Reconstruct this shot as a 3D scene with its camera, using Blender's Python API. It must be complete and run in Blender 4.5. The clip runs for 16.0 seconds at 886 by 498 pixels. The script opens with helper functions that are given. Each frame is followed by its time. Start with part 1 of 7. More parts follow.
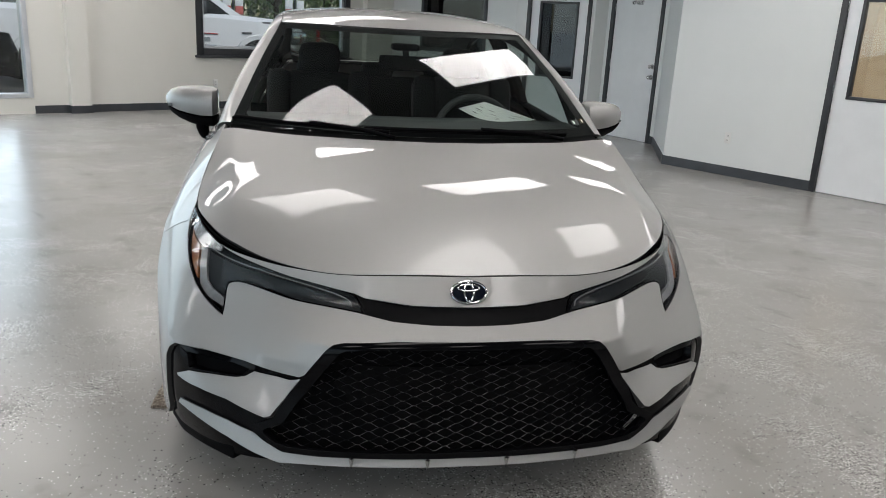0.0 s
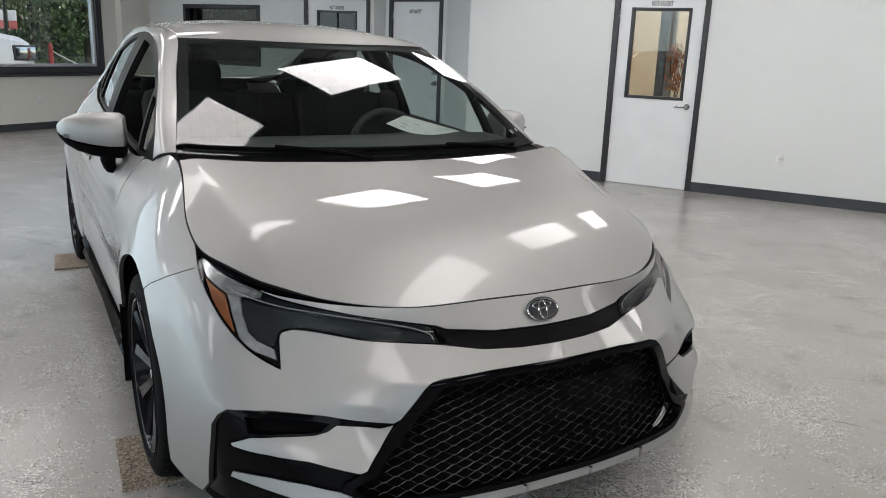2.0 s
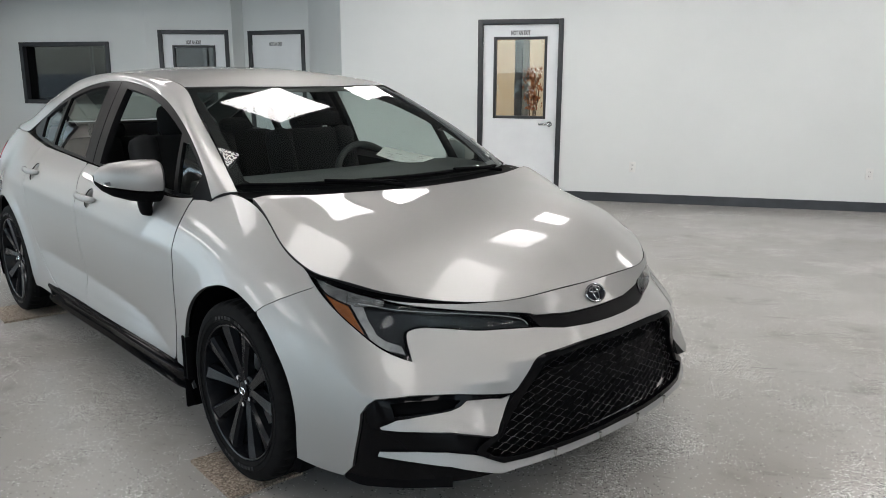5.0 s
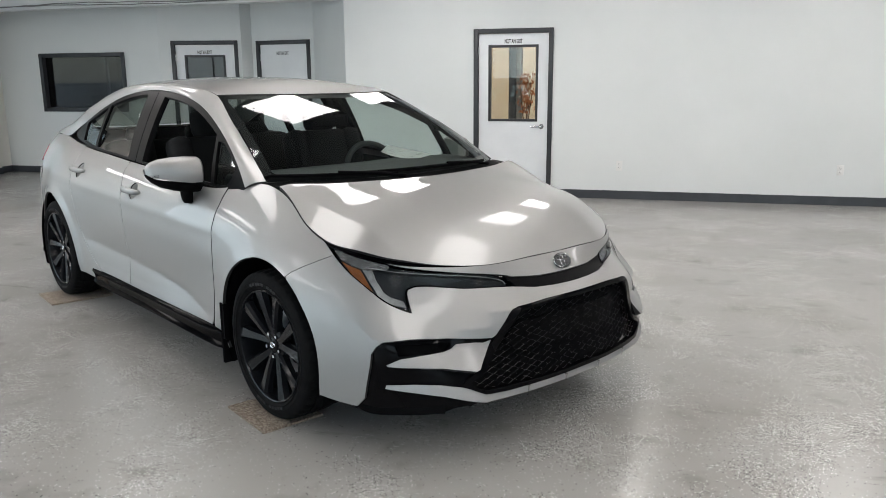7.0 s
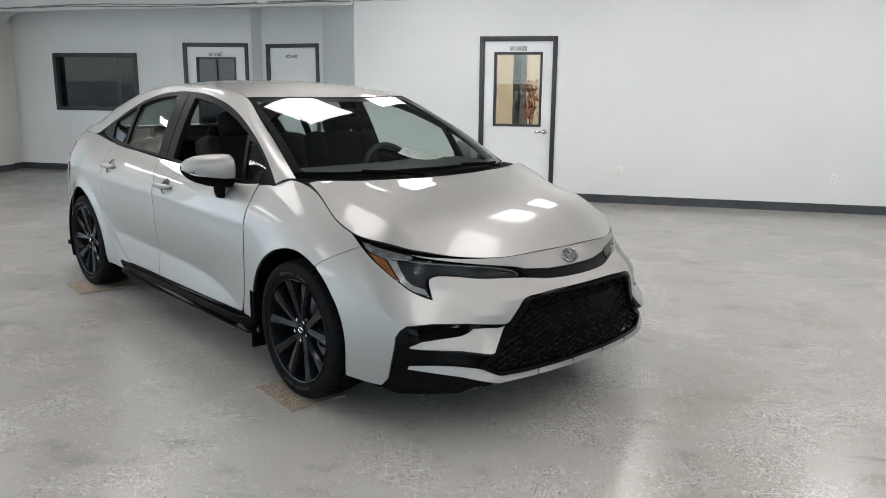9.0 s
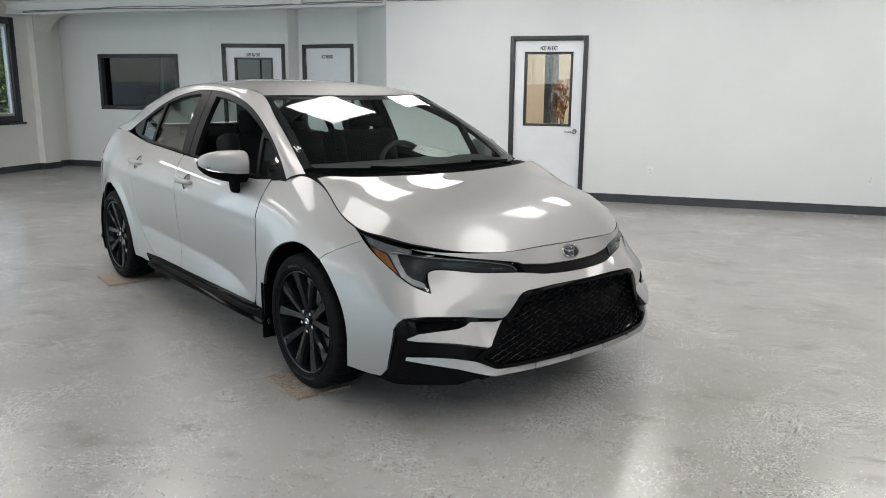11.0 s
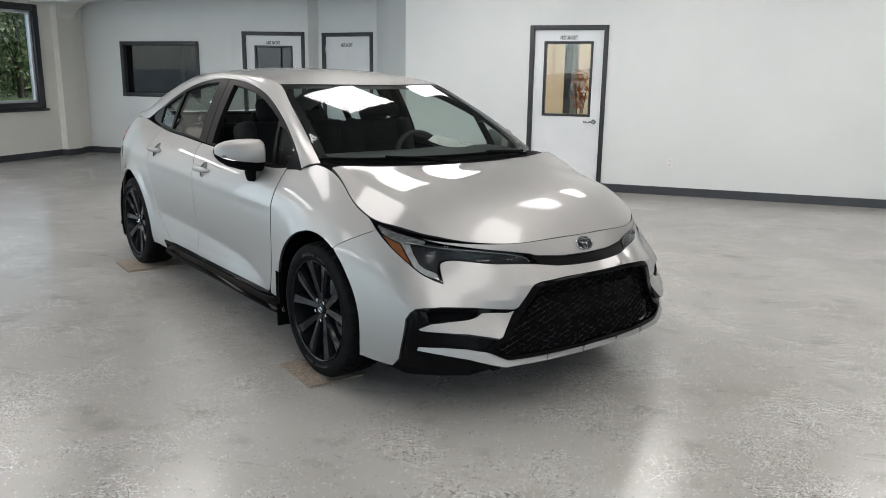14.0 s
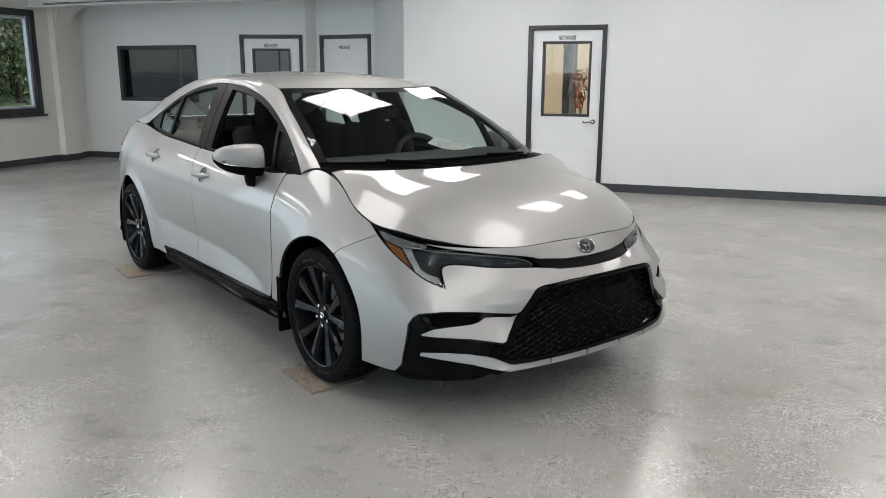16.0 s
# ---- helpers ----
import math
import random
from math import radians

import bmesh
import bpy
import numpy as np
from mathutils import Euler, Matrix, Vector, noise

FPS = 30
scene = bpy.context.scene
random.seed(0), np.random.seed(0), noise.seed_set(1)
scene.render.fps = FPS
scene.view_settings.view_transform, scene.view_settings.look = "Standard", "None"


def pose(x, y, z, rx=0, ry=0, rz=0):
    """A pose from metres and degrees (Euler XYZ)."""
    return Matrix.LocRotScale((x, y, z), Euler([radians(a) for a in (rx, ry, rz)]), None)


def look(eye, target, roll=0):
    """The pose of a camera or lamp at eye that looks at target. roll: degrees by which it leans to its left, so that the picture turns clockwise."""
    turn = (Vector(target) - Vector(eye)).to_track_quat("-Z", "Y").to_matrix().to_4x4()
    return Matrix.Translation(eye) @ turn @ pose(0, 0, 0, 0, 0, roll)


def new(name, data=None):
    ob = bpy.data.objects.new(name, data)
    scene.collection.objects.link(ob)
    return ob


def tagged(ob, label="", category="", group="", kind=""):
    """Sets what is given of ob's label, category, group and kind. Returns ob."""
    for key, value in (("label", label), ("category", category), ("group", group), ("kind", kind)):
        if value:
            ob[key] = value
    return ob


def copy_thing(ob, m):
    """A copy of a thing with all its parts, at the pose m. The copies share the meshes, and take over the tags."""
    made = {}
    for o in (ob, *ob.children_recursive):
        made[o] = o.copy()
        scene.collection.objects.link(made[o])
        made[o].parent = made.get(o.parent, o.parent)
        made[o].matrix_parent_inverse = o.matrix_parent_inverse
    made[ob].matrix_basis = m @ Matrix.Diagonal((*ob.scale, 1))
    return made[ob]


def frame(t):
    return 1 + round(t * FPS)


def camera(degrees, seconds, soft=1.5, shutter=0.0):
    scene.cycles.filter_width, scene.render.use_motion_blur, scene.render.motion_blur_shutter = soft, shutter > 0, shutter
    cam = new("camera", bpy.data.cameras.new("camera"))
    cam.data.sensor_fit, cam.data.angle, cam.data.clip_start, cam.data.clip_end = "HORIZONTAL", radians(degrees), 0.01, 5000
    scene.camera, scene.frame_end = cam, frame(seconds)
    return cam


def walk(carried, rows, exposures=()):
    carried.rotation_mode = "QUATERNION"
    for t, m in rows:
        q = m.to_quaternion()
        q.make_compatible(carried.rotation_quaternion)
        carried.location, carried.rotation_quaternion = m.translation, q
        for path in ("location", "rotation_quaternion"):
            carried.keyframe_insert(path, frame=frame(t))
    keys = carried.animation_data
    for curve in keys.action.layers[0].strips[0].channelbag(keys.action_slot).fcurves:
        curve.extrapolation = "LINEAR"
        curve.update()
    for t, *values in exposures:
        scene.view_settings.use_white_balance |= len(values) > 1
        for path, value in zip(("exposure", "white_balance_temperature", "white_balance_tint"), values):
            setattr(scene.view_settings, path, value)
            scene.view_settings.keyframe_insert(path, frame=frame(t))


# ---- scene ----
cam = camera(59.3, 16.0, 0.85)
PATH = [
    (0, (-0.41, -2.727, 1.362), (-0.074, -0.833, 0.813), 3.2),
    (0.5, (-0.55, -2.649, 1.35), (-0.067, -0.789, 0.797), 2.6),
    (1, (-0.711, -2.536, 1.345), (-0.054, -0.727, 0.801), 2.4),
    (1.5, (-0.96, -2.471, 1.344), (-0.142, -0.723, 0.818), 2.4),
    (2, (-1.173, -2.382, 1.344), (-0.222, -0.696, 0.843), 2.2),
    (2.5, (-1.375, -2.19, 1.355), (-0.306, -0.566, 0.887), 1.9),
    (3, (-1.542, -2.062, 1.365), (-0.372, -0.502, 0.918), 1.6),
    (3.5, (-1.729, -2.012, 1.367), (-0.468, -0.521, 0.934), 1.6),
    (3.7, (-1.771, -2.029, 1.371), (-0.487, -0.558, 0.939), 1.6),
    (5.8, (-2.243, -2.505, 1.41), (-0.917, -1.073, 0.973), -0.1),
    (6, (-2.294, -2.542, 1.414), (-0.972, -1.105, 0.98), -0.3),
    (6.5, (-2.367, -2.643, 1.43), (-1.048, -1.201, 1.002), -0.5),
    (7, (-2.411, -2.766, 1.41), (-1.092, -1.325, 0.985), -0.4),
    (7.5, (-2.49, -2.826, 1.414), (-1.159, -1.393, 0.995), -0.3),
    (8, (-2.588, -2.844, 1.418), (-1.242, -1.423, 1.006), -0.2),
    (8.5, (-2.664, -2.868, 1.421), (-1.313, -1.451, 1.01), 0.3),
    (9, (-2.656, -2.901, 1.421), (-1.329, -1.463, 1.006), 0.5),
    (11.5, (-2.555, -3.099, 1.407), (-1.32, -1.579, 0.999), 0.6),
    (12, (-2.555, -3.114, 1.404), (-1.324, -1.589, 1.004), 0.9),
    (12.5, (-2.554, -3.102, 1.399), (-1.331, -1.572, 1.0), 1.1),
    (13, (-2.553, -3.087, 1.398), (-1.336, -1.553, 0.989), 1.2),
    (13.5, (-2.542, -3.081, 1.405), (-1.335, -1.545, 0.979), 1.1),
    (14, (-2.544, -3.085, 1.417), (-1.342, -1.549, 0.975), 0.8),
    (14.5, (-2.547, -3.089, 1.431), (-1.352, -1.55, 0.979), 0.6),
    (15, (-2.547, -3.088, 1.432), (-1.354, -1.549, 0.976), 0.5),
    (15.5, (-2.545, -3.076, 1.431), (-1.349, -1.537, 0.981), 0.4),
    (16, (-2.536, -3.061, 1.428), (-1.333, -1.525, 0.987), 0.2),
]
walk(cam, [(t, look(eye, target, roll)) for t, eye, target, roll in PATH], [(0, -0.2), (1.5, -0.13), (3.5, -0.07), (7, 0.02), (9, 0.05), (13, 0.03), (16, 0.0)])

# ---- light ----
world = bpy.data.worlds.new("world")
scene.world = world
world.use_nodes = True
wn = world.node_tree
sky = wn.nodes.new("ShaderNodeTexSky")
sky.sky_type, sky.sun_disc = "NISHITA", False
sky.sun_elevation, sky.sun_rotation = radians(45), radians(110)
sky.air_density, sky.dust_density = 1.0, 0.8
wn.links.new(sky.outputs[0], wn.nodes["Background"].inputs[0])
wn.nodes["Background"].inputs[1].default_value = 0.15
sun = new("sun", bpy.data.lights.new("sun", "SUN"))
sun.data.energy, sun.data.angle, sun.data.color = 2.5, radians(2), (1.0, 0.96, 0.9)
sun.matrix_world = look((23.5, -8.6, 25), (0, 0, 0))
ROOM = pose(0, 0, 0, 0, 0, -57.11)
PANEL_POWER = 10.95
CEIL = 3.0


# ---- materials ----
def material(name, colour, rough=0.5, metal=0.0, spec=0.5, coat=0.0, coat_rough=0.03):
    m = bpy.data.materials.new(name)
    m.use_nodes = True
    b = m.node_tree.nodes["Principled BSDF"]
    b.inputs["Base Color"].default_value = (*colour, 1)
    b.inputs["Roughness"].default_value = rough
    b.inputs["Metallic"].default_value = metal
    b.inputs["Specular IOR Level"].default_value = spec
    b.inputs["Coat Weight"].default_value = coat
    b.inputs["Coat Roughness"].default_value = coat_rough
    return m


def node(m, kind, **values):
    n = m.node_tree.nodes.new("ShaderNode" + kind)
    for key, value in values.items():
        n.inputs[key.replace("_", " ")].default_value = value
    return n


def link(m, a, b):
    m.node_tree.links.new(a, b)


def coords(m):
    return m.node_tree.nodes.new("ShaderNodeTexCoord").outputs["Object"]


def ramp(m, fac, stops):
    r = m.node_tree.nodes.new("ShaderNodeValToRGB")
    ends = r.color_ramp.elements
    ends[0].position, ends[0].color = stops[0][0], (*stops[0][1], 1)
    ends[1].position, ends[1].color = stops[-1][0], (*stops[-1][1], 1)
    for p, c in stops[1:-1]:
        ends.new(p).color = (*c, 1)
    link(m, fac, r.inputs[0])
    return r.outputs[0]


def noise_tex(m, scale, detail=4.0, rough=0.6):
    n = node(m, "TexNoise", Scale=scale, Detail=detail, Roughness=rough)
    link(m, coords(m), n.inputs["Vector"])
    return n.outputs["Fac"]


def bump(m, height, strength, distance=0.01):
    b = node(m, "Bump", Strength=strength, Distance=distance)
    link(m, height, b.inputs["Height"])
    link(m, b.outputs[0], m.node_tree.nodes["Principled BSDF"].inputs["Normal"])


def vary(m, low, high, scale, detail=4.0):
    link(m, ramp(m, noise_tex(m, scale, detail), [(0.3, low), (0.7, high)]), m.node_tree.nodes["Principled BSDF"].inputs["Base Color"])


def vary_rough(m, low, high, scale):
    r = node(m, "MapRange", To_Min=low, To_Max=high)
    link(m, noise_tex(m, scale), r.inputs[0])
    link(m, r.outputs[0], m.node_tree.nodes["Principled BSDF"].inputs["Roughness"])


def mix(m, fac, a, b):
    n = m.node_tree.nodes.new("ShaderNodeMix")
    n.data_type = "RGBA"
    for value, i in ((fac, 0), (a, 6), (b, 7)):
        if isinstance(value, tuple):
            n.inputs[i].default_value = (*value, 1)
        elif isinstance(value, float):
            n.inputs[i].default_value = value
        else:
            link(m, value, n.inputs[i])
    return n.outputs[2]


wall_paint = material("wall paint", (0.74, 0.76, 0.75), 0.55)
vary(wall_paint, (0.65, 0.672, 0.662), (0.7, 0.722, 0.712), 0.7)
bump(wall_paint, noise_tex(wall_paint, 160), 0.08, 0.002)
cream_paint = material("cream wall paint", (0.7, 0.69, 0.64), 0.55)
vary(cream_paint, (0.68, 0.67, 0.62), (0.72, 0.71, 0.66), 0.8)
bump(cream_paint, noise_tex(cream_paint, 160), 0.08, 0.002)
door_paint = material("door paint", (0.72, 0.74, 0.75), 0.35)
vary(door_paint, (0.7, 0.72, 0.73), (0.75, 0.77, 0.78), 3)
charcoal = material("charcoal frame paint", (0.025, 0.027, 0.03), 0.4)
vary(charcoal, (0.02, 0.022, 0.026), (0.032, 0.034, 0.038), 8)
rubber_base = material("grey rubber baseboard", (0.035, 0.04, 0.047), 0.45)
vary(rubber_base, (0.03, 0.034, 0.04), (0.045, 0.05, 0.057), 5)
alu = material("white aluminium", (0.6, 0.62, 0.64), 0.35, 0.3)
vary_rough(alu, 0.3, 0.45, 20)
chrome = material("brushed metal", (0.5, 0.5, 0.5), 0.25, 1.0)
vary_rough(chrome, 0.18, 0.32, 40)
outlet_plastic = material("white plastic", (0.72, 0.72, 0.7), 0.35)
slot_black = material("black slot", (0.01, 0.01, 0.01), 0.6)
beige_paint = material("beige office paint", (0.5, 0.42, 0.3), 0.6)
vary(beige_paint, (0.47, 0.39, 0.28), (0.53, 0.45, 0.33), 2)
# the dimness of the unlit offices is put into this dark colour
dark_paint = material("dark paint for unlit spaces", (0.05, 0.05, 0.055), 0.6)
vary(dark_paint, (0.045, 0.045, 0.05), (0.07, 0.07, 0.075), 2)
ceiling_paint = material("ceiling grey", (0.18, 0.18, 0.176), 0.7)
vary(ceiling_paint, (0.165, 0.165, 0.161), (0.195, 0.195, 0.191), 1.5)
letter_black = material("black vinyl lettering", (0.012, 0.012, 0.012), 0.5)


def floor_material():
    m = material("grey flaked epoxy floor", (0.3, 0.3, 0.29), 0.3, spec=0.45)
    b = m.node_tree.nodes["Principled BSDF"]
    base = ramp(m, noise_tex(m, 0.5, 2, 0.5), [(0.3, (0.285, 0.277, 0.263)), (0.7, (0.318, 0.309, 0.295))])
    stain = ramp(m, noise_tex(m, 1.1, 3, 0.5), [(0.48, (0.0, 0.0, 0.0)), (0.75, (0.55, 0.55, 0.55))])
    base = mix(m, stain, base, (0.22, 0.205, 0.18))
    scuff = ramp(m, noise_tex(m, 4.5, 4, 0.55), [(0.58, (0.0, 0.0, 0.0)), (0.74, (0.4, 0.4, 0.4))])
    base = mix(m, scuff, base, (0.14, 0.135, 0.12))
    # long scrapes and smudges
    turn = m.node_tree.nodes.new("ShaderNodeMapping")
    turn.inputs["Rotation"].default_value, turn.inputs["Scale"].default_value = (0, 0, 0.5), (1.6, 9.0, 1.0)
    link(m, coords(m), turn.inputs["Vector"])
    streak = node(m, "TexNoise", Scale=1.0, Detail=5.0, Roughness=0.65)
    link(m, turn.outputs[0], streak.inputs["Vector"])
    base = mix(m, ramp(m, streak.outputs["Fac"], [(0.62, (0.0, 0.0, 0.0)), (0.75, (0.6, 0.6, 0.6))]), base, (0.12, 0.115, 0.105))
    # thrown flakes: thick in uneven drifts, sparse between them
    drift = ramp(m, noise_tex(m, 1.7, 4, 0.62), [(0.38, (0.01, 0.01, 0.01)), (0.5, (0.06, 0.06, 0.06)), (0.57, (0.32, 0.32, 0.32)), (0.7, (0.75, 0.75, 0.75))])
    for scale, size, colour, lot in ((140, 0.36, (0.74, 0.73, 0.7), 0.8), (175, 0.36, (0.68, 0.67, 0.64), 0.7), (150, 0.4, (0.01, 0.01, 0.009), 0.75), (75, 0.22, (0.012, 0.012, 0.011), 0.15)):
        v = node(m, "TexVoronoi", Scale=scale, Randomness=1.0)
        warp = node(m, "VectorMath")
        warp.inputs[1].default_value = (scale * 0.37, size * 30, 0)
        link(m, coords(m), warp.inputs[0])
        link(m, warp.outputs[0], v.inputs["Vector"])
        dot = m.node_tree.nodes.new("ShaderNodeMath")
        dot.operation = "LESS_THAN"
        link(m, v.outputs["Distance"], dot.inputs[0])
        dot.inputs[1].default_value = size
        sep = m.node_tree.nodes.new("ShaderNodeSeparateColor")
        link(m, v.outputs["Color"], sep.inputs[0])
        chance = m.node_tree.nodes.new("ShaderNodeMath")
        chance.operation, chance.inputs[1].default_value = "MULTIPLY", lot
        link(m, drift, chance.inputs[0])
        pick = m.node_tree.nodes.new("ShaderNodeMath")
        pick.operation = "LESS_THAN"
        link(m, sep.outputs[0], pick.inputs[0])
        link(m, chance.outputs[0], pick.inputs[1])
        both = m.node_tree.nodes.new("ShaderNodeMath")
        both.operation = "MULTIPLY"
        link(m, dot.outputs[0], both.inputs[0])
        link(m, pick.outputs[0], both.inputs[1])
        base = mix(m, both.outputs[0], base, colour)
    link(m, base, b.inputs["Base Color"])
    rough = ramp(m, noise_tex(m, 0.9, 2, 0.5), [(0.2, (0.19, 0.19, 0.19)), (0.8, (0.27, 0.27, 0.27))])
    link(m, rough, b.inputs["Roughness"])
    bump(m, noise_tex(m, 38, 4), 0.1, 0.004)
    return m


floor_mat = floor_material()


def glass_material(name, tint, rough=0.0, gloss=0.055):
    """Thin pane: a clear see-through part under a real glossy surface."""
    m = bpy.data.materials.new(name)
    m.use_nodes = True
    t = m.node_tree
    t.nodes.remove(t.nodes["Principled BSDF"])
    see = t.nodes.new("ShaderNodeBsdfTransparent")
    see.inputs[0].default_value = (*tint, 1)
    shine = t.nodes.new("ShaderNodeBsdfGlossy")
    shine.inputs["Roughness"].default_value = rough
    facing = t.nodes.new("ShaderNodeLayerWeight")
    facing.inputs[0].default_value = 0.5
    steep = t.nodes.new("ShaderNodeMath")
    steep.operation, steep.inputs[1].default_value = "POWER", 5.0
    t.links.new(facing.outputs["Facing"], steep.inputs[0])
    fres = t.nodes.new("ShaderNodeMapRange")
    fres.inputs["To Min"].default_value, fres.inputs["To Max"].default_value = gloss, 0.95
    t.links.new(steep.outputs[0], fres.inputs[0])
    blend = t.nodes.new("ShaderNodeMixShader")
    t.links.new(fres.outputs[0], blend.inputs[0])
    t.links.new(see.outputs[0], blend.inputs[1])
    t.links.new(shine.outputs[0], blend.inputs[2])
    t.links.new(blend.outputs[0], t.nodes["Material Output"].inputs[0])
    return m


window_glass = glass_material("window glass", (0.93, 0.95, 0.94))
# tint deepened so that the pane carries the office's dimness
dark_glass = glass_material("glass tinted for a dim office", (0.27, 0.29, 0.31), gloss=0.05)


# ---- builders ----
def finish(name, bm, mat, parent=None, smooth=None):
    me = bpy.data.meshes.new(name)
    bmesh.ops.recalc_face_normals(bm, faces=bm.faces)
    bm.to_mesh(me)
    bm.free()
    if smooth is not None:
        me.polygons.foreach_set("use_smooth", [True] * len(me.polygons))
        me.set_sharp_from_angle(angle=radians(smooth))
    me.materials.append(mat)
    ob = new(name, me)
    if parent is not None:
        ob.parent = parent
    return ob


def part(name, bm, mat, parent, label="", smooth=40):
    ob = finish(name, bm, mat, parent, smooth)
    return tagged(ob, label) if label else ob


def thing(name, label, category, m=None, group="", kind=""):
    ob = new(name)
    ob.empty_display_size = 0.1
    if m is not None:
        ob.matrix_world = m
    return tagged(ob, label, category, group, kind)


def box(bm, x0, x1, y0, y1, z0, z1, bevel=0.0, m=None):
    made = bmesh.ops.create_cube(bm, size=1.0)["verts"]
    for v in made:
        v.co = Vector((x0 + (v.co.x + 0.5) * (x1 - x0), y0 + (v.co.y + 0.5) * (y1 - y0), z0 + (v.co.z + 0.5) * (z1 - z0)))
    if bevel:
        edges = list({e for v in made for e in v.link_edges})
        out = bmesh.ops.bevel(bm, geom=edges, offset=bevel, segments=2, affect="EDGES", profile=0.5)
        made = list({v for f in out["faces"] for v in f.verts} | {v for v in made if v.is_valid})
    if m is not None:
        bmesh.ops.transform(bm, matrix=m, verts=[v for v in made if v.is_valid])
    return made


def boxed(*spans, bevel=0.0):
    bm = bmesh.new()
    for s in spans:
        box(bm, *s, bevel=bevel)
    return bm


def ring(bm, x0, x1, y0, y1, z0, z1, w, bottom=True, bevel=0.0):
    """A rectangular frame in the x-z plane."""
    box(bm, x0, x0 + w, y0, y1, z0, z1, bevel)
    box(bm, x1 - w, x1, y0, y1, z0, z1, bevel)
    box(bm, x0 + w, x1 - w, y0, y1, z1 - w, z1, bevel)
    if bottom:
        box(bm, x0 + w, x1 - w, y0, y1, z0, z0 + w, bevel)
    return bm


def cyl(bm, a, b, r0, r1=None, n=24, caps=True):
    """A round bar from a to b."""
    a, b = Vector(a), Vector(b)
    turn = (b - a).to_track_quat("Z", "Y").to_matrix().to_4x4()
    made = bmesh.ops.create_cone(bm, cap_ends=caps, segments=n, radius1=r0, radius2=r0 if r1 is None else r1, depth=(b - a).length)["verts"]
    bmesh.ops.transform(bm, matrix=Matrix.Translation((a + b) / 2) @ turn, verts=made)
    return made


def tube(name, pts, r, mat, parent=None, cyclic=False, res=3):
    """A bent round bar or cable, as a mesh."""
    bm = bmesh.new()
    pts = [Vector(p) for p in pts]
    rings, n = [], 4 + 2 * res
    for i, p in enumerate(pts):
        a, b = pts[max(i - 1, 0)], pts[min(i + 1, len(pts) - 1)]
        if cyclic:
            a, b = pts[i - 1], pts[(i + 1) % len(pts)]
        q = (b - a).to_track_quat("Z", "Y")
        rings.append([bm.verts.new(p + q @ Vector((r * math.cos(k * math.tau / n), r * math.sin(k * math.tau / n), 0))) for k in range(n)])
    for i in range(len(rings) - (0 if cyclic else 1)):
        u, v = rings[i], rings[(i + 1) % len(rings)]
        for k in range(n):
            bm.faces.new((u[k], u[(k + 1) % n], v[(k + 1) % n], v[k]))
    if not cyclic:
        bm.faces.new(rings[0][::-1])
        bm.faces.new(rings[-1])
    return finish(name, bm, mat, parent, 50)


def wall(name, a, b, z1, mat, holes=(), thick=0.12, label="", z0=0.0):
    """A wall in the room's plan from a to b, its room face on the line, its thickness to the left of that way; holes are (s0, s1, z0, z1) along it."""
    a, b = Vector((*a, 0)), Vector((*b, 0))
    length = (b - a).length
    xs = sorted({0.0, length, *(s for h in holes for s in h[:2])})
    zs = sorted({z0, z1, *(z for h in holes for z in h[2:])})
    bm = bmesh.new()
    for x, xx in zip(xs, xs[1:]):
        z = None
        for k, kk in zip(zs, zs[1:]):
            mid = ((x + xx) / 2, (k + kk) / 2)
            solid = not any(h[0] < mid[0] < h[1] and h[2] < mid[1] < h[3] for h in holes)
            if solid and z is None:
                z = k
            if z is not None and (not solid or kk == zs[-1]):
                box(bm, x, xx, 0, thick, z, kk if solid else k)
                z = None
    bmesh.ops.remove_doubles(bm, verts=bm.verts, dist=1e-5)
    ob = finish(name, bm, mat)
    turn = math.atan2((b - a).y, (b - a).x)
    ob.matrix_world = ROOM @ Matrix.Translation(a) @ Matrix.Rotation(turn, 4, "Z")
    return tagged(ob, label, "wall", kind="structure")


def along(a, b):
    """The pose whose x runs along a wall from a to b, y into it."""
    a, b = Vector((*a, 0)), Vector((*b, 0))
    return ROOM @ Matrix.Translation(a) @ Matrix.Rotation(math.atan2((b - a).y, (b - a).x), 4, "Z")


# ---- the showroom ----
FRONT_A, FRONT_B = (-2.72, 5.95), (8.0, 5.95)
ALC_C, ALC_B, ALC_A = (-3.72, 7.27), (-4.80, 7.45), (-4.88, 7.27)
BACK_A, BACK_B = (-8.95, 6.95), (-6.05, 6.95)
LEFT_A = (-8.95, -9.0)
TOP = 3.6

floor = finish("floor", boxed((-9.1, 8.2, -9.2, 8.0, -0.15, 0.0)), floor_mat)
floor.matrix_world = ROOM
tagged(floor, "glossy grey epoxy floor with scattered white and black flakes", "floor", kind="structure")

wall("wall_front", FRONT_A, FRONT_B, TOP, wall_paint, [(1.7, 2.58, 0.0, 1.955)], label="smooth white painted wall with a door")
wall("wall_diagonal", ALC_C, FRONT_A, TOP, wall_paint, label="white painted wall turning into a door alcove")
wall("wall_alcove", ALC_B, ALC_C, TOP, wall_paint, [(0.13, 0.98, 0.0, 1.95)], label="white wall holding a plain door")
wall("wall_jog", ALC_A, ALC_B, TOP, wall_paint, label="narrow white wall return")
wall("wall_office", BACK_B, ALC_A, TOP, wall_paint, [(0.22, 1.11, 0.0, 1.955)], label="white wall holding a glazed office door")
wall("wall_back", BACK_A, BACK_B, TOP, wall_paint, [(0.81, 2.24, 1.01, 1.8)], label="white wall with a dark office window")
WL = 9.0
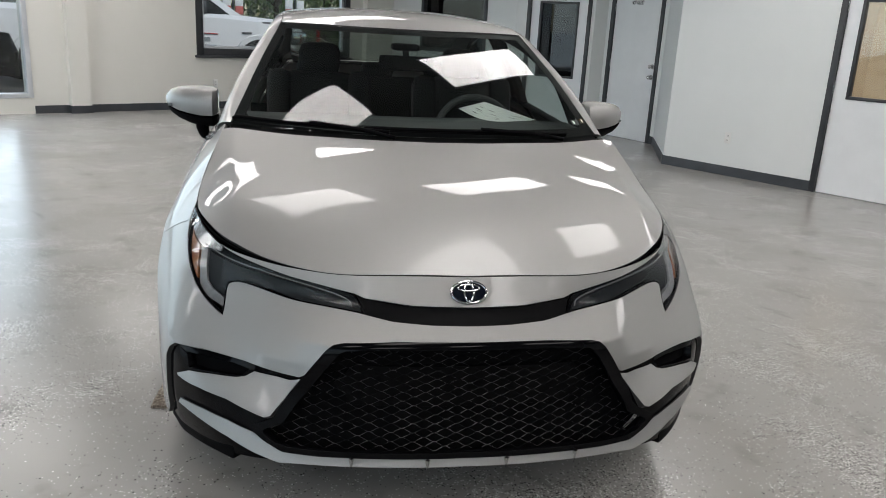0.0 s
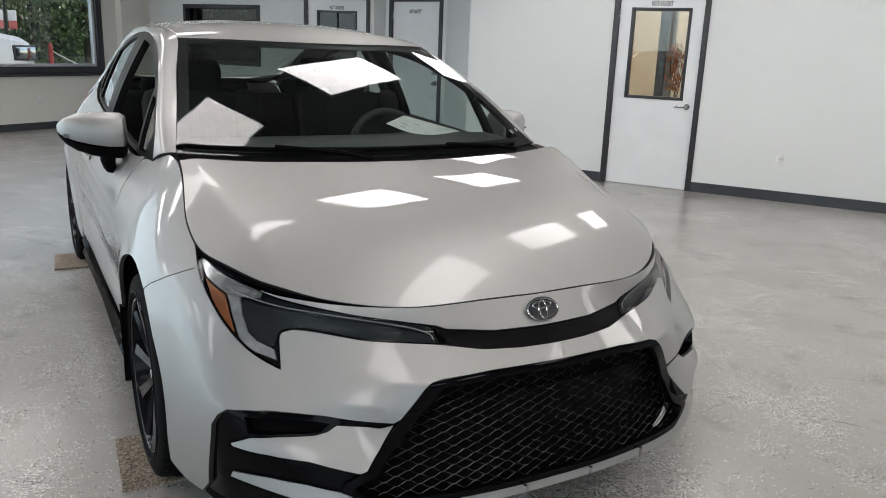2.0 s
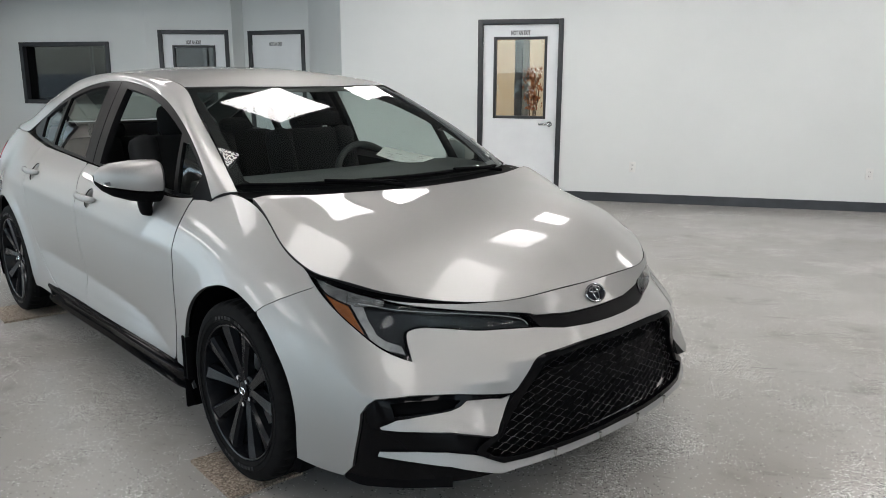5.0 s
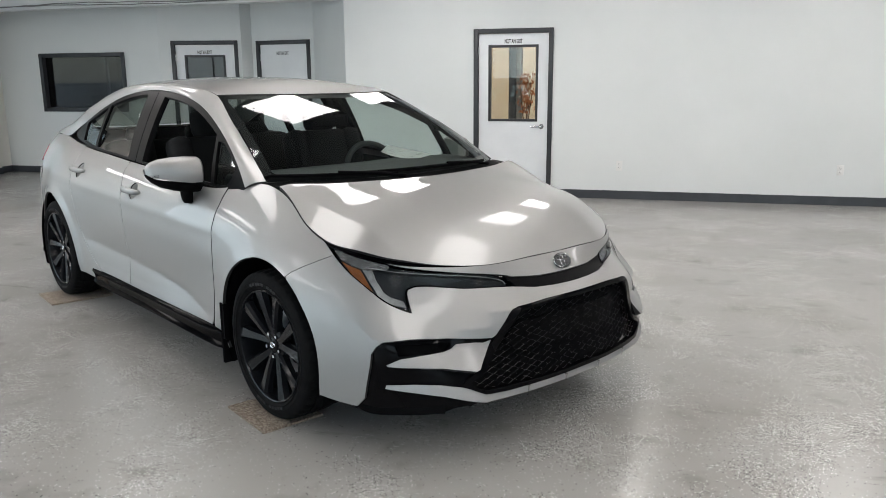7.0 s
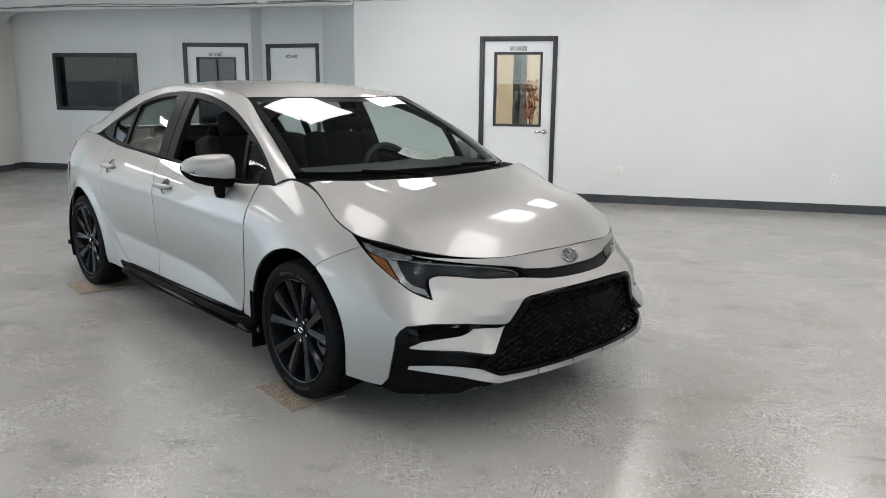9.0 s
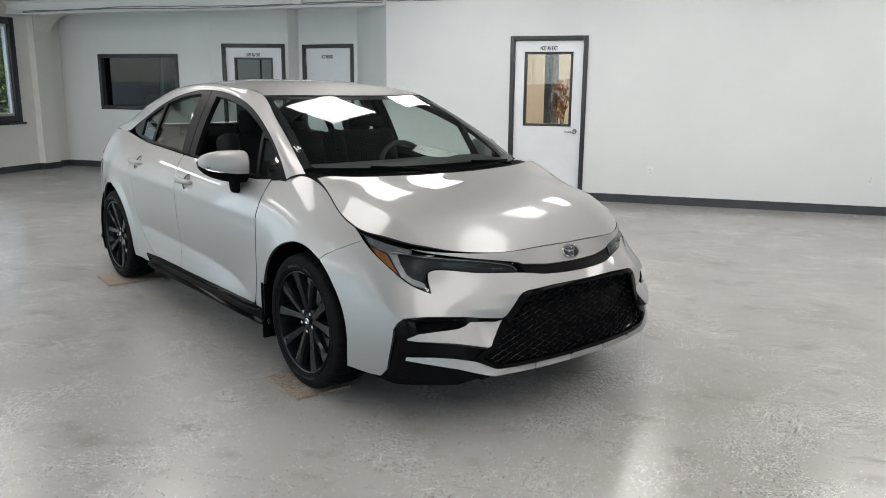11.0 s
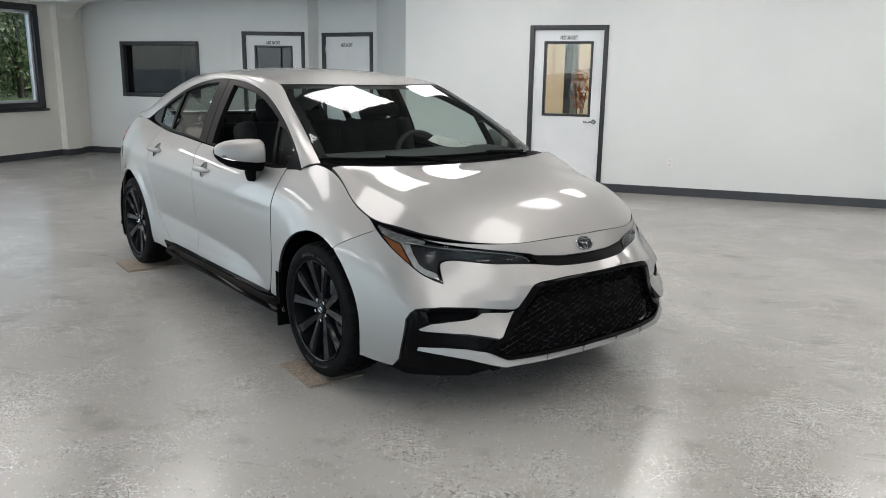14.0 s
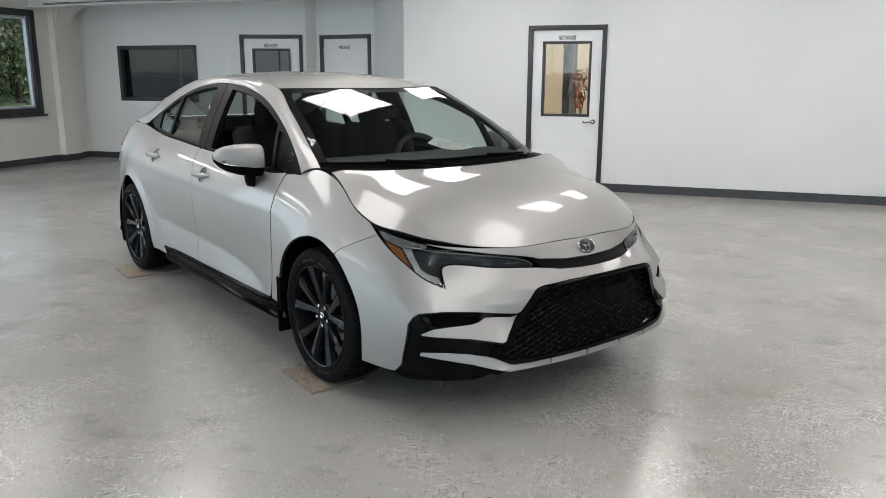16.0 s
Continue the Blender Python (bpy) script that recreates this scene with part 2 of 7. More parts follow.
wall("wall_left", LEFT_A, (-8.95, 6.95), TOP, cream_paint, [(0.6, WL + 1.06, 0.22, 2.9), (WL + 3.36, WL + 6.01, 0.79, 2.34)], thick=0.2, label="cream painted wall with large outside windows")
wall("wall_rear", (8.0, -9.0), LEFT_A, TOP, wall_paint, [(0.6, 8.2, 0.2, 2.9), (8.75, 16.35, 0.2, 2.9)], thick=0.2, label="white wall with wide shopfront windows")
wall("wall_right", FRONT_B, (8.0, -9.0), TOP, wall_paint, label="plain white closing wall")
ceiling = finish("ceiling", boxed((-9.1, 8.2, -9.2, 5.6, CEIL + 0.02, CEIL + 0.1), (-2.6, 8.2, 5.6, 6.0, CEIL + 0.02, CEIL + 0.1)), ceiling_paint)
ceiling.matrix_world = ROOM
tagged(ceiling, "plain grey showroom ceiling", "ceiling", kind="structure")
ceiling_upper = finish("ceiling_upper", boxed((-9.1, 8.2, -9.2, 8.0, TOP, TOP + 0.1)), dark_paint)
ceiling_upper.matrix_world = ROOM
tagged(ceiling_upper, "dark open roof space above the beam", "ceiling", kind="structure")
glow = bpy.data.materials.new("lamp diffuser")
glow.use_nodes = True
gb = glow.node_tree.nodes["Principled BSDF"]
gb.inputs["Emission Color"].default_value = (1.0, 0.955, 0.938, 1)
gb.inputs["Emission Strength"].default_value = PANEL_POWER


def ceiling_light():
    t = thing("ceiling_light", "long white flat panel lamp, lit, set in the ceiling", "ceiling light", group="ceiling lamps")
    part("frame", boxed((-0.31, 0.31, -0.615, -0.6, -0.012, 0.02), (-0.31, 0.31, 0.6, 0.615, -0.012, 0.02), (-0.31, -0.295, -0.6, 0.6, -0.012, 0.02), (0.295, 0.31, -0.6, 0.6, -0.012, 0.02)), alu, t)
    part("diffuser", boxed((-0.295, 0.295, -0.6, 0.6, -0.006, 0.012)), glow, t, "glowing white diffuser")
    return t


# sky light in the window openings
for name, m, w, h, power in (("window_3_sky", pose(-9.02, -3.7, 1.56, 0, -90, 0), 2.6, 9.2, 262), ("window_1_sky", pose(-9.02, 4.68, 1.56, 0, -90, 0), 1.4, 2.5, 8),
                             ("window_4_sky", pose(3.6, -9.07, 1.56, 90, 0, 0), 7.4, 2.6, 145), ("window_5_sky", pose(-4.55, -9.07, 1.56, 90, 0, 0), 7.4, 2.6, 145)):
    day = new(name, bpy.data.lights.new(name, "AREA"))
    day.data.shape, day.data.size, day.data.size_y = "RECTANGLE", w, h
    day.data.energy, day.data.color = power, (0.76, 0.88, 1.0)
    day.matrix_world = ROOM @ m
lamp = ceiling_light()
lamp.matrix_world = ROOM @ pose(-5.91, -4.62, CEIL)
for i in range(-1, 6):
    for k in range(1, 6):
        if (i, k) not in ((0, 1), (2, 1), (2, 2), (-1, 5), (0, 5), (1, 5)):
            copy_thing(lamp, ROOM @ pose(-5.91 + 2.25 * i, -6.87 + 2.25 * k, CEIL))
def spline(t, p):
    """Natural cubic spline through the rows of p at t: a function of u."""
    t, p = np.asarray(t, float), np.asarray(p, float)
    h = np.diff(t)
    n = len(t)
    a = np.eye(n)
    r = np.zeros_like(p)
    for i in range(1, n - 1):
        a[i, i - 1:i + 2] = h[i - 1], 2 * (h[i - 1] + h[i]), h[i]
        r[i] = 6 * ((p[i + 1] - p[i]) / h[i] - (p[i] - p[i - 1]) / h[i - 1])
    m = np.linalg.solve(a, r.reshape(n, -1)).reshape(p.shape)

    def at(u):
        u = np.clip(np.asarray(u, float), t[0], t[-1])
        i = np.clip(np.searchsorted(t, u, side="right") - 1, 0, n - 2)
        w = (u - t[i])
        k = h[i]
        ex = (slice(None),) * np.ndim(u) + (None,) * (p.ndim - 1)
        w, v, k = w[ex], (k - w)[ex], k[ex]
        return m[i] * v ** 3 / (6 * k) + m[i + 1] * w ** 3 / (6 * k) + (p[i] / k - m[i] * k / 6) * v + (p[i + 1] / k - m[i + 1] * k / 6) * w
    return at


class Loft:
    """A smooth sheet through lines of points (lines x columns x 3); s runs along the lines, v across them, both in metres."""

    def __init__(self, lines, mirrored=False, relief=None):
        self.relief = relief
        g = np.array(lines, float)
        if mirrored:
            # continue past the middle plane, so that the sheet crosses it level
            flip = g[:, 1:4][:, ::-1] * (-1, 1, 1)
            g = np.concatenate([flip, g], axis=1)
        ds = np.linalg.norm(np.diff(g, axis=1), axis=2).mean(0)
        dv = np.linalg.norm(np.diff(g, axis=0), axis=2).mean(1)
        self.s = np.concatenate([[0], np.cumsum(ds)])
        self.v = np.concatenate([[0], np.cumsum(dv)])
        if mirrored:
            self.s -= self.s[3]
        self.along = spline(self.s, g.transpose(1, 0, 2))
        su = np.linspace(0.0 if mirrored else self.s[0], self.s[-1], 420)
        vu = np.linspace(0, self.v[-1], 110)
        self.su, self.vu = su, vu
        self.grid = self.point(*np.meshgrid(su, vu, indexing="ij"))

    def point(self, s, v):
        s, v = np.asarray(s, float), np.asarray(v, float)
        shape = s.shape
        s, v = s.ravel(), v.ravel()
        rows = self.along(s)
        # the spline across the lines, all points at once
        t, n = self.v, len(self.v)
        h = np.diff(t)
        a = np.eye(n)
        for i in range(1, n - 1):
            a[i, i - 1:i + 2] = h[i - 1], 2 * (h[i - 1] + h[i]), h[i]
        r = np.zeros_like(rows)
        for i in range(1, n - 1):
            r[:, i] = 6 * ((rows[:, i + 1] - rows[:, i]) / h[i] - (rows[:, i] - rows[:, i - 1]) / h[i - 1])
        m = np.einsum("ij,kjc->kic", np.linalg.inv(a), r)
        v = np.clip(v, t[0], t[-1])
        i = np.clip(np.searchsorted(t, v, side="right") - 1, 0, n - 2)
        k = np.arange(len(s))
        hh = h[i][:, None]
        w = (v - t[i])[:, None]
        u = hh - w
        m0, m1, p0, p1 = m[k, i], m[k, i + 1], rows[k, i], rows[k, i + 1]
        out = m0 * u ** 3 / (6 * hh) + m1 * w ** 3 / (6 * hh) + (p0 / hh - m0 * hh / 6) * u + (p1 / hh - m1 * hh / 6) * w
        if self.relief is not None:
            out[:, :2] += self.relief(out)
        return out.reshape(*shape, 3)

    def normal(self, s, v):
        d = 0.002
        a = self.point(np.asarray(s) + d, v) - self.point(np.asarray(s) - d, v)
        b = self.point(s, np.asarray(v) + d) - self.point(s, np.asarray(v) - d)
        n = np.cross(a, b)
        return n / np.maximum(np.linalg.norm(n, axis=-1, keepdims=True), 1e-9)

    def find(self, pts):
        """The (s, v) of the places on the sheet nearest to the given points."""
        out = []
        for p in np.atleast_2d(np.asarray(pts, float)):
            d = ((self.grid - p) ** 2).sum(-1)
            i, j = np.unravel_index(d.argmin(), d.shape)
            s, v = self.su[i], self.vu[j]
            for _ in range(5):
                q = self.point(np.array([s, s + 1e-3, s]), np.array([v, v, v + 1e-3]))
                jac = np.array([(q[1] - q[0]) / 1e-3, (q[2] - q[0]) / 1e-3]).T
                step = np.clip(np.linalg.lstsq(jac, p - q[0], rcond=None)[0], -0.02, 0.02)
                s, v = np.clip(s + step[0], self.su[0], self.su[-1]), np.clip(v + step[1], 0, self.v[-1])
            out.append((s, v))
        return np.array(out)


# feature lines of the body, from the sill up to the bonnet edge and belt, round from the nose to the tail
BODY = [
    # bottom edge
    [(0, -0.955, 0.215), (0.2, -0.945, 0.215), (0.44, -0.9, 0.213), (0.66, -0.775, 0.212), (0.805, -0.575, 0.213), (0.858, -0.4, 0.217), (0.868, -0.2, 0.22), (0.868, 0, 0.22), (0.862, 0.25, 0.22), (0.855, 0.5, 0.222), (0.85, 1, 0.225), (0.85, 1.5, 0.23), (0.852, 2, 0.235), (0.86, 2.4, 0.24), (0.8619, 2.75, 0.25), (0.8153, 3.1, 0.26), (0.7031, 3.42, 0.27), (0.45, 3.6, 0.27), (0, 3.64, 0.27)],
    [(0, -0.945, 0.33), (0.2, -0.935, 0.33), (0.45, -0.885, 0.33), (0.665, -0.775, 0.33), (0.803, -0.6, 0.33), (0.863, -0.395, 0.33), (0.876, -0.2, 0.33), (0.876, 0, 0.33), (0.87, 0.25, 0.33), (0.862, 0.5, 0.33), (0.858, 1, 0.335), (0.858, 1.5, 0.34), (0.86, 2, 0.345), (0.872, 2.4, 0.35), (0.8738, 2.75, 0.36), (0.8229, 3.1, 0.37), (0.712, 3.44, 0.38), (0.45, 3.63, 0.38), (0, 3.67, 0.38)],
    [(0, -0.94, 0.465), (0.2, -0.93, 0.465), (0.445, -0.868, 0.465), (0.66, -0.745, 0.468), (0.793, -0.618, 0.475), (0.86, -0.385, 0.47), (0.882, -0.2, 0.47), (0.884, 0, 0.47), (0.878, 0.25, 0.47), (0.866, 0.5, 0.47), (0.862, 1, 0.475), (0.862, 1.5, 0.48), (0.866, 2, 0.485), (0.882, 2.4, 0.49), (0.8798, 2.75, 0.5), (0.8267, 3.1, 0.51), (0.7165, 3.46, 0.52), (0.45, 3.66, 0.52), (0, 3.7, 0.52)],
    [(0, -0.938, 0.585), (0.19, -0.926, 0.583), (0.41, -0.868, 0.578), (0.645, -0.662, 0.572), (0.788, -0.545, 0.572), (0.852, -0.37, 0.578), (0.882, -0.19, 0.585), (0.888, 0, 0.59), (0.884, 0.25, 0.595), (0.875, 0.5, 0.6), (0.873, 1, 0.605), (0.873, 1.5, 0.61), (0.876, 2, 0.615), (0.886, 2.4, 0.62), (0.8798, 2.75, 0.63), (0.8229, 3.1, 0.64), (0.712, 3.47, 0.65), (0.45, 3.66, 0.65), (0, 3.7, 0.65)],
    [(0, -0.868, 0.652), (0.17, -0.858, 0.65), (0.39, -0.79, 0.648), (0.635, -0.622, 0.652), (0.772, -0.49, 0.655), (0.833, -0.345, 0.665), (0.866, -0.185, 0.675), (0.876, 0, 0.69), (0.879, 0.25, 0.71), (0.877, 0.5, 0.725), (0.877, 1, 0.735), (0.877, 1.5, 0.745), (0.878, 2, 0.755), (0.88, 2.4, 0.765), (0.8659, 2.75, 0.775), (0.8011, 3.1, 0.79), (0.697, 3.475, 0.8), (0.432, 3.64, 0.8), (0, 3.68, 0.8)],
    [(0, -0.832, 0.7), (0.165, -0.822, 0.7), (0.4, -0.765, 0.695), (0.645, -0.585, 0.712), (0.762, -0.43, 0.722), (0.806, -0.315, 0.735), (0.832, -0.175, 0.755), (0.842, 0, 0.79), (0.848, 0.25, 0.825), (0.85, 0.5, 0.845), (0.848, 1, 0.86), (0.846, 1.5, 0.87), (0.842, 2, 0.885), (0.83, 2.4, 0.9), (0.7994, 2.75, 0.915), (0.737, 3.1, 0.93), (0.658, 3.44, 0.935), (0.405, 3.6, 0.94), (0, 3.64, 0.94)],
    # bonnet edge, belt line, boot edge
    [(0, -0.812, 0.731), (0.18, -0.803, 0.73), (0.4, -0.754, 0.726), (0.655, -0.54, 0.755), (0.738, -0.375, 0.785), (0.757, -0.28, 0.803), (0.755, -0.15, 0.85), (0.73, 0, 0.93), (0.722, 0.25, 0.978), (0.768, 0.5, 0.94), (0.772, 1, 0.956), (0.764, 1.5, 0.978), (0.745, 2, 0.998), (0.72, 2.4, 1.012), (0.68, 2.75, 1.038), (0.638, 3.1, 1.056), (0.575, 3.42, 1.05), (0.36, 3.55, 1.05), (0, 3.58, 1.05)],
]


class Height:
    """A smooth sheet z over (x, y) through given points and their mirror images (thin plate)."""

    def __init__(self, pts, ridge=None, hard=None, give=2e-2):
        p = np.array(pts, float)
        ease = np.array([1e-5 if hard is None or i < hard else give for i in range(len(p))])
        ease = np.concatenate([ease, ease[p[:, 0] > 1e-6]])
        p = np.concatenate([p, (p * (-1, 1, 1))[p[:, 0] > 1e-6]])
        n = len(p)
        d = np.linalg.norm(p[:, None, :2] - p[None, :, :2], axis=2)
        a = np.zeros((n + 3, n + 3))
        a[:n, :n] = d ** 2 * np.log(d + 1e-9) + np.diag(ease)
        a[:n, n] = a[n, :n] = 1
        a[:n, n + 1:], a[n + 1:, :n] = p[:, :2], p[:, :2].T
        self.p, self.w, self.ridge = p, np.linalg.solve(a, np.concatenate([p[:, 2], np.zeros(3)])), ridge

    def point(self, x, y):
        x, y = np.asarray(x, float), np.asarray(y, float)
        d = np.sqrt((x[..., None] - self.p[:, 0]) ** 2 + (y[..., None] - self.p[:, 1]) ** 2)
        n = len(self.p)
        z = (d ** 2 * np.log(d + 1e-9)) @ self.w[:n] + self.w[n] + self.w[n + 1] * x + self.w[n + 2] * y
        if self.ridge:
            z = z + self.ridge(np.abs(x), y)
        return np.stack([x, y, z], -1)

    def normal(self, x, y):
        d = 0.003
        x, y = np.asarray(x, float), np.asarray(y, float)
        n = np.cross(self.point(x + d, y) - self.point(x - d, y), self.point(x, y + d) - self.point(x, y - d))
        return n / np.linalg.norm(n, axis=-1, keepdims=True)


class Side:
    """The leaning side of the cabin: half-width over (y, z)."""
    ys, xs = [0.3, 0.5, 1.2, 2.0, 2.4, 2.85, 3.2], [0.763, 0.768, 0.775, 0.76, 0.735, 0.69, 0.64]

    def __init__(self):
        self.edge = spline(self.ys, np.array(self.xs)[:, None])

    def point(self, y, z):
        y, z = np.asarray(y, float), np.asarray(z, float)
        dz = z - 0.95
        return np.stack([self.edge(y)[..., 0] - 0.33 * dz - 0.35 * np.maximum(dz, 0) ** 2, y, z], -1)

    def normal(self, y, z):
        d = 0.003
        y, z = np.asarray(y, float), np.asarray(z, float)
        n = np.cross(self.point(y + d, z) - self.point(y - d, z), self.point(y, z + d) - self.point(y, z - d))
        return n / np.linalg.norm(n, axis=-1, keepdims=True)


def inside(poly, q):
    """Which of the points q lie in the polygon."""
    x, y = q[:, 0], q[:, 1]
    hit = np.zeros(len(q), bool)
    for (x0, y0), (x1, y1) in zip(poly, np.roll(poly, -1, axis=0)):
        if y0 != y1:
            hit ^= ((y0 > y) != (y1 > y)) & (x < (x1 - x0) * (y - y0) / (y1 - y0) + x0)
    return hit


def dense(poly, step, soft=()):
    """The closed outline with points at even steps; corners named in soft become part of a flowing curve."""
    out = []
    for a, b in zip(poly, np.roll(poly, -1, axis=0)):
        n = max(1, int(round(np.linalg.norm(b - a) / step)))
        out += [a + (b - a) * k / n for k in range(n)]
    return np.array(out)


def flow(pts, n=8, closed=False):
    """A curve through the points (Catmull-Rom)."""
    p = [np.asarray(q, float) for q in pts]
    out = []
    m = len(p)
    for i in range(m if closed else m - 1):
        a, b, c, d = (p[(i - 1) % m] if closed or i else 2 * p[0] - p[1]), p[i], p[(i + 1) % m], (p[(i + 2) % m] if closed or i + 2 < m else 2 * p[-1] - p[-2])
        for k in range(n):
            t = k / n
            out.append(0.5 * (2 * b + (c - a) * t + (2 * a - 5 * b + 4 * c - d) * t * t + (3 * b - a - 3 * c + d) * t ** 3))
    if not closed:
        out.append(p[-1])
    return np.array(out)


def shrink(poly, gap, fixed=None):
    """The outline drawn in by a gap, but for points that fixed() holds."""
    area = 0.5 * np.sum(poly[:, 0] * np.roll(poly[:, 1], -1) - np.roll(poly[:, 0], -1) * poly[:, 1])
    t = np.roll(poly, -1, axis=0) - np.roll(poly, 1, axis=0)
    t /= np.maximum(np.linalg.norm(t, axis=1, keepdims=True), 1e-9)
    n = np.stack([-t[:, 1], t[:, 0]], 1) * (1 if area > 0 else -1)
    out = poly + n * gap
    if fixed is not None:
        hold = fixed(poly)
        out[hold] = poly[hold]
    return out


def sheet(name, surf, outline, mat, parent, holes=(), step=0.02, gap=0.0024, depth=0.014, lift=0.0, join=False, flip=False, label="", middle=None, lean=0.0, ease=0):
    """A panel: the part of a sheet within an outline, with rounded edges that turn inwards.
    join: the half and its mirror image in one mesh; flip: the mirror image alone; ease: rounds of evening out the shading between creases."""
    from mathutils.geometry import delaunay_2d_cdt
    outline = np.array(outline, float)
    axis = 0 if middle is None else middle
    onmid = (lambda p: p[:, axis] < 1e-4) if join else None
    loops = []
    for line, g in [(outline, gap)] + [(np.array(h, float), -gap) for h in holes]:
        line = dense(line, step)
        drawn = shrink(line, g, onmid)
        if join:
            # an edge meets the middle plane squarely
            held = onmid(line)
            for i in np.nonzero(held)[0]:
                for k in (i - 1, (i + 1) % len(line)):
                    if not held[k]:
                        drawn[i, 1 - axis] = drawn[k, 1 - axis]
        loops.append(drawn)
    lo, hi = loops[0].min(0), loops[0].max(0)
    gx, gy = np.meshgrid(np.arange(lo[0] + step / 2, hi[0], step), np.arange(lo[1] + step / 2, hi[1], step * 0.87), indexing="ij")
    gx = gx + (np.arange(gx.shape[1]) % 2 * step / 2)[None, :]
    q = np.stack([gx.ravel(), gy.ravel()], 1)
    keep = inside(loops[0], q)
    for h in loops[1:]:
        keep &= ~inside(h, q)
    q = q[keep]
    rim = np.concatenate(loops)
    if len(q):
        far = np.ones(len(q), bool)
        for chunk in range(0, len(q), 4000):
            d = np.linalg.norm(q[chunk:chunk + 4000, None] - rim[None], axis=2).min(1)
            far[chunk:chunk + 4000] = d > 0.55 * step
        q = q[far]
    edges, start = [], 0
    for l in loops:
        edges += [(start + i, start + (i + 1) % len(l)) for i in range(len(l))]
        start += len(l)
    co, ed, fa, *_ = delaunay_2d_cdt([Vector(p) for p in np.concatenate([rim, q])], edges, [], 0, 1e-6)
    uv = np.array([tuple(c) for c in co])
    tri = np.array([tuple(f) for f in fa if len(f) == 3])
    mid = uv[tri].mean(1)
    ok = inside(loops[0], mid)
    for h in loops[1:]:
        ok &= ~inside(h, mid)
    tri = tri[ok]
    a, b, c = uv[tri[:, 0]], uv[tri[:, 1]], uv[tri[:, 2]]
    turn = (b[:, 0] - a[:, 0]) * (c[:, 1] - a[:, 1]) - (b[:, 1] - a[:, 1]) * (c[:, 0] - a[:, 0])
    tri[turn < 0] = tri[turn < 0][:, ::-1]
    used = np.unique(tri)
    back = -np.ones(len(uv), int)
    back[used] = np.arange(len(used))
    uv, tri = uv[used], back[tri]
    n = surf.normal(uv[:, 0], uv[:, 1])
    p = surf.point(uv[:, 0], uv[:, 1])
    rise = lift
    if lean:
        # the lower edge stands out, so that the face looks upwards
        way = surf.point(uv[:, 0], uv[:, 1] + 0.003) - surf.point(uv[:, 0], uv[:, 1] - 0.003)
        way /= np.linalg.norm(way, axis=1, keepdims=True)
        cells = np.floor((uv[:, 0] - uv[:, 0].min()) / 0.03).astype(int)
        tops = np.full(cells.max() + 1, -9.0)
        np.maximum.at(tops, cells, uv[:, 1])
        mids = uv[:, 0].min() + (np.arange(len(tops)) + 0.5) * 0.03
        rise = (lift + lean * (np.interp(uv[:, 0], mids[tops > -8], tops[tops > -8]) - uv[:, 1]))[:, None]
        p = p + rise * n
        n = n + lean * way
        n /= np.linalg.norm(n, axis=1, keepdims=True)
    else:
        p = p + rise * n
    if ease:
        pairs = np.unique(np.sort(np.concatenate([tri[:, [0, 1]], tri[:, [1, 2]], tri[:, [2, 0]]]), axis=1), axis=0)
        a, b = pairs[:, 0], pairs[:, 1]
        for _ in range(ease):
            w = np.exp(-((n[a] - n[b]) ** 2).sum(1) / 0.13 ** 2)[:, None]
            total, weight = n * 2.0, np.full((len(n), 1), 2.0)
            for i, k in ((a, b), (b, a)):
                np.add.at(total, i, w * n[k])
                np.add.at(weight, i, w)
            n = total / weight
            if join:
                n[uv[:, axis] < 1e-4, 0] = 0
            n /= np.linalg.norm(n, axis=1, keepdims=True)
    if join:
        on = uv[:, axis] < 1e-4
        p[on, 0] = 0
        n[on, 0] = 0
        n /= np.linalg.norm(n, axis=1, keepdims=True)
    faces = [tuple(t) for t in tri]
    # the edge: every border side, in the way its face runs
    count = {}
    for t in tri:
        for i in range(3):
            count[(t[i], t[(i + 1) % 3])] = True
    border = [e for e in count if (e[1], e[0]) not in count and not (join and uv[e[0], axis] < 1e-4 and uv[e[1], axis] < 1e-4)]
    dark_edge = set()
    if depth and border:
        out = {}
        for i, k in border:
            d = p[k] - p[i]
            side = np.cross(d, n[i])
            side /= max(np.linalg.norm(side), 1e-9)
            for w in (i, k):
                out.setdefault(w, []).append(side)
        first = len(p)
        order = list(out)
        pos = {w: k for k, w in enumerate(order)}
        side = np.array([np.mean(out[w], axis=0) for w in order])
        side /= np.maximum(np.linalg.norm(side, axis=1, keepdims=True), 1e-9)
        pn, nn = p[order], n[order]
        if join:
            side[pn[:, 0] < 1e-6, 0] = 0
        r1 = pn + side * 0.001 - nn * 0.0015
        r2 = pn + side * 0.001 - nn * depth
        m = len(order)
        p = np.concatenate([p, r1, r2])
        n = np.concatenate([n, side * 0.9 + nn * 0.3, side])
        for i, k in border:
            i1, k1 = first + pos[i], first + pos[k]
            faces += [(k, i, i1, k1), (k1, i1, i1 + m, k1 + m)]
            if mat is paint:
                dark_edge.add(len(faces) - 1)
    if flip or join:
        pm, nm = p * (-1, 1, 1), n * (-1, 1, 1)
        fm = [tuple(reversed(f)) for f in faces]
        if flip:
            p, n, faces = pm, nm, fm
        else:
            at = np.arange(len(p)) + len(p)
            same = np.abs(p[:, 0]) < 1e-6
            at[same] = np.arange(len(p))[same]
            dark_edge |= {i + len(faces) for i in dark_edge}
            faces += [tuple(int(at[i]) for i in f) for f in fm]
            p, n = np.concatenate([p, pm]), np.concatenate([n, nm])
    me = bpy.data.meshes.new(name)
    me.from_pydata(p.tolist(), [], [tuple(int(i) for i in f) for f in faces])
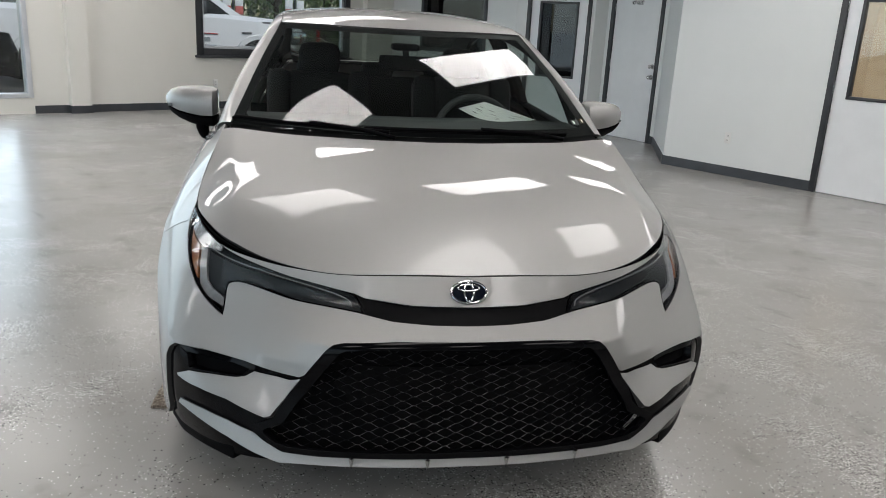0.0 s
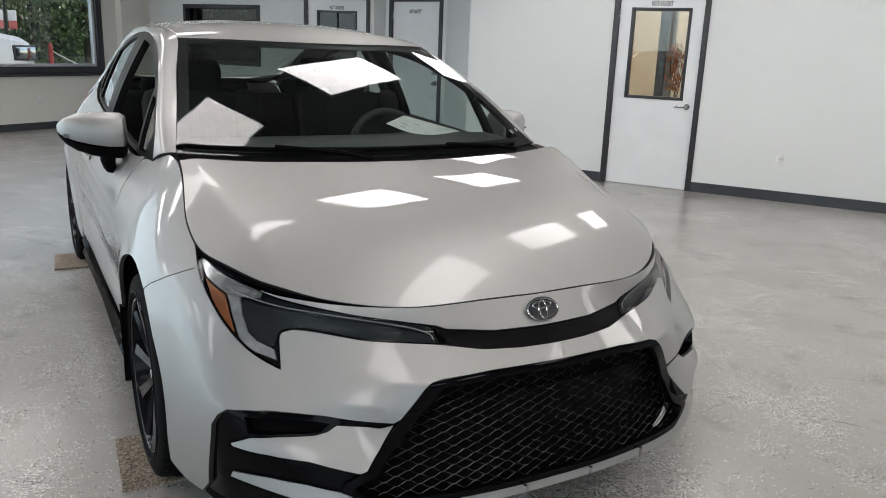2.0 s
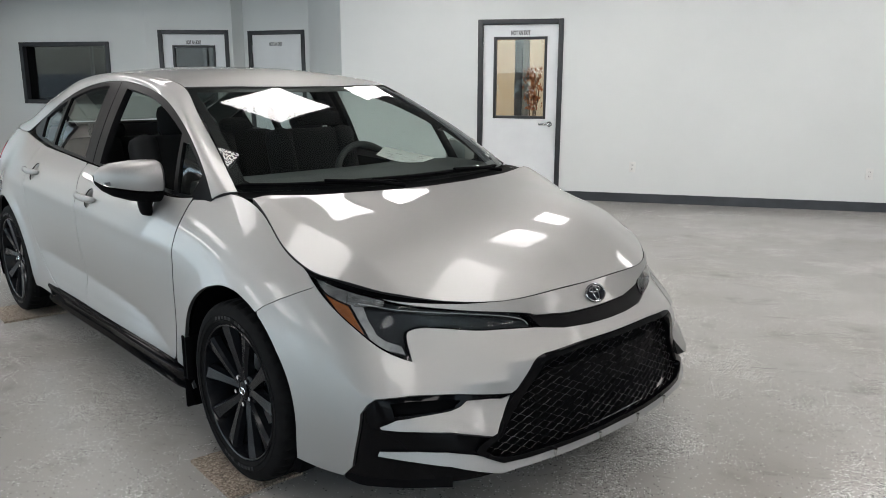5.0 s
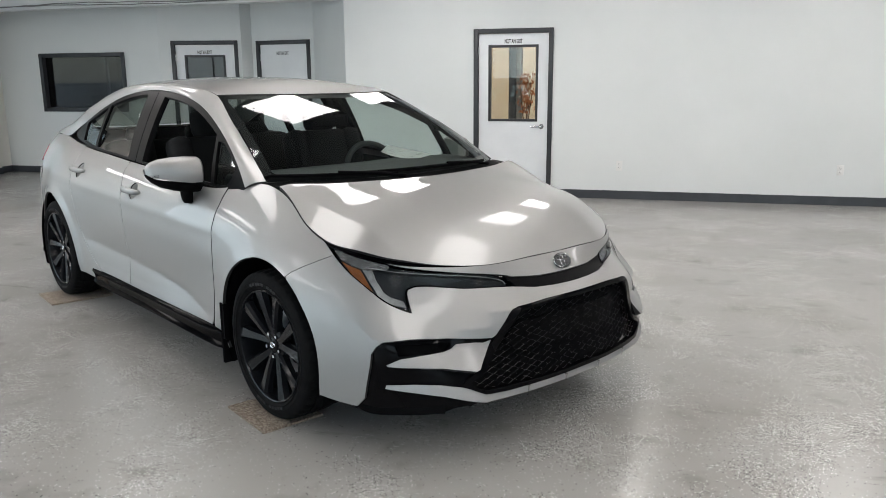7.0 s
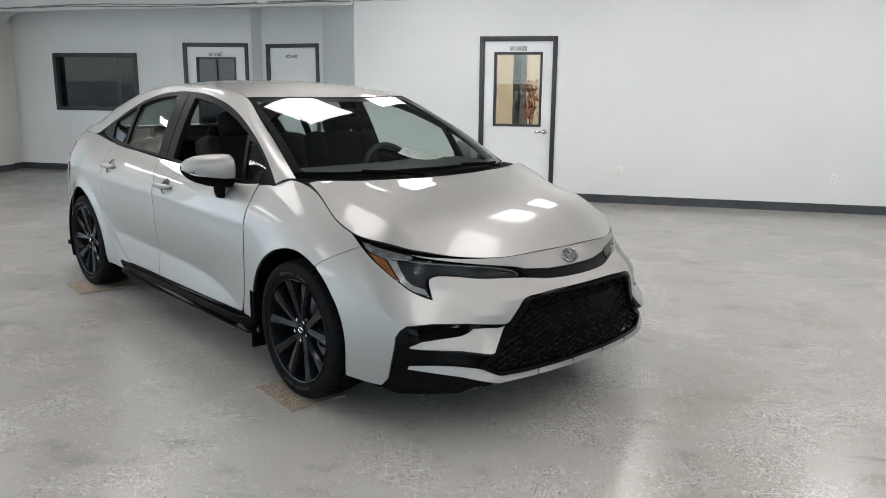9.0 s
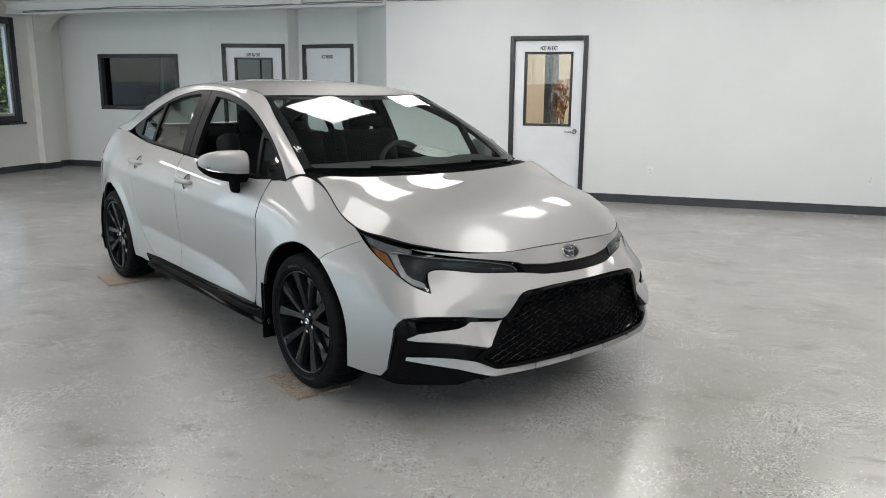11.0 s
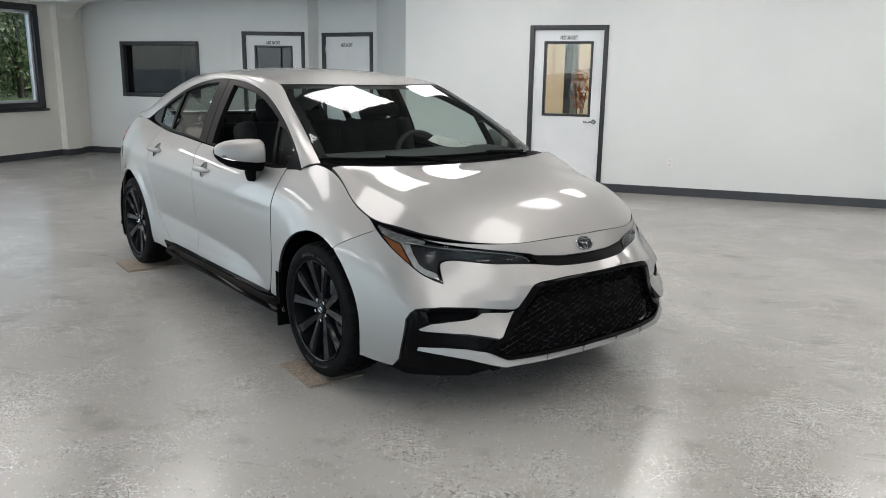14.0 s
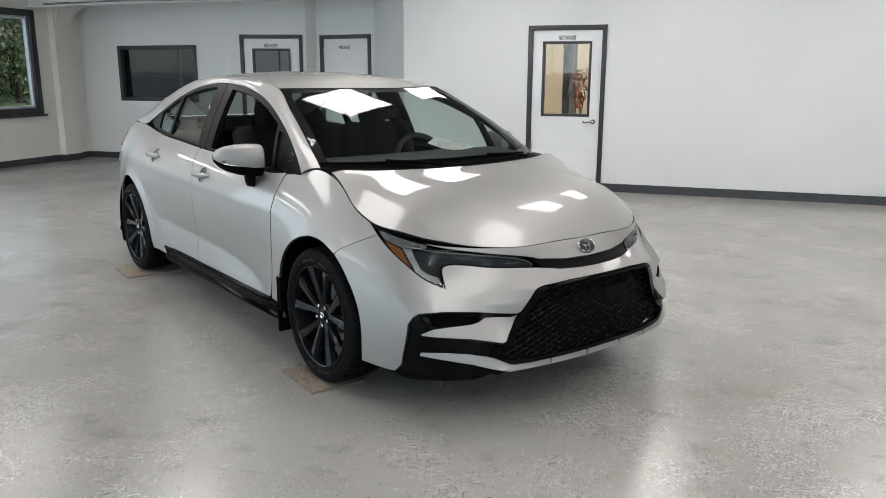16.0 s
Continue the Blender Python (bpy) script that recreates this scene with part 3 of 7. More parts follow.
    me.polygons.foreach_set("use_smooth", [True] * len(me.polygons))
    me.materials.append(mat)
    if dark_edge:
        me.materials.append(slot_black)
        me.polygons.foreach_set("material_index", [int(i in dark_edge) for i in range(len(me.polygons))])
    me.update()
    n = n / np.maximum(np.linalg.norm(n, axis=1, keepdims=True), 1e-9)
    me.normals_split_custom_set_from_vertices(n.tolist())
    ob = new(name, me)
    ob.parent = parent
    return tagged(ob, label) if label else ob


def both(name, surf, outline, mat, parents, **more):
    """The panel on either side of the car. parents: one, or one for each side."""
    a, b = parents if isinstance(parents, tuple) else (parents, parents)
    return sheet(name, surf, outline, mat, a, flip=True, **more), sheet(name, surf, outline, mat, b, **more)


# ---- car materials ----
paint = material("silver metallic car paint", (0.34, 0.337, 0.331), 0.55, 0.92, coat=0.85, coat_rough=0.0)
paint.node_tree.nodes["Principled BSDF"].inputs["Coat IOR"].default_value = 1.3
pf = node(paint, "TexVoronoi", Scale=900)
link(paint, coords(paint), pf.inputs["Vector"])
link(paint, ramp(paint, pf.outputs["Color"], [(0.0, (0.295, 0.292, 0.288)), (1.0, (0.33, 0.327, 0.322))]), paint.node_tree.nodes["Principled BSDF"].inputs["Base Color"])
gloss_black = material("gloss black plastic", (0.0025, 0.0025, 0.003), 0.035, spec=0.09)
vary_rough(gloss_black, 0.03, 0.07, 6)
matt_black = material("matt black plastic", (0.003, 0.003, 0.0034), 0.7, spec=0.03)
bump(matt_black, noise_tex(matt_black, 700), 0.1, 0.001)
bar_black = material("satin black bar", (0.003, 0.003, 0.0033), 0.45, spec=0.04)
vary_rough(bar_black, 0.4, 0.5, 10)
frame_black = material("satin black trim", (0.0045, 0.0045, 0.005), 0.3, spec=0.04)
vary_rough(frame_black, 0.25, 0.38, 12)
rubber = material("tyre rubber", (0.004, 0.004, 0.0045), 0.75, spec=0.06)
vary(rubber, (0.004, 0.004, 0.0045), (0.008, 0.008, 0.008), 30)
bump(rubber, noise_tex(rubber, 220), 0.15, 0.002)
rubber_worn = material("worn tyre rubber", (0.02, 0.02, 0.021), 0.6, spec=0.15)
vary(rubber_worn, (0.014, 0.014, 0.015), (0.028, 0.028, 0.029), 60)
alloy = material("dark grey alloy", (0.006, 0.0066, 0.0078), 0.16, spec=0.14)
vary_rough(alloy, 0.12, 0.22, 15)
steel = material("brake steel", (0.28, 0.28, 0.29), 0.35, 1.0)
vary_rough(steel, 0.25, 0.45, 60)
lug_chrome = material("bright chrome", (0.55, 0.55, 0.56), 0.1, 1.0)
vary_rough(lug_chrome, 0.05, 0.12, 20)
car_glass = glass_material("tinted windscreen glass", (0.82, 0.885, 0.86), gloss=0.045)
rear_tint = glass_material("tinted rear glass", (0.42, 0.465, 0.425))
side_glass = glass_material("tinted side glass", (0.74, 0.8, 0.77))
lens_clear = glass_material("clear lamp cover", (0.9, 0.92, 0.92), gloss=0.012)
amber = material("amber reflector", (0.17, 0.06, 0.022), 0.2, coat=1.0)
vary(amber, (0.13, 0.046, 0.017), (0.2, 0.072, 0.026), 60)
lamp_grey = material("lamp light guide", (0.24, 0.245, 0.25), 0.25, 0.3)
vary(lamp_grey, (0.17, 0.175, 0.18), (0.27, 0.275, 0.28), 40)
lamp_smoke = material("smoked lamp chrome", (0.16, 0.163, 0.168), 0.22, 0.8)
vary(lamp_smoke, (0.14, 0.142, 0.146), (0.5, 0.5, 0.505), 55)
vary_rough(lamp_smoke, 0.15, 0.3, 30)
lamp_chrome = material("lamp chrome", (0.72, 0.72, 0.73), 0.2, 1.0)
vary_rough(lamp_chrome, 0.1, 0.2, 30)
lamp_dark = material("lamp bezel", (0.014, 0.0155, 0.018), 0.4, spec=0.12)
vary_rough(lamp_dark, 0.35, 0.5, 20)
tail_red = material("red tail lamp", (0.35, 0.02, 0.03), 0.15, coat=1.0)
vary(tail_red, (0.2, 0.012, 0.018), (0.5, 0.12, 0.14), 25)
cloth = material("black seat cloth", (0.008, 0.0084, 0.0088), 0.9, spec=0.2)
bump(cloth, noise_tex(cloth, 400), 0.3, 0.002)
dash_plastic = material("dark grey dashboard", (0.03, 0.034, 0.034), 0.6, spec=0.2)
bump(dash_plastic, noise_tex(dash_plastic, 500), 0.15, 0.001)
headliner = material("grey headliner cloth", (0.04, 0.04, 0.038), 0.9)
vary(headliner, (0.035, 0.035, 0.033), (0.045, 0.045, 0.043), 30)
paper_white = material("white paper", (0.75, 0.78, 0.75), 0.6)
vary(paper_white, (0.8, 0.83, 0.8), (0.86, 0.88, 0.85), 20)
carpet_brown = material("brown speckled carpet", (0.16, 0.12, 0.085), 0.95)
cb = ramp(carpet_brown, noise_tex(carpet_brown, 130, 4, 0.8), [(0.36, (0.05, 0.036, 0.026)), (0.5, (0.2, 0.16, 0.122)), (0.68, (0.5, 0.43, 0.345))])
link(carpet_brown, cb, carpet_brown.node_tree.nodes["Principled BSDF"].inputs["Base Color"])
bump(carpet_brown, noise_tex(carpet_brown, 160, 4), 0.9, 0.006)

# ---- the car ----
car = thing("car", "silver metallic sedan with black wheels and black mesh grille", "car")


def side_relief(p):
    """Wheel arch lips, a hollow along the lower doors and the sill's flare, as an outward shift of the sides."""
    y, z = p[..., 1], p[..., 2]
    out = np.zeros_like(y)
    for yc in (0.0, 2.7):
        r = np.hypot(y - yc, z - 0.33)
        u = np.clip(1 - (r - 0.374) / 0.085, 0, 1)
        up = np.clip((z - 0.2) / 0.1, 0, 1) * np.clip((0.8 - z) / 0.1, 0, 1)
        out += 0.013 * u * u * (3 - 2 * u) * up * np.clip((y - yc + 0.42) / 0.12 + (yc > 1), 0, 1)
    fade = np.clip((y - 0.42) / 0.45, 0, 1) * np.clip((2.3 - y) / 0.3, 0, 1)
    fade = fade * fade * (3 - 2 * fade)
    # the upright fold at the bumper corner
    f = np.clip((0.66 - z) / 0.18, 0, 1)
    u = (p[..., 0] - (0.752 + 0.035 * f)) * 0.55 + (y + 0.5 + 0.115 * f) * 0.83
    fold = 0.014 * np.exp(-np.sqrt(u * u + 0.0003) / 0.06) * np.clip((0.7 - z) / 0.06, 0, 1) * np.clip((z - 0.2) / 0.1, 0, 1) * (p[..., 0] > 0.4) * (y < 0)
    # the fold across the bumper, over the corner vent
    w = np.sqrt((z - 0.522) ** 2 + 0.00004)
    shelf = 0.013 * np.exp(-w / 0.045) * np.clip((p[..., 0] - 0.4) / 0.12, 0, 1) * np.clip((0.79 - p[..., 0]) / 0.08, 0, 1) * (y < -0.4)
    line = 0.42 + 0.03 * (y - 0.5) - 0.13 * np.exp(-np.maximum(y - 0.5, 0) / 0.22)
    out -= 0.02 * fade * np.exp(-np.sqrt((z - line) ** 2 + 0.00005) / 0.075)
    out += 0.008 * fade * np.clip((0.36 - z) / 0.1, 0, 1)
    # the fold under the shoulder
    out += 0.005 * np.clip((y - 0.2) / 0.3, 0, 1) * np.clip((3.0 - y) / 0.4, 0, 1) * np.exp(-((z - 0.775 - 0.03 * (y - 1.0)) / 0.03) ** 2)
    side = np.clip((np.abs(p[..., 0]) - 0.78) / 0.06, 0, 1)
    return np.stack([out * side + fold * 0.75 + shelf * 0.35, fold * -0.66 - shelf * 0.9], -1)


body = Loft(BODY, True, side_relief)
cabin = Side()


def on_body(pts):
    return body.find(pts)


def edge_line(y0, y1, n=14, inset=0.0):
    """The bonnet edge or belt between two distances along the car, on the top line of the body."""
    top = body.point(body.su, np.full(len(body.su), body.v[-1]))
    start = np.argmin(np.abs(top[:, 1] - y0) + 10 * (body.su < 0))
    end = np.argmin(np.abs(top[:, 1] - y1))
    return np.stack([np.linspace(body.su[start], body.su[end], n), np.full(n, body.v[-1] - inset)], 1)


VT = body.v[-1]
HL_TOP = [(0.759, -0.296, 0.792), (0.741, -0.361, 0.777), (0.69, -0.485, 0.752), (0.618, -0.59, 0.726), (0.49, -0.715, 0.71), (0.4, -0.765, 0.698), (0.3, -0.806, 0.683)]
HL_IN = [(0.3, -0.806, 0.683), (0.272, -0.845, 0.641)]
HL_LOW = [(0.272, -0.845, 0.641), (0.374, -0.795, 0.643), (0.47, -0.745, 0.65), (0.58, -0.66, 0.661), (0.62, -0.632, 0.656), (0.634, -0.625, 0.636), (0.645, -0.664, 0.571)]
HL_OUT = [(0.645, -0.664, 0.571), (0.68, -0.625, 0.589), (0.711, -0.584, 0.613), (0.742, -0.528, 0.655), (0.76, -0.45, 0.7), (0.766, -0.375, 0.745), (0.759, -0.296, 0.792)]


def join_lines(*lines):
    out = []
    for l in lines:
        l = [tuple(q) for q in l]
        out += l[1:] if out and np.allclose(out[-1], l[0], atol=1e-6) else l
    if np.allclose(out[0], out[-1], atol=1e-6):
        out.pop()
    return np.array(out)


def smooth_on(pts, n=5):
    return on_body(flow(pts, n))


hl_top, hl_in, hl_low, hl_out = smooth_on(HL_TOP), on_body(HL_IN), smooth_on(HL_LOW), smooth_on(HL_OUT)
headlight_outline = join_lines(hl_top, hl_in, hl_low, hl_out)


def front(*xz):
    """Places on the nose given by x and z alone."""
    g = body.grid[:230]
    out = []
    for x, z in xz:
        d = (g[..., 0] - x) ** 2 + (g[..., 2] - z) ** 2
        i, j = np.unravel_index(d.argmin(), d.shape)
        out.append(g[i, j])
    q = on_body(out)
    aim = np.array(xz, float)
    for _ in range(6):
        p, a, b = (body.point(q[:, 0] + i, q[:, 1] + j)[:, [0, 2]] for i, j in ((0, 0), (1e-3, 0), (0, 1e-3)))
        ja, jb, r = (a - p) / 1e-3, (b - p) / 1e-3, aim - p
        det = ja[:, 0] * jb[:, 1] - ja[:, 1] * jb[:, 0]
        det = np.where(np.abs(det) < 0.05, 0.05, det)
        q = q + np.clip(np.stack([r[:, 0] * jb[:, 1] - r[:, 1] * jb[:, 0], ja[:, 0] * r[:, 1] - ja[:, 1] * r[:, 0]], 1) / det[:, None], -0.01, 0.01)
        q[:, 0], q[:, 1] = np.clip(q[:, 0], 0, body.su[-1]), np.clip(q[:, 1], 0, body.v[-1])
    for k, (x, z) in enumerate(xz):
        if x == 0:
            q[k, 0] = 0.0
    return q


strip_top = front((0, 0.661), (0.15, 0.663), (0.272, 0.673), (0.3, 0.683))
strip_low = front((0.272, 0.641), (0.2, 0.632), (0.1, 0.628), (0, 0.627))
GR_OUT = [(0, 0.594), (0.2, 0.592), (0.325, 0.584), (0.352, 0.577), (0.37, 0.562), (0.44, 0.458), (0.503, 0.362), (0.546, 0.338), (0.557, 0.322), (0.53, 0.3), (0.478, 0.274), (0.39, 0.271), (0.2, 0.274), (0, 0.276)]
GR_IN = [(0, 0.577), (0.2, 0.575), (0.32, 0.567), (0.336, 0.559), (0.412, 0.446), (0.476, 0.352), (0.522, 0.33), (0.53, 0.32), (0.505, 0.3), (0.465, 0.289), (0.39, 0.287), (0.2, 0.289), (0, 0.291)]
grille_out, grille_in = front(*GR_OUT), front(*GR_IN)
seam_bumper = on_body([(0.768, -0.345, 0.752), (0.8, -0.315, 0.742), (0.835, -0.255, 0.712), (0.858, -0.205, 0.682), (0.87, -0.182, 0.662)])
ARCH = 0.374


def arch(yc, a0, a1, n=30):
    """The wheel opening, from angle a0 to a1 (0 is rearwards, 90 up), on the body side."""
    pts = []
    for k in range(n + 1):
        a = radians(a0 + (a1 - a0) * k / n)
        y, z = yc + ARCH * math.cos(a), 0.33 + ARCH * math.sin(a)
        pts.append((0.875, y, max(z, 0.222)))
    return on_body(pts)


arch_front = arch(0.0, 118, 197)          # from the seam down to the bumper's foot
fin_outer = on_body([(0.817, -0.548, 0.222), (0.807, -0.583, 0.26), (0.802, -0.6, 0.33), (0.796, -0.62, 0.44), (0.788, -0.635, 0.468), (0.772, -0.652, 0.485)])
fin_top = front((0.745, 0.491), (0.695, 0.494), (0.577, 0.49), (0.437, 0.478))
k = np.linalg.norm(hl_out - seam_bumper[0], axis=1).argmin()
bumper_outline = join_lines(strip_low[::-1], hl_low[1:], hl_out[:k + 1], seam_bumper, arch_front[1:], fin_outer, fin_top, front((0.418, 0.49)), grille_out[:5][::-1])
sheet("front_bumper", body, bumper_outline, paint, car, step=0.014, join=True, ease=90)
seam_a, seam_b = on_body([(0.4, -0.754, 0.727)])[0, 0], on_body([(0.66, -0.53, 0.757)])[0, 0]
seam = np.array([(s, VT - 0.001) for s in np.linspace(0, seam_a, 10)] + [(s, VT - 0.001 - (VT - 0.003 - float(np.interp(s, hl_top[::-1, 0], hl_top[::-1, 1]))) * ((s - seam_a) / (seam_b - seam_a)) ** 1.3) for s in np.linspace(seam_a, seam_b, 10)[1:]])
nose_outline = join_lines(seam, hl_top[hl_top[:, 0] < seam[-1, 0]], strip_top[::-1])
sheet("nose_panel", body, nose_outline, paint, car, step=0.014, join=True, ease=40)
sheet("grille_bar", body, join_lines(strip_top, strip_low), bar_black, car, step=0.014, lift=-0.006, depth=0.02, join=True, label="black bar joining the headlamps")

# fender
hood_edge = edge_line(-0.29, 0.1, 16)
fender_outline = join_lines(seam_bumper[::-1], hl_out[k:], hood_edge[1:], on_body([(0.716, 0.18, 0.98), (0.712, 0.245, 0.98), (0.745, 0.31, 0.958), (0.758, 0.36, 0.945), (0.77, 0.45, 0.935)]),
                            on_body(flow([(0.785, 0.452, 0.92), (0.827, 0.436, 0.876), (0.857, 0.432, 0.825), (0.875, 0.436, 0.68), (0.875, 0.447, 0.581), (0.866, 0.474, 0.43), (0.86, 0.5, 0.31), (0.857, 0.505, 0.228)], 4)),
                            arch(0.0, -16, 118))
both("fender", body, fender_outline, paint, car, step=0.016, ease=25)

# doors
front_seam = on_body(flow([(0.785, 0.456, 0.92), (0.827, 0.44, 0.876), (0.857, 0.436, 0.825), (0.875, 0.44, 0.68), (0.875, 0.451, 0.581), (0.866, 0.478, 0.43), (0.86, 0.504, 0.33), (0.86, 0.53, 0.3)], 4))
mid_seam = on_body(flow([(0.77, 1.6, 0.97), (0.81, 1.585, 0.923), (0.85, 1.53, 0.85), (0.872, 1.505, 0.77), (0.878, 1.497, 0.68), (0.863, 1.515, 0.5), (0.86, 1.52, 0.4), (0.86, 1.52, 0.3)], 4))
rear_seam = on_body(flow([(0.72, 2.44, 1.013), (0.78, 2.405, 0.95), (0.84, 2.36, 0.86), (0.876, 2.29, 0.72), (0.877, 2.215, 0.53), (0.869, 2.155, 0.43), (0.864, 2.08, 0.36), (0.86, 1.98, 0.31)], 4))
BELT = 0.001


def belt(y0, y1, n=12):
    e = edge_line(y0, y1, n, BELT)
    return e




def cup_line(y, z):
    """The rim of the finger hollow behind a door handle."""
    q = on_body([(0.86, y, z)])[0]
    return [(q[0] - 0.015 + 0.045 * math.cos(a), q[1] - 0.002 + 0.034 * math.sin(a)) for a in (k * math.tau / 28 for k in range(28))]


front_door_pair = (new("front_door"), new("front_door"))
rear_door_pair = (new("rear_door"), new("rear_door"))
for d in (*front_door_pair, *rear_door_pair):
    d.parent = car
    d.empty_display_size = 0.05
bottom_f = on_body([(0.86, y, 0.298) for y in np.linspace(1.5, 0.54, 14)])
bottom_r = on_body([(0.86, y, 0.3) for y in np.linspace(1.96, 1.54, 8)])
both("door_skin", body, join_lines(front_seam, bottom_f[::-1], mid_seam[::-1], belt(1.58, 0.47)), paint, front_door_pair, holes=[cup_line(1.375, 0.852)], step=0.016, gap=0.0036)
both("door_skin", body, join_lines(mid_seam, bottom_r[::-1], rear_seam[::-1], belt(2.42, 1.62)), paint, rear_door_pair, holes=[cup_line(2.245, 0.905)], step=0.016, gap=0.0036)
# rear quarter and tail
rear_arch = arch(2.7, 196, -16, 40)
quarter = join_lines(rear_seam, on_body([(0.86, 1.96, 0.3), (0.855, 2.0, 0.24), (0.857, 2.3, 0.24)]), rear_arch, on_body([(0.87, 3.09, 0.3), (0.868, 3.12, 0.5), (0.84, 3.16, 0.7), (0.8, 3.2, 0.8), (0.76, 3.3, 0.88), (0.68, 3.36, 0.95)]), belt(3.38, 2.46, 16))
both("quarter_panel", body, quarter, paint, car, step=0.02)
tail = join_lines(on_body([(0.86, 3.07, 0.265), (0.79, 3.42, 0.272), (0.5, 3.6, 0.272)]), [(body.su[-1], 0.02), (body.su[-1], 0.62)], on_body([(0.48, 3.64, 0.8), (0.765, 3.46, 0.832), (0.8, 3.27, 0.822), (0.838, 3.19, 0.7), (0.868, 3.14, 0.5), (0.872, 3.1, 0.3)]))
both("rear_bumper", body, tail, paint, car, step=0.03)
tail_lamp = on_body([(0.69, 3.3, 0.958), (0.712, 3.29, 0.9), (0.735, 3.32, 0.862), (0.7, 3.46, 0.858), (0.45, 3.62, 0.84), (0.42, 3.58, 0.93), (0.62, 3.47, 0.972), (0.66, 3.38, 0.975)])
both("tail_lamp", body, tail_lamp, tail_red, car, step=0.02, lift=0.004, label="red wraparound tail lamp")
boot = join_lines([(body.su[-1], 0.63), (body.su[-1], VT)], belt(3.56, 3.4, 8), on_body([(0.7, 3.45, 0.925), (0.42, 3.585, 0.905), (0.45, 3.625, 0.8)]))
both("boot_lid", body, boot, paint, car, step=0.03)

# bonnet
hood_pts = [(0, -0.812, 0.731), (0.2, -0.802, 0.73), (0.4, -0.754, 0.726), (0.53, -0.67, 0.735), (0.655, -0.54, 0.757), (0.738, -0.375, 0.787), (0.757, -0.28, 0.806), (0.755, -0.15, 0.852), (0.73, 0, 0.932), (0.711, 0.1, 0.975), (0.45, 0.02, 0.974), (0.2, -0.03, 0.972), (0, -0.045, 0.971),
            (0, -0.74, 0.79), (0, -0.65, 0.842), (0, -0.5, 0.889), (0, -0.35, 0.921), (0, -0.2, 0.952), (0.25, -0.72, 0.783), (0.25, -0.6, 0.847), (0.25, -0.4, 0.906), (0.25, -0.2, 0.944), (0.48, -0.6, 0.803), (0.5, -0.4, 0.879), (0.5, -0.2, 0.922), (0.66, -0.4, 0.845), (0.66, -0.2, 0.886), (0.62, 0.0, 0.954)]


def hood_ridge(x, y):
    """Two soft folds that run from the windscreen corners to the lamps, with a hollow inside each."""
    u = x - 0.64 - 0.1 * (y + 0.3)
    fade = np.clip((y + 0.72) / 0.25, 0, 1) * np.clip((0.25 - y) / 0.2, 0, 1)
    return fade * (0.009 * np.exp(-(np.sqrt(u * u + 0.0001) - 0.01) / np.where(u > 0, 0.05, 0.07)) - 0.001 * np.exp(-((u + 0.13) / 0.06) ** 2))


hood_surf = Height(hood_pts, hood_ridge, 13)
edge3 = body.point(*np.array([(s, VT) for s in np.linspace(0, hood_edge[-1, 0], 60)]).T)[:, :2]
edge3[0, 0] = 0
hood_outline = np.concatenate([edge3, flow([(0.705, 0.098), (0.45, 0.02), (0.2, -0.03), (0, -0.045)], 8)[1:]])
sheet("hood", hood_surf, hood_outline, paint, car, step=0.013, gap=0.003, depth=0.02, join=True, label="silver bonnet with soft creases")

# roof, pillars, glass
DLO_TOP = [(0.762, 0.319, 0.954), (0.739, 0.404, 1.025), (0.697, 0.58, 1.134), (0.659, 0.76, 1.215), (0.624, 0.959, 1.284), (0.602, 1.147, 1.326), (0.583, 1.376, 1.354), (0.573, 1.603, 1.364), (0.571, 1.828, 1.357), (0.576, 2.003, 1.339), (0.589, 2.237, 1.294), (0.612, 2.462, 1.224), (0.629, 2.677, 1.148), (0.645, 2.841, 1.087), (0.655, 2.96, 1.052), (0.645, 3.12, 1.056), (0.61, 3.34, 1.05)]
GLASS_EDGE = [(0.703, 0.235, 0.984), (0.675, 0.36, 1.05), (0.632, 0.56, 1.155), (0.59, 0.76, 1.253), (0.548, 0.956, 1.343), (0.545, 1.15, 1.373), (0.535, 1.376, 1.391), (0.53, 1.6, 1.402), (0.528, 1.83, 1.402), (0.53, 2.0, 1.394), (0.535, 2.237, 1.37), (0.54, 2.46, 1.327), (0.55, 2.68, 1.27), (0.56, 2.84, 1.222), (0.565, 3.0, 1.168), (0.565, 3.14, 1.125), (0.555, 3.34, 1.08)]
rail_mid = [tuple((np.array(a) + b) / 2 + (0.009, 0, 0.007)) for a, b in zip(DLO_TOP, GLASS_EDGE)]
rail = Loft([DLO_TOP, rail_mid, GLASS_EDGE])
rs, rv = rail.s[-1], rail.v[-1]
both("pillar", rail, [(0.0, 0), *((s, 0) for s in np.linspace(0.05, rs, 30)), (rs, rv), *((s, rv) for s in np.linspace(rs - 0.05, 0, 30))], paint, car, step=0.018, gap=0.001, label="silver windscreen and roof pillar")
roof_mid = spline([0.855, 1.1, 1.4, 1.7, 2.0, 2.3, 2.45], np.array([[1.342], [1.402], [1.43], [1.437], [1.43], [1.403], [1.378]]))
roof_side = spline([p[1] for p in GLASS_EDGE], np.array([[p[0], p[2]] for p in GLASS_EDGE]))
roof_pts = []
for y in (1.0, 1.2, 1.4, 1.6, 1.8, 2.0, 2.2, 2.35):
    c, (xe, ze) = float(roof_mid(y)[0]), roof_side(y)
    roof_pts += [(0, y, c)] + [(xe * f, y, c - (c - ze) * f ** 2.3) for f in (0.4, 0.75, 1.0)]
roof_pts += [(0, 0.855, 1.342), (0.2, 0.868, 1.343), (0.4, 0.91, 1.345), (0.548, 0.956, 1.343), (0, 2.46, 1.376), (0.3, 2.42, 1.37)]
roof_surf = Height(roof_pts)
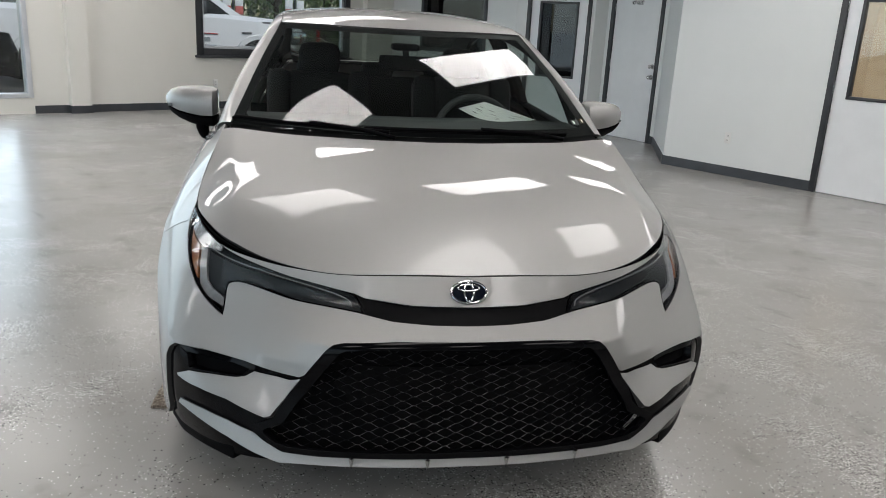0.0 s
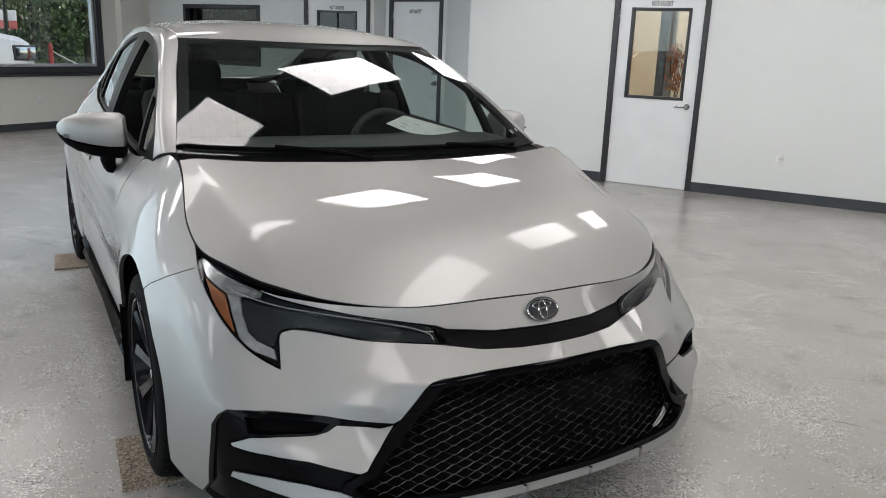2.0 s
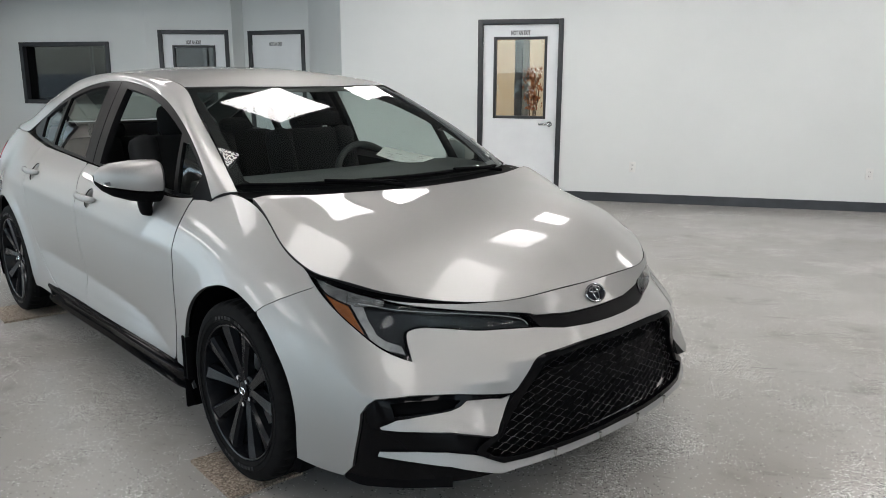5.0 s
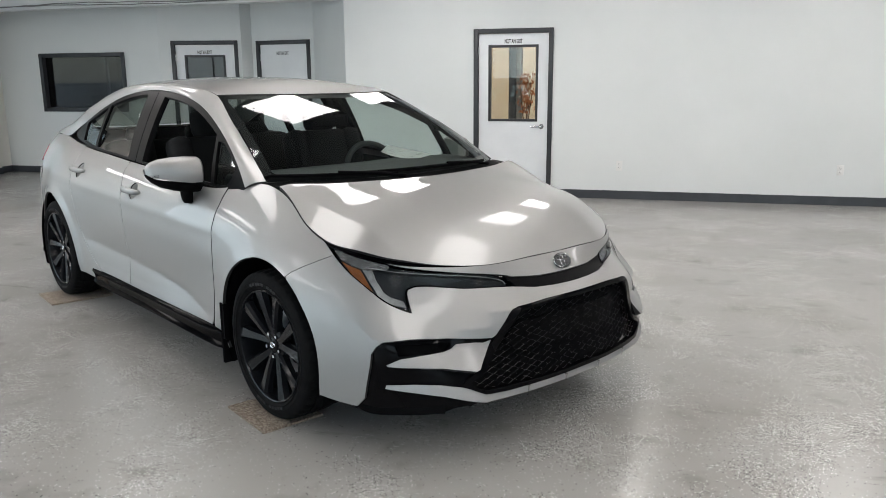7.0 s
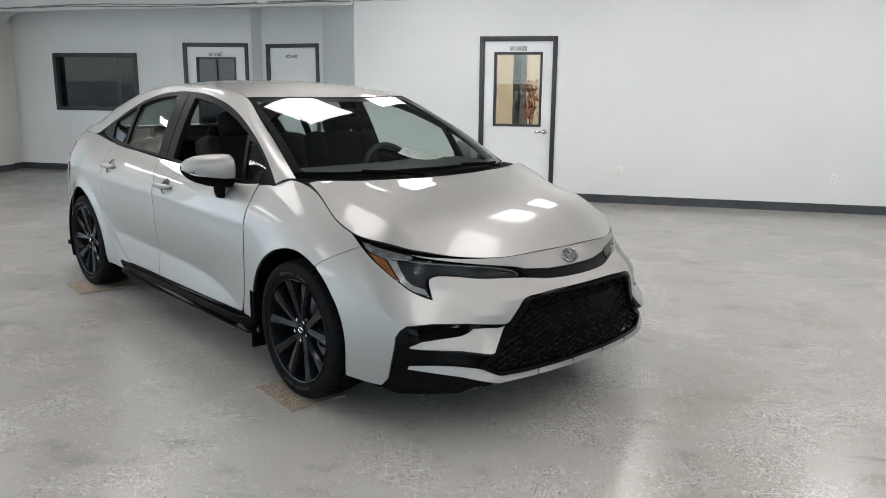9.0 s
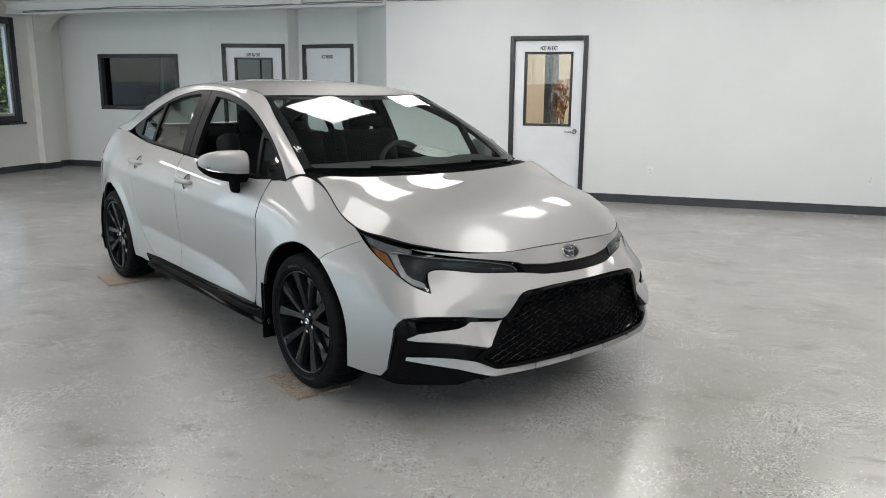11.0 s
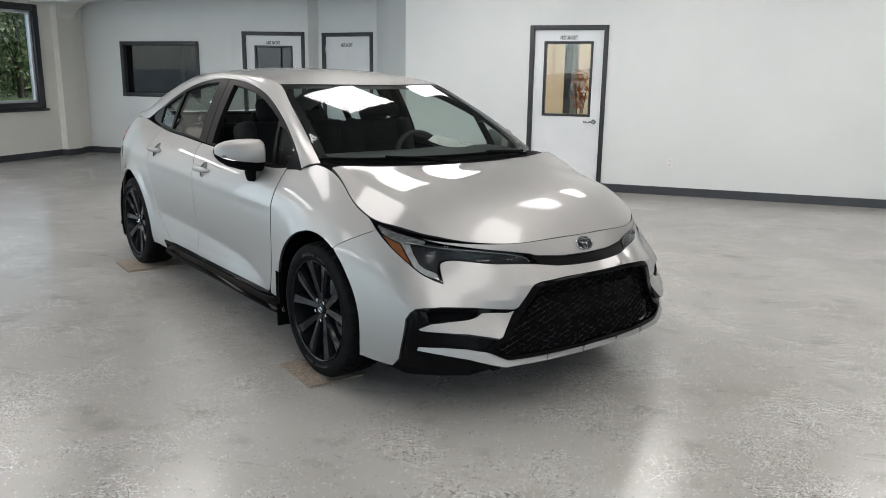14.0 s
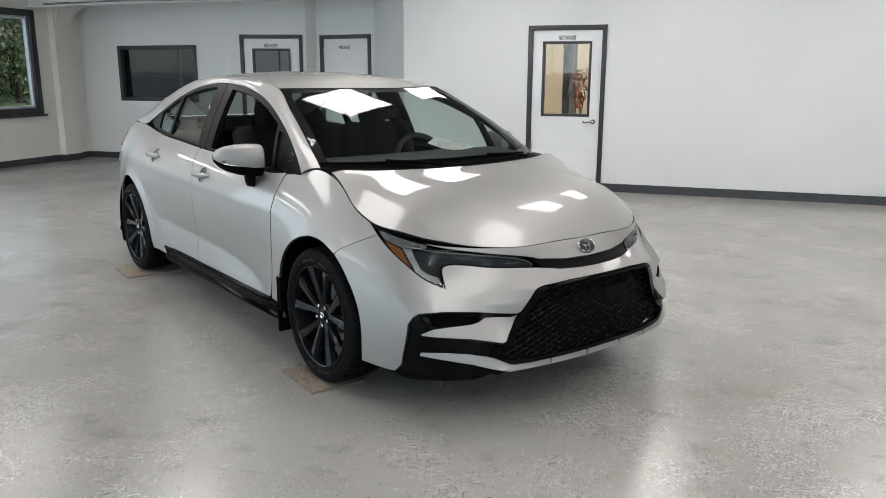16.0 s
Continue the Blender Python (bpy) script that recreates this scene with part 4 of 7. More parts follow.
roof_outline = [(0, 0.855), *flow([(0.0, 0.855), (0.2, 0.868), (0.4, 0.91), (0.546, 0.956)], 6)[1:], *((float(roof_side(y)[0]) - 0.002, y) for y in np.linspace(0.99, 2.36, 26)), *flow([(0.5, 2.38), (0.3, 2.43), (0, 2.455)], 6)]
sheet("roof", roof_surf, roof_outline, paint, car, step=0.03, gap=0.0015, join=True)
WS_BASE = [(0, 0.02, 0.982), (0.22, 0.04, 0.982), (0.45, 0.105, 0.98), (0.62, 0.187, 0.98), (0.7, 0.24, 0.982)]
WS_TOP = [(0, 0.855, 1.338), (0.17, 0.866, 1.339), (0.35, 0.895, 1.34), (0.48, 0.93, 1.34), (0.545, 0.958, 1.339)]


def glass_lines(low, high, swell, n=5):
    lines = []
    for i in range(n):
        f = i / (n - 1)
        w = 4 * f * (1 - f) * swell
        lines.append([tuple(np.array(a) * (1 - f) + np.array(b) * f + (0, -w * 0.45, w * 0.9)) for a, b in zip(low, high)])
    return lines


screen = Loft(glass_lines(WS_BASE, WS_TOP, 0.023), True)
ss, sv = screen.s[-1], screen.v[-1]


def quad(a, b, c, d, n=24):
    return [(s, c) for s in np.linspace(a, b, n)] + [(b, v) for v in np.linspace(c, d, n)[1:]] + [(s, d) for s in np.linspace(b, a, n)[1:]]


wind = sheet("windshield", screen, quad(0, ss, 0, sv), car_glass, car, step=0.03, gap=0.0, depth=0, join=True, label="dark tinted windscreen glass")
wind.visible_shadow = False
border = [(0, 0), *((s, 0) for s in np.linspace(0.05, ss, 20)), *((ss, v) for v in np.linspace(0.05, sv, 20)), *((s, sv) for s in np.linspace(ss - 0.05, 0, 16)), *((s, sv - 0.045) for s in np.linspace(0, ss - 0.05, 16)), *((ss - 0.04, v) for v in np.linspace(sv - 0.06, 0.075, 16)), *((s, 0.055) for s in np.linspace(ss - 0.055, 0, 16))]
sheet("windshield_border", screen, border, frame_black, car, step=0.02, gap=0.0, depth=0, lift=-0.004, join=True, label="black border of the windscreen")
RW_TOP = [(0, 2.47, 1.373), (0.17, 2.465, 1.371), (0.34, 2.44, 1.364), (0.45, 2.42, 1.35), (0.53, 2.4, 1.335)]
RW_BASE = [(0, 3.2, 1.087), (0.17, 3.19, 1.088), (0.34, 3.17, 1.094), (0.48, 3.13, 1.108), (0.56, 3.1, 1.134)]
backlight = Loft([l for l in glass_lines(RW_TOP, RW_BASE, -0.0)], True)
sheet("rear_window", backlight, quad(0, backlight.s[-1], 0, backlight.v[-1]), rear_tint, car, step=0.05, gap=0, depth=0, join=True)
boot_pts = [(0, 3.2, 1.082), (0.3, 3.18, 1.083), (0.55, 3.12, 1.122), (0.555, 3.3, 1.082), (0.53, 3.42, 1.056), (0.36, 3.55, 1.05), (0, 3.58, 1.05), (0, 3.4, 1.075)]
sheet("boot_top", Height(boot_pts), [(0, 3.205), (0.3, 3.185), (0.55, 3.125), (0.556, 3.3), (0.55, 3.42), (0.36, 3.55), (0, 3.58)], paint, car, step=0.04, join=True)

# side windows: black door frames, fixed panes, and the wound-down front pane
D_TOP = [(p[1], p[2]) for p in DLO_TOP[:14]]
D_LOW = [(2.83, 1.072), (2.7, 1.04), (2.245, 1.008), (1.884, 0.995), (1.609, 0.985), (1.377, 0.974), (1.0, 0.954), (0.62, 0.936), (0.43, 0.938), (0.33, 0.942)]
d_top, d_low = flow(D_TOP, 5), flow(D_LOW, 5)


def top_at(y, less=0.0):
    return float(np.interp(y, d_top[:, 0], d_top[:, 1])) - less


def low_at(y, more=0.0):
    return float(np.interp(y, d_low[::-1, 0], d_low[::-1, 1])) + more


front_open = [(y, top_at(y, 0.03)) for y in np.linspace(0.71, 1.47, 18)] + [(1.455, 0.99)] + [(y, low_at(y, 0.012)) for y in np.linspace(1.44, 0.635, 12)]
quarter_open = [(0.672, top_at(0.672, 0.045)), (0.6, low_at(0.6, 0.012)), (0.48, low_at(0.48, 0.012))] + [(y, top_at(y, 0.022)) for y in (0.44, 0.5, 0.56, 0.62)]
frame_f = [(y, z) for y, z in d_top if y < 1.575] + [(1.58, top_at(1.58)), (1.556, 1.16), (1.545, 0.985)] + [(y, z) for y, z in d_low if y < 1.53]
both("window_frame", cabin, frame_f, frame_black, front_door_pair, holes=[front_open, quarter_open], step=0.016, gap=0.001, depth=0.03, lift=-0.004)
both("quarter_pane", cabin, quarter_open, side_glass, front_door_pair, step=0.05, gap=0, depth=0, lift=-0.012, label="small fixed triangular pane")
rear_open = [(1.715, top_at(1.715, 0.022))] + [(y, top_at(y, 0.022)) for y in np.linspace(1.78, 2.255, 12)] + [(2.245, low_at(2.245, 0.015))] + [(y, low_at(y, 0.013)) for y in np.linspace(2.15, 1.67, 10)]
fixed_open = [(2.3, top_at(2.3, 0.022))] + [(y, top_at(y, 0.02)) for y in np.linspace(2.36, 2.62, 7)] + [(2.585, low_at(2.585, 0.016)), (2.43, low_at(2.43, 0.014)), (2.29, low_at(2.29, 0.014))]
frame_r = [(1.586, top_at(1.586))] + [(y, z) for y, z in d_top if y > 1.6] + [(y, z) for y, z in d_low if y > 1.56] + [(1.552, 0.985), (1.563, 1.16)]
both("window_frame", cabin, frame_r, frame_black, rear_door_pair, holes=[rear_open, fixed_open], step=0.016, gap=0.001, depth=0.03, lift=-0.004)
both("rear_pane", cabin, rear_open, side_glass, rear_door_pair, step=0.05, gap=0, depth=0, lift=-0.012, label="tinted rear side pane")
both("fixed_pane", cabin, fixed_open, side_glass, rear_door_pair, step=0.05, gap=0, depth=0, lift=-0.012)
sheet("window_pane", cabin, front_open, side_glass, front_door_pair[1], step=0.05, gap=0, depth=0, lift=-0.012)

# dark seals under the panel gaps
def seam_band(name, line, parent, width=0.014, lift=-0.011):
    line = np.array(line)
    t = np.gradient(line, axis=0)
    t /= np.maximum(np.linalg.norm(t, axis=1, keepdims=True), 1e-9)
    n = np.stack([-t[:, 1], t[:, 0]], 1) * width
    a, b = line + n, line - n
    for side in (-1, 1):
        bm = bmesh.new()
        rows = []
        for q in (a, b):
            p = body.point(q[:, 0], q[:, 1]) + lift * body.normal(q[:, 0], q[:, 1])
            rows.append([bm.verts.new((side * x, y, z)) for x, y, z in p])
        for i in range(len(line) - 1):
            bm.faces.new((rows[0][i], rows[0][i + 1], rows[1][i + 1], rows[1][i]))
        part(name, bm, matt_black, parent)


seam_band("door_seal", front_seam, car)
seam_band("door_seal", mid_seam, car)
seam_band("door_seal", rear_seam, car)
seam_band("panel_seal", seam_bumper, car)
seam_band("panel_seal", np.concatenate([bottom_r, bottom_f]), car)
seam_band("hood_seal", [(s, VT - 0.008) for s in np.linspace(0, hood_edge[-1, 0], 60)], car, 0.012, -0.014)

# ---- nose: black lower front, grille, blades, lip ----
i_bottom = on_body([(0.817, -0.548, 0.222)])[0, 0]
upper_vent = front((0.747, 0.432), (0.75, 0.476), (0.7, 0.481), (0.62, 0.479), (0.572, 0.472), (0.594, 0.451), (0.68, 0.442))
lower_front = join_lines(grille_out[4:], front((0, 0.254), (0.2, 0.252), (0.39, 0.247), (0.47, 0.244), (0.55, 0.236), (0.64, 0.226)), [(s, 0.0) for s in np.linspace(i_bottom - 0.12, i_bottom, 8)], fin_outer[1:], fin_top, front((0.418, 0.49)))
sheet("lower_fascia", body, lower_front, gloss_black, car, holes=[upper_vent], step=0.014, lift=-0.014, depth=0.03, gap=0.0, join=True, label="gloss black lower bumper with corner vents")
both("vent_insert", body, upper_vent, matt_black, car, step=0.015, gap=-0.006, lift=-0.042, depth=0.0)
skirt_black = material("gloss black sill plastic", (0.0015, 0.0016, 0.0019), 0.06, spec=0.012)
vary_rough(skirt_black, 0.04, 0.08, 8)
fin_black = material("dull black plastic", (0.004, 0.004, 0.0044), 0.5, spec=0.02)
vary_rough(fin_black, 0.42, 0.58, 25)
# the corner fins reach down below the lip
for side in (-1, 1):
    bm = bmesh.new()
    old = None
    reach = np.linspace(on_body([(0.61, -0.805, 0.213)])[0, 0], i_bottom, 24)
    for i, s in enumerate(reach):
        p, n = body.point(np.array([s]), np.array([0.0]))[0], body.normal(np.array([s]), np.array([0.0]))[0]
        f = i / 23
        h = 0.001 + 0.024 * min(1.0, f * 1.3) * (1 - 0.5 * max(0.0, (f - 0.86) / 0.14))
        n = n * (1, 1, 0) / np.linalg.norm(n[:2])
        new_ring = [bm.verts.new((side * q[0], q[1], q[2])) for q in (p - 0.013 * n + (0, 0, 0.035), p - 0.011 * n, p - 0.018 * n - (0, 0, h * 0.8), p - 0.028 * n - (0, 0, h), p - 0.06 * n - (0, 0, h), p - 0.06 * n + (0, 0, 0.03))]
        if old:
            for j in range(6):
                bm.faces.new((old[j], old[(j + 1) % 6], new_ring[(j + 1) % 6], new_ring[j]))
        else:
            bm.faces.new(new_ring)
        old = new_ring
    bm.faces.new(old)
    part("corner_fin", bm, fin_black, car, "gloss black fin under the bumper's corner", smooth=35)
BLADE = [(0.775, 0.404), (0.74, 0.427), (0.68, 0.438), (0.605, 0.446), (0.578, 0.455), (0.558, 0.47), (0.498, 0.468), (0.466, 0.464), (0.436, 0.47), (0.47, 0.418), (0.5, 0.374), (0.515, 0.369), (0.558, 0.379), (0.62, 0.391), (0.7, 0.397), (0.77, 0.398)]
both("bumper_blade", body, front(*BLADE), paint, car, step=0.012, lift=-0.008, depth=0.03, gap=0.001, lean=0.38, label="silver blade across the corner vent")
LIP_T = [(0, 0.279), (0.2, 0.277), (0.39, 0.27), (0.455, 0.269), (0.5, 0.288), (0.56, 0.312), (0.63, 0.326), (0.7, 0.329), (0.772, 0.323)]
LIP_B = [(0.774, 0.31), (0.7, 0.3), (0.62, 0.286), (0.55, 0.264), (0.486, 0.245), (0.39, 0.246), (0.2, 0.25), (0, 0.252)]
sheet("front_lip", body, np.concatenate([front(*LIP_T), front(*LIP_B)]), paint, car, step=0.012, lift=-0.006, depth=0.045, gap=0.001, join=True, lean=0.36, label="silver lip along the bumper's lower edge")
for x in (-0.3, -0.105, 0.105, 0.3):
    bm = bmesh.new()
    q = front((abs(x), 0.262))
    p, n = body.point(q[:, 0], q[:, 1])[0], body.normal(q[:, 0], q[:, 1])[0]
    c = Vector((x, p[1], p[2])) + Vector((n[0] * (1 if x > 0 else -1), n[1], n[2])) * 0.012
    made = bmesh.ops.create_cone(bm, cap_ends=True, segments=4, radius1=0.007, radius2=0.001, depth=0.03)["verts"]
    bmesh.ops.transform(bm, matrix=Matrix.Translation(c) @ Matrix.Rotation(radians(180), 4, "X"), verts=made)
    part("lip_fin", bm, chrome, car)
ring_line = join_lines(grille_out, grille_in[::-1])
grille = new("grille")
grille.parent = car
tagged(grille, "black diamond mesh grille in a gloss black frame")
sheet("grille_frame", body, ring_line, gloss_black, grille, step=0.012, gap=0.0005, depth=0.03, lift=0.004, join=True, label="gloss black frame")
sheet("grille_back", body, grille_out, matt_black, grille, step=0.03, gap=-0.004, depth=0, lift=-0.06, join=True)


def net(rows, pitch, lift, r, limit):
    """Zigzag wires whose peaks touch, so that they leave diamond gaps."""
    bm = bmesh.new()
    poly = np.array(limit)
    z0, dz = 0.284, 0.0125
    for k in range(rows):
        pts = []
        for i in range(int(0.56 / pitch) + 1):
            x = i * pitch
            z = z0 + k * dz + (dz / 2) * (1 if (i + k) % 2 else -1)
            # short flats at the peaks, where two wires meet
            pts += [(x - 0.0035, z), (x + 0.0035, z), (x + pitch / 2, z0 + k * dz)] if i else [(0.0, z), (0.0035, z), (pitch / 2, z0 + k * dz)]
        keep = inside(poly, np.array(pts))
        run = []
        for p, ok in list(zip(pts, keep)) + [((0, 0), False)]:
            if ok:
                run.append(p)
                continue
            if len(run) > 1:
                q = front(*[(max(a, 1e-4), b) for a, b in run])
                c = body.point(q[:, 0], q[:, 1]) + lift * body.normal(q[:, 0], q[:, 1])
                if run[0][0] < pitch * 0.6:
                    c[0, 0] = 0
                for side in (-1, 1):
                    old = None
                    for x, y, z in c:
                        new_ring = [bm.verts.new((side * x, y + dy, z + dzz)) for dy, dzz in ((-r, 0), (0, r * 0.75), (r * 2.5, 0.0), (0, -r * 0.75))]
                        if old:
                            for j in range(4):
                                bm.faces.new((old[j], old[(j + 1) % 4], new_ring[(j + 1) % 4], new_ring[j]))
                        old = new_ring
            run = []
    return bm


wire_black = material("grille wire", (0.014, 0.0145, 0.0155), 0.25, spec=0.4)
vary_rough(wire_black, 0.2, 0.35, 30)
part("grille_mesh", net(24, 0.0288, -0.014, 0.00095, GR_IN + [(-0.01, 0.291), (-0.01, 0.577)]), wire_black, grille, "black plastic diamond mesh", smooth=30)
sheet("shutter_panel", body, front((0, 0.51), (0.3, 0.505), (0.36, 0.45), (0.3, 0.4), (0, 0.4)), bar_black, grille, step=0.03, gap=0, depth=0.01, lift=-0.045, join=True, label="dark panel behind the mesh")


# ---- lamps ----
def headlight(side):
    h = new("headlight")
    h.parent = car
    tagged(h, "clear-lens headlamp with amber marker and pale light guide")
    kw = dict(flip=side < 0)
    sheet("lens", body, headlight_outline, lens_clear, h, step=0.014, gap=0.003, depth=0, lift=-0.001, **kw).visible_shadow = False
    inner = shrink(dense(headlight_outline, 0.012), 0.007)
    sheet("bezel", body, headlight_outline, gloss_black, h, holes=[inner], step=0.012, gap=0.002, depth=0.05, lift=-0.003, **kw)
    sheet("housing", body, headlight_outline, lamp_dark, h, step=0.02, gap=0.0, depth=0, lift=-0.04, **kw)
    amber_o = [(0.763, -0.391, 0.747), (0.738, -0.474, 0.723), (0.734, -0.517, 0.68), (0.727, -0.566, 0.617), (0.748, -0.521, 0.652), (0.76, -0.474, 0.69), (0.764, -0.426, 0.728)]
    sheet("marker", body, on_body(amber_o), amber, h, step=0.012, gap=0.001, depth=0.01, lift=-0.01, label="amber side marker", **kw)
    guide = [(0.733, -0.478, 0.727), (0.706, -0.5, 0.728), (0.706, -0.533, 0.684), (0.7, -0.568, 0.644), (0.686, -0.592, 0.627), (0.652, -0.627, 0.612), (0.648, -0.64, 0.588), (0.691, -0.6, 0.602), (0.72, -0.569, 0.624), (0.729, -0.526, 0.679)]
    sheet("light_guide", body, on_body(guide), lamp_grey, h, step=0.012, gap=0.001, depth=0.012, lift=-0.012, label="pale L-shaped light guide", **kw)
    bar = [(0.75, -0.325, 0.787), (0.742, -0.37, 0.773), (0.708, -0.456, 0.752), (0.652, -0.545, 0.734), (0.66, -0.55, 0.72), (0.718, -0.49, 0.718), (0.754, -0.39, 0.745)]
    sheet("chrome_strip", body, on_body(bar), lamp_smoke, h, step=0.012, gap=0.001, depth=0.01, lift=-0.009, label="smoked chrome strip", **kw)
    dark = [(0.708, -0.502, 0.716), (0.62, -0.61, 0.698), (0.47, -0.735, 0.685), (0.32, -0.81, 0.668), (0.3, -0.825, 0.652), (0.45, -0.76, 0.658), (0.6, -0.645, 0.668), (0.636, -0.622, 0.65), (0.654, -0.618, 0.618), (0.689, -0.582, 0.627), (0.703, -0.557, 0.645), (0.709, -0.526, 0.682)]
    sheet("inner_bezel", body, on_body(dark), lamp_dark, h, step=0.014, gap=0.001, depth=0.01, lift=-0.02, **kw)
    q = smooth_on([(0.712, -0.492, 0.727), (0.636, -0.586, 0.711), (0.54, -0.672, 0.702), (0.42, -0.75, 0.688), (0.322, -0.806, 0.671), (0.306, -0.82, 0.656)])
    p = body.point(q[:, 0], q[:, 1]) - 0.009 * body.normal(q[:, 0], q[:, 1])
    tube("light_line", [(side * x, y, z) for x, y, z in p], 0.0017, lamp_grey, h)
    return h


headlight(-1), headlight(1)


# ---- badge: a plain chrome oval with a dark blue field ----
def ellipse_tube(bm, rx, rz, cz, r, m, n=40):
    rings = []
    for i in range(n):
        a = i * math.tau / n
        c = Vector((rx * math.cos(a), 0, cz + rz * math.sin(a)))
        out = Vector((math.cos(a), 0, math.sin(a))).normalized()
        rings.append([bm.verts.new(m @ (c + out * r * math.cos(b) + Vector((0, -1, 0)) * r * math.sin(b))) for b in (k * math.tau / 8 for k in range(8))])
    for i in range(n):
        for k in range(8):
            bm.faces.new((rings[i][k], rings[i][(k + 1) % 8], rings[(i + 1) % n][(k + 1) % 8], rings[(i + 1) % n][k]))


badge_chrome = material("badge chrome", (0.38, 0.385, 0.39), 0.12, 1.0)
vary_rough(badge_chrome, 0.08, 0.16, 20)
badge_blue = material("dark blue badge", (0.004, 0.006, 0.01), 0.15, spec=0.2)


def badge(parent, m, w, h):
    e = new("badge")
    e.parent = parent
    tagged(e, "chrome oval badge on dark blue")
    bm = bmesh.new()
    ellipse_tube(bm, w / 2, h / 2, 0, w * 0.04, m)
    ellipse_tube(bm, w * 0.13, h * 0.42, 0, w * 0.036, m, 28)
    ellipse_tube(bm, w * 0.3, h * 0.15, h * 0.2, w * 0.036, m, 28)
    part("chrome_oval", bm, badge_chrome, e)
    bm = bmesh.new()
    made = bmesh.ops.create_cone(bm, cap_ends=True, segments=40, radius1=0.5, radius2=0.5, depth=1)["verts"]
    bmesh.ops.transform(bm, matrix=m @ Matrix.Rotation(radians(90), 4, "X") @ Matrix.Diagonal((w, h, 0.004, 1)), verts=made)
    part("field", bm, badge_blue, e)
    return e


q = front((0, 0.697))
bp, bn = body.point(q[:, 0], q[:, 1])[0], body.normal(q[:, 0], q[:, 1])[0]
lean = math.atan2(bn[2], -bn[1])
badge(car, Matrix.Translation((0, bp[1] - 0.006, bp[2])) @ Matrix.Rotation(-lean, 4, "X"), 0.094, 0.058)


# ---- wheels ----
def lathe(profile, n=96, wave=None):
    """A ring turned about the x axis; profile rows are (x, radius)."""
    bm = bmesh.new()
    rows = []
    for i in range(n):
        a = i * math.tau / n
        rows.append([bm.verts.new((x, r * math.sin(a), r * math.cos(a))) if wave is None else bm.verts.new((x, wave(x, r, i) * math.sin(a), wave(x, r, i) * math.cos(a))) for x, r in profile])
    for i in range(n):
        u, v = rows[i], rows[(i + 1) % n]
        for k in range(len(profile) - 1):
            bm.faces.new((u[k], v[k], v[k + 1], u[k + 1]))
    return bm


def tread(x, r, i):
    if r > 0.311 and abs(x) > 0.075 and i % 4 == 0:
        return r - 0.006
    return r


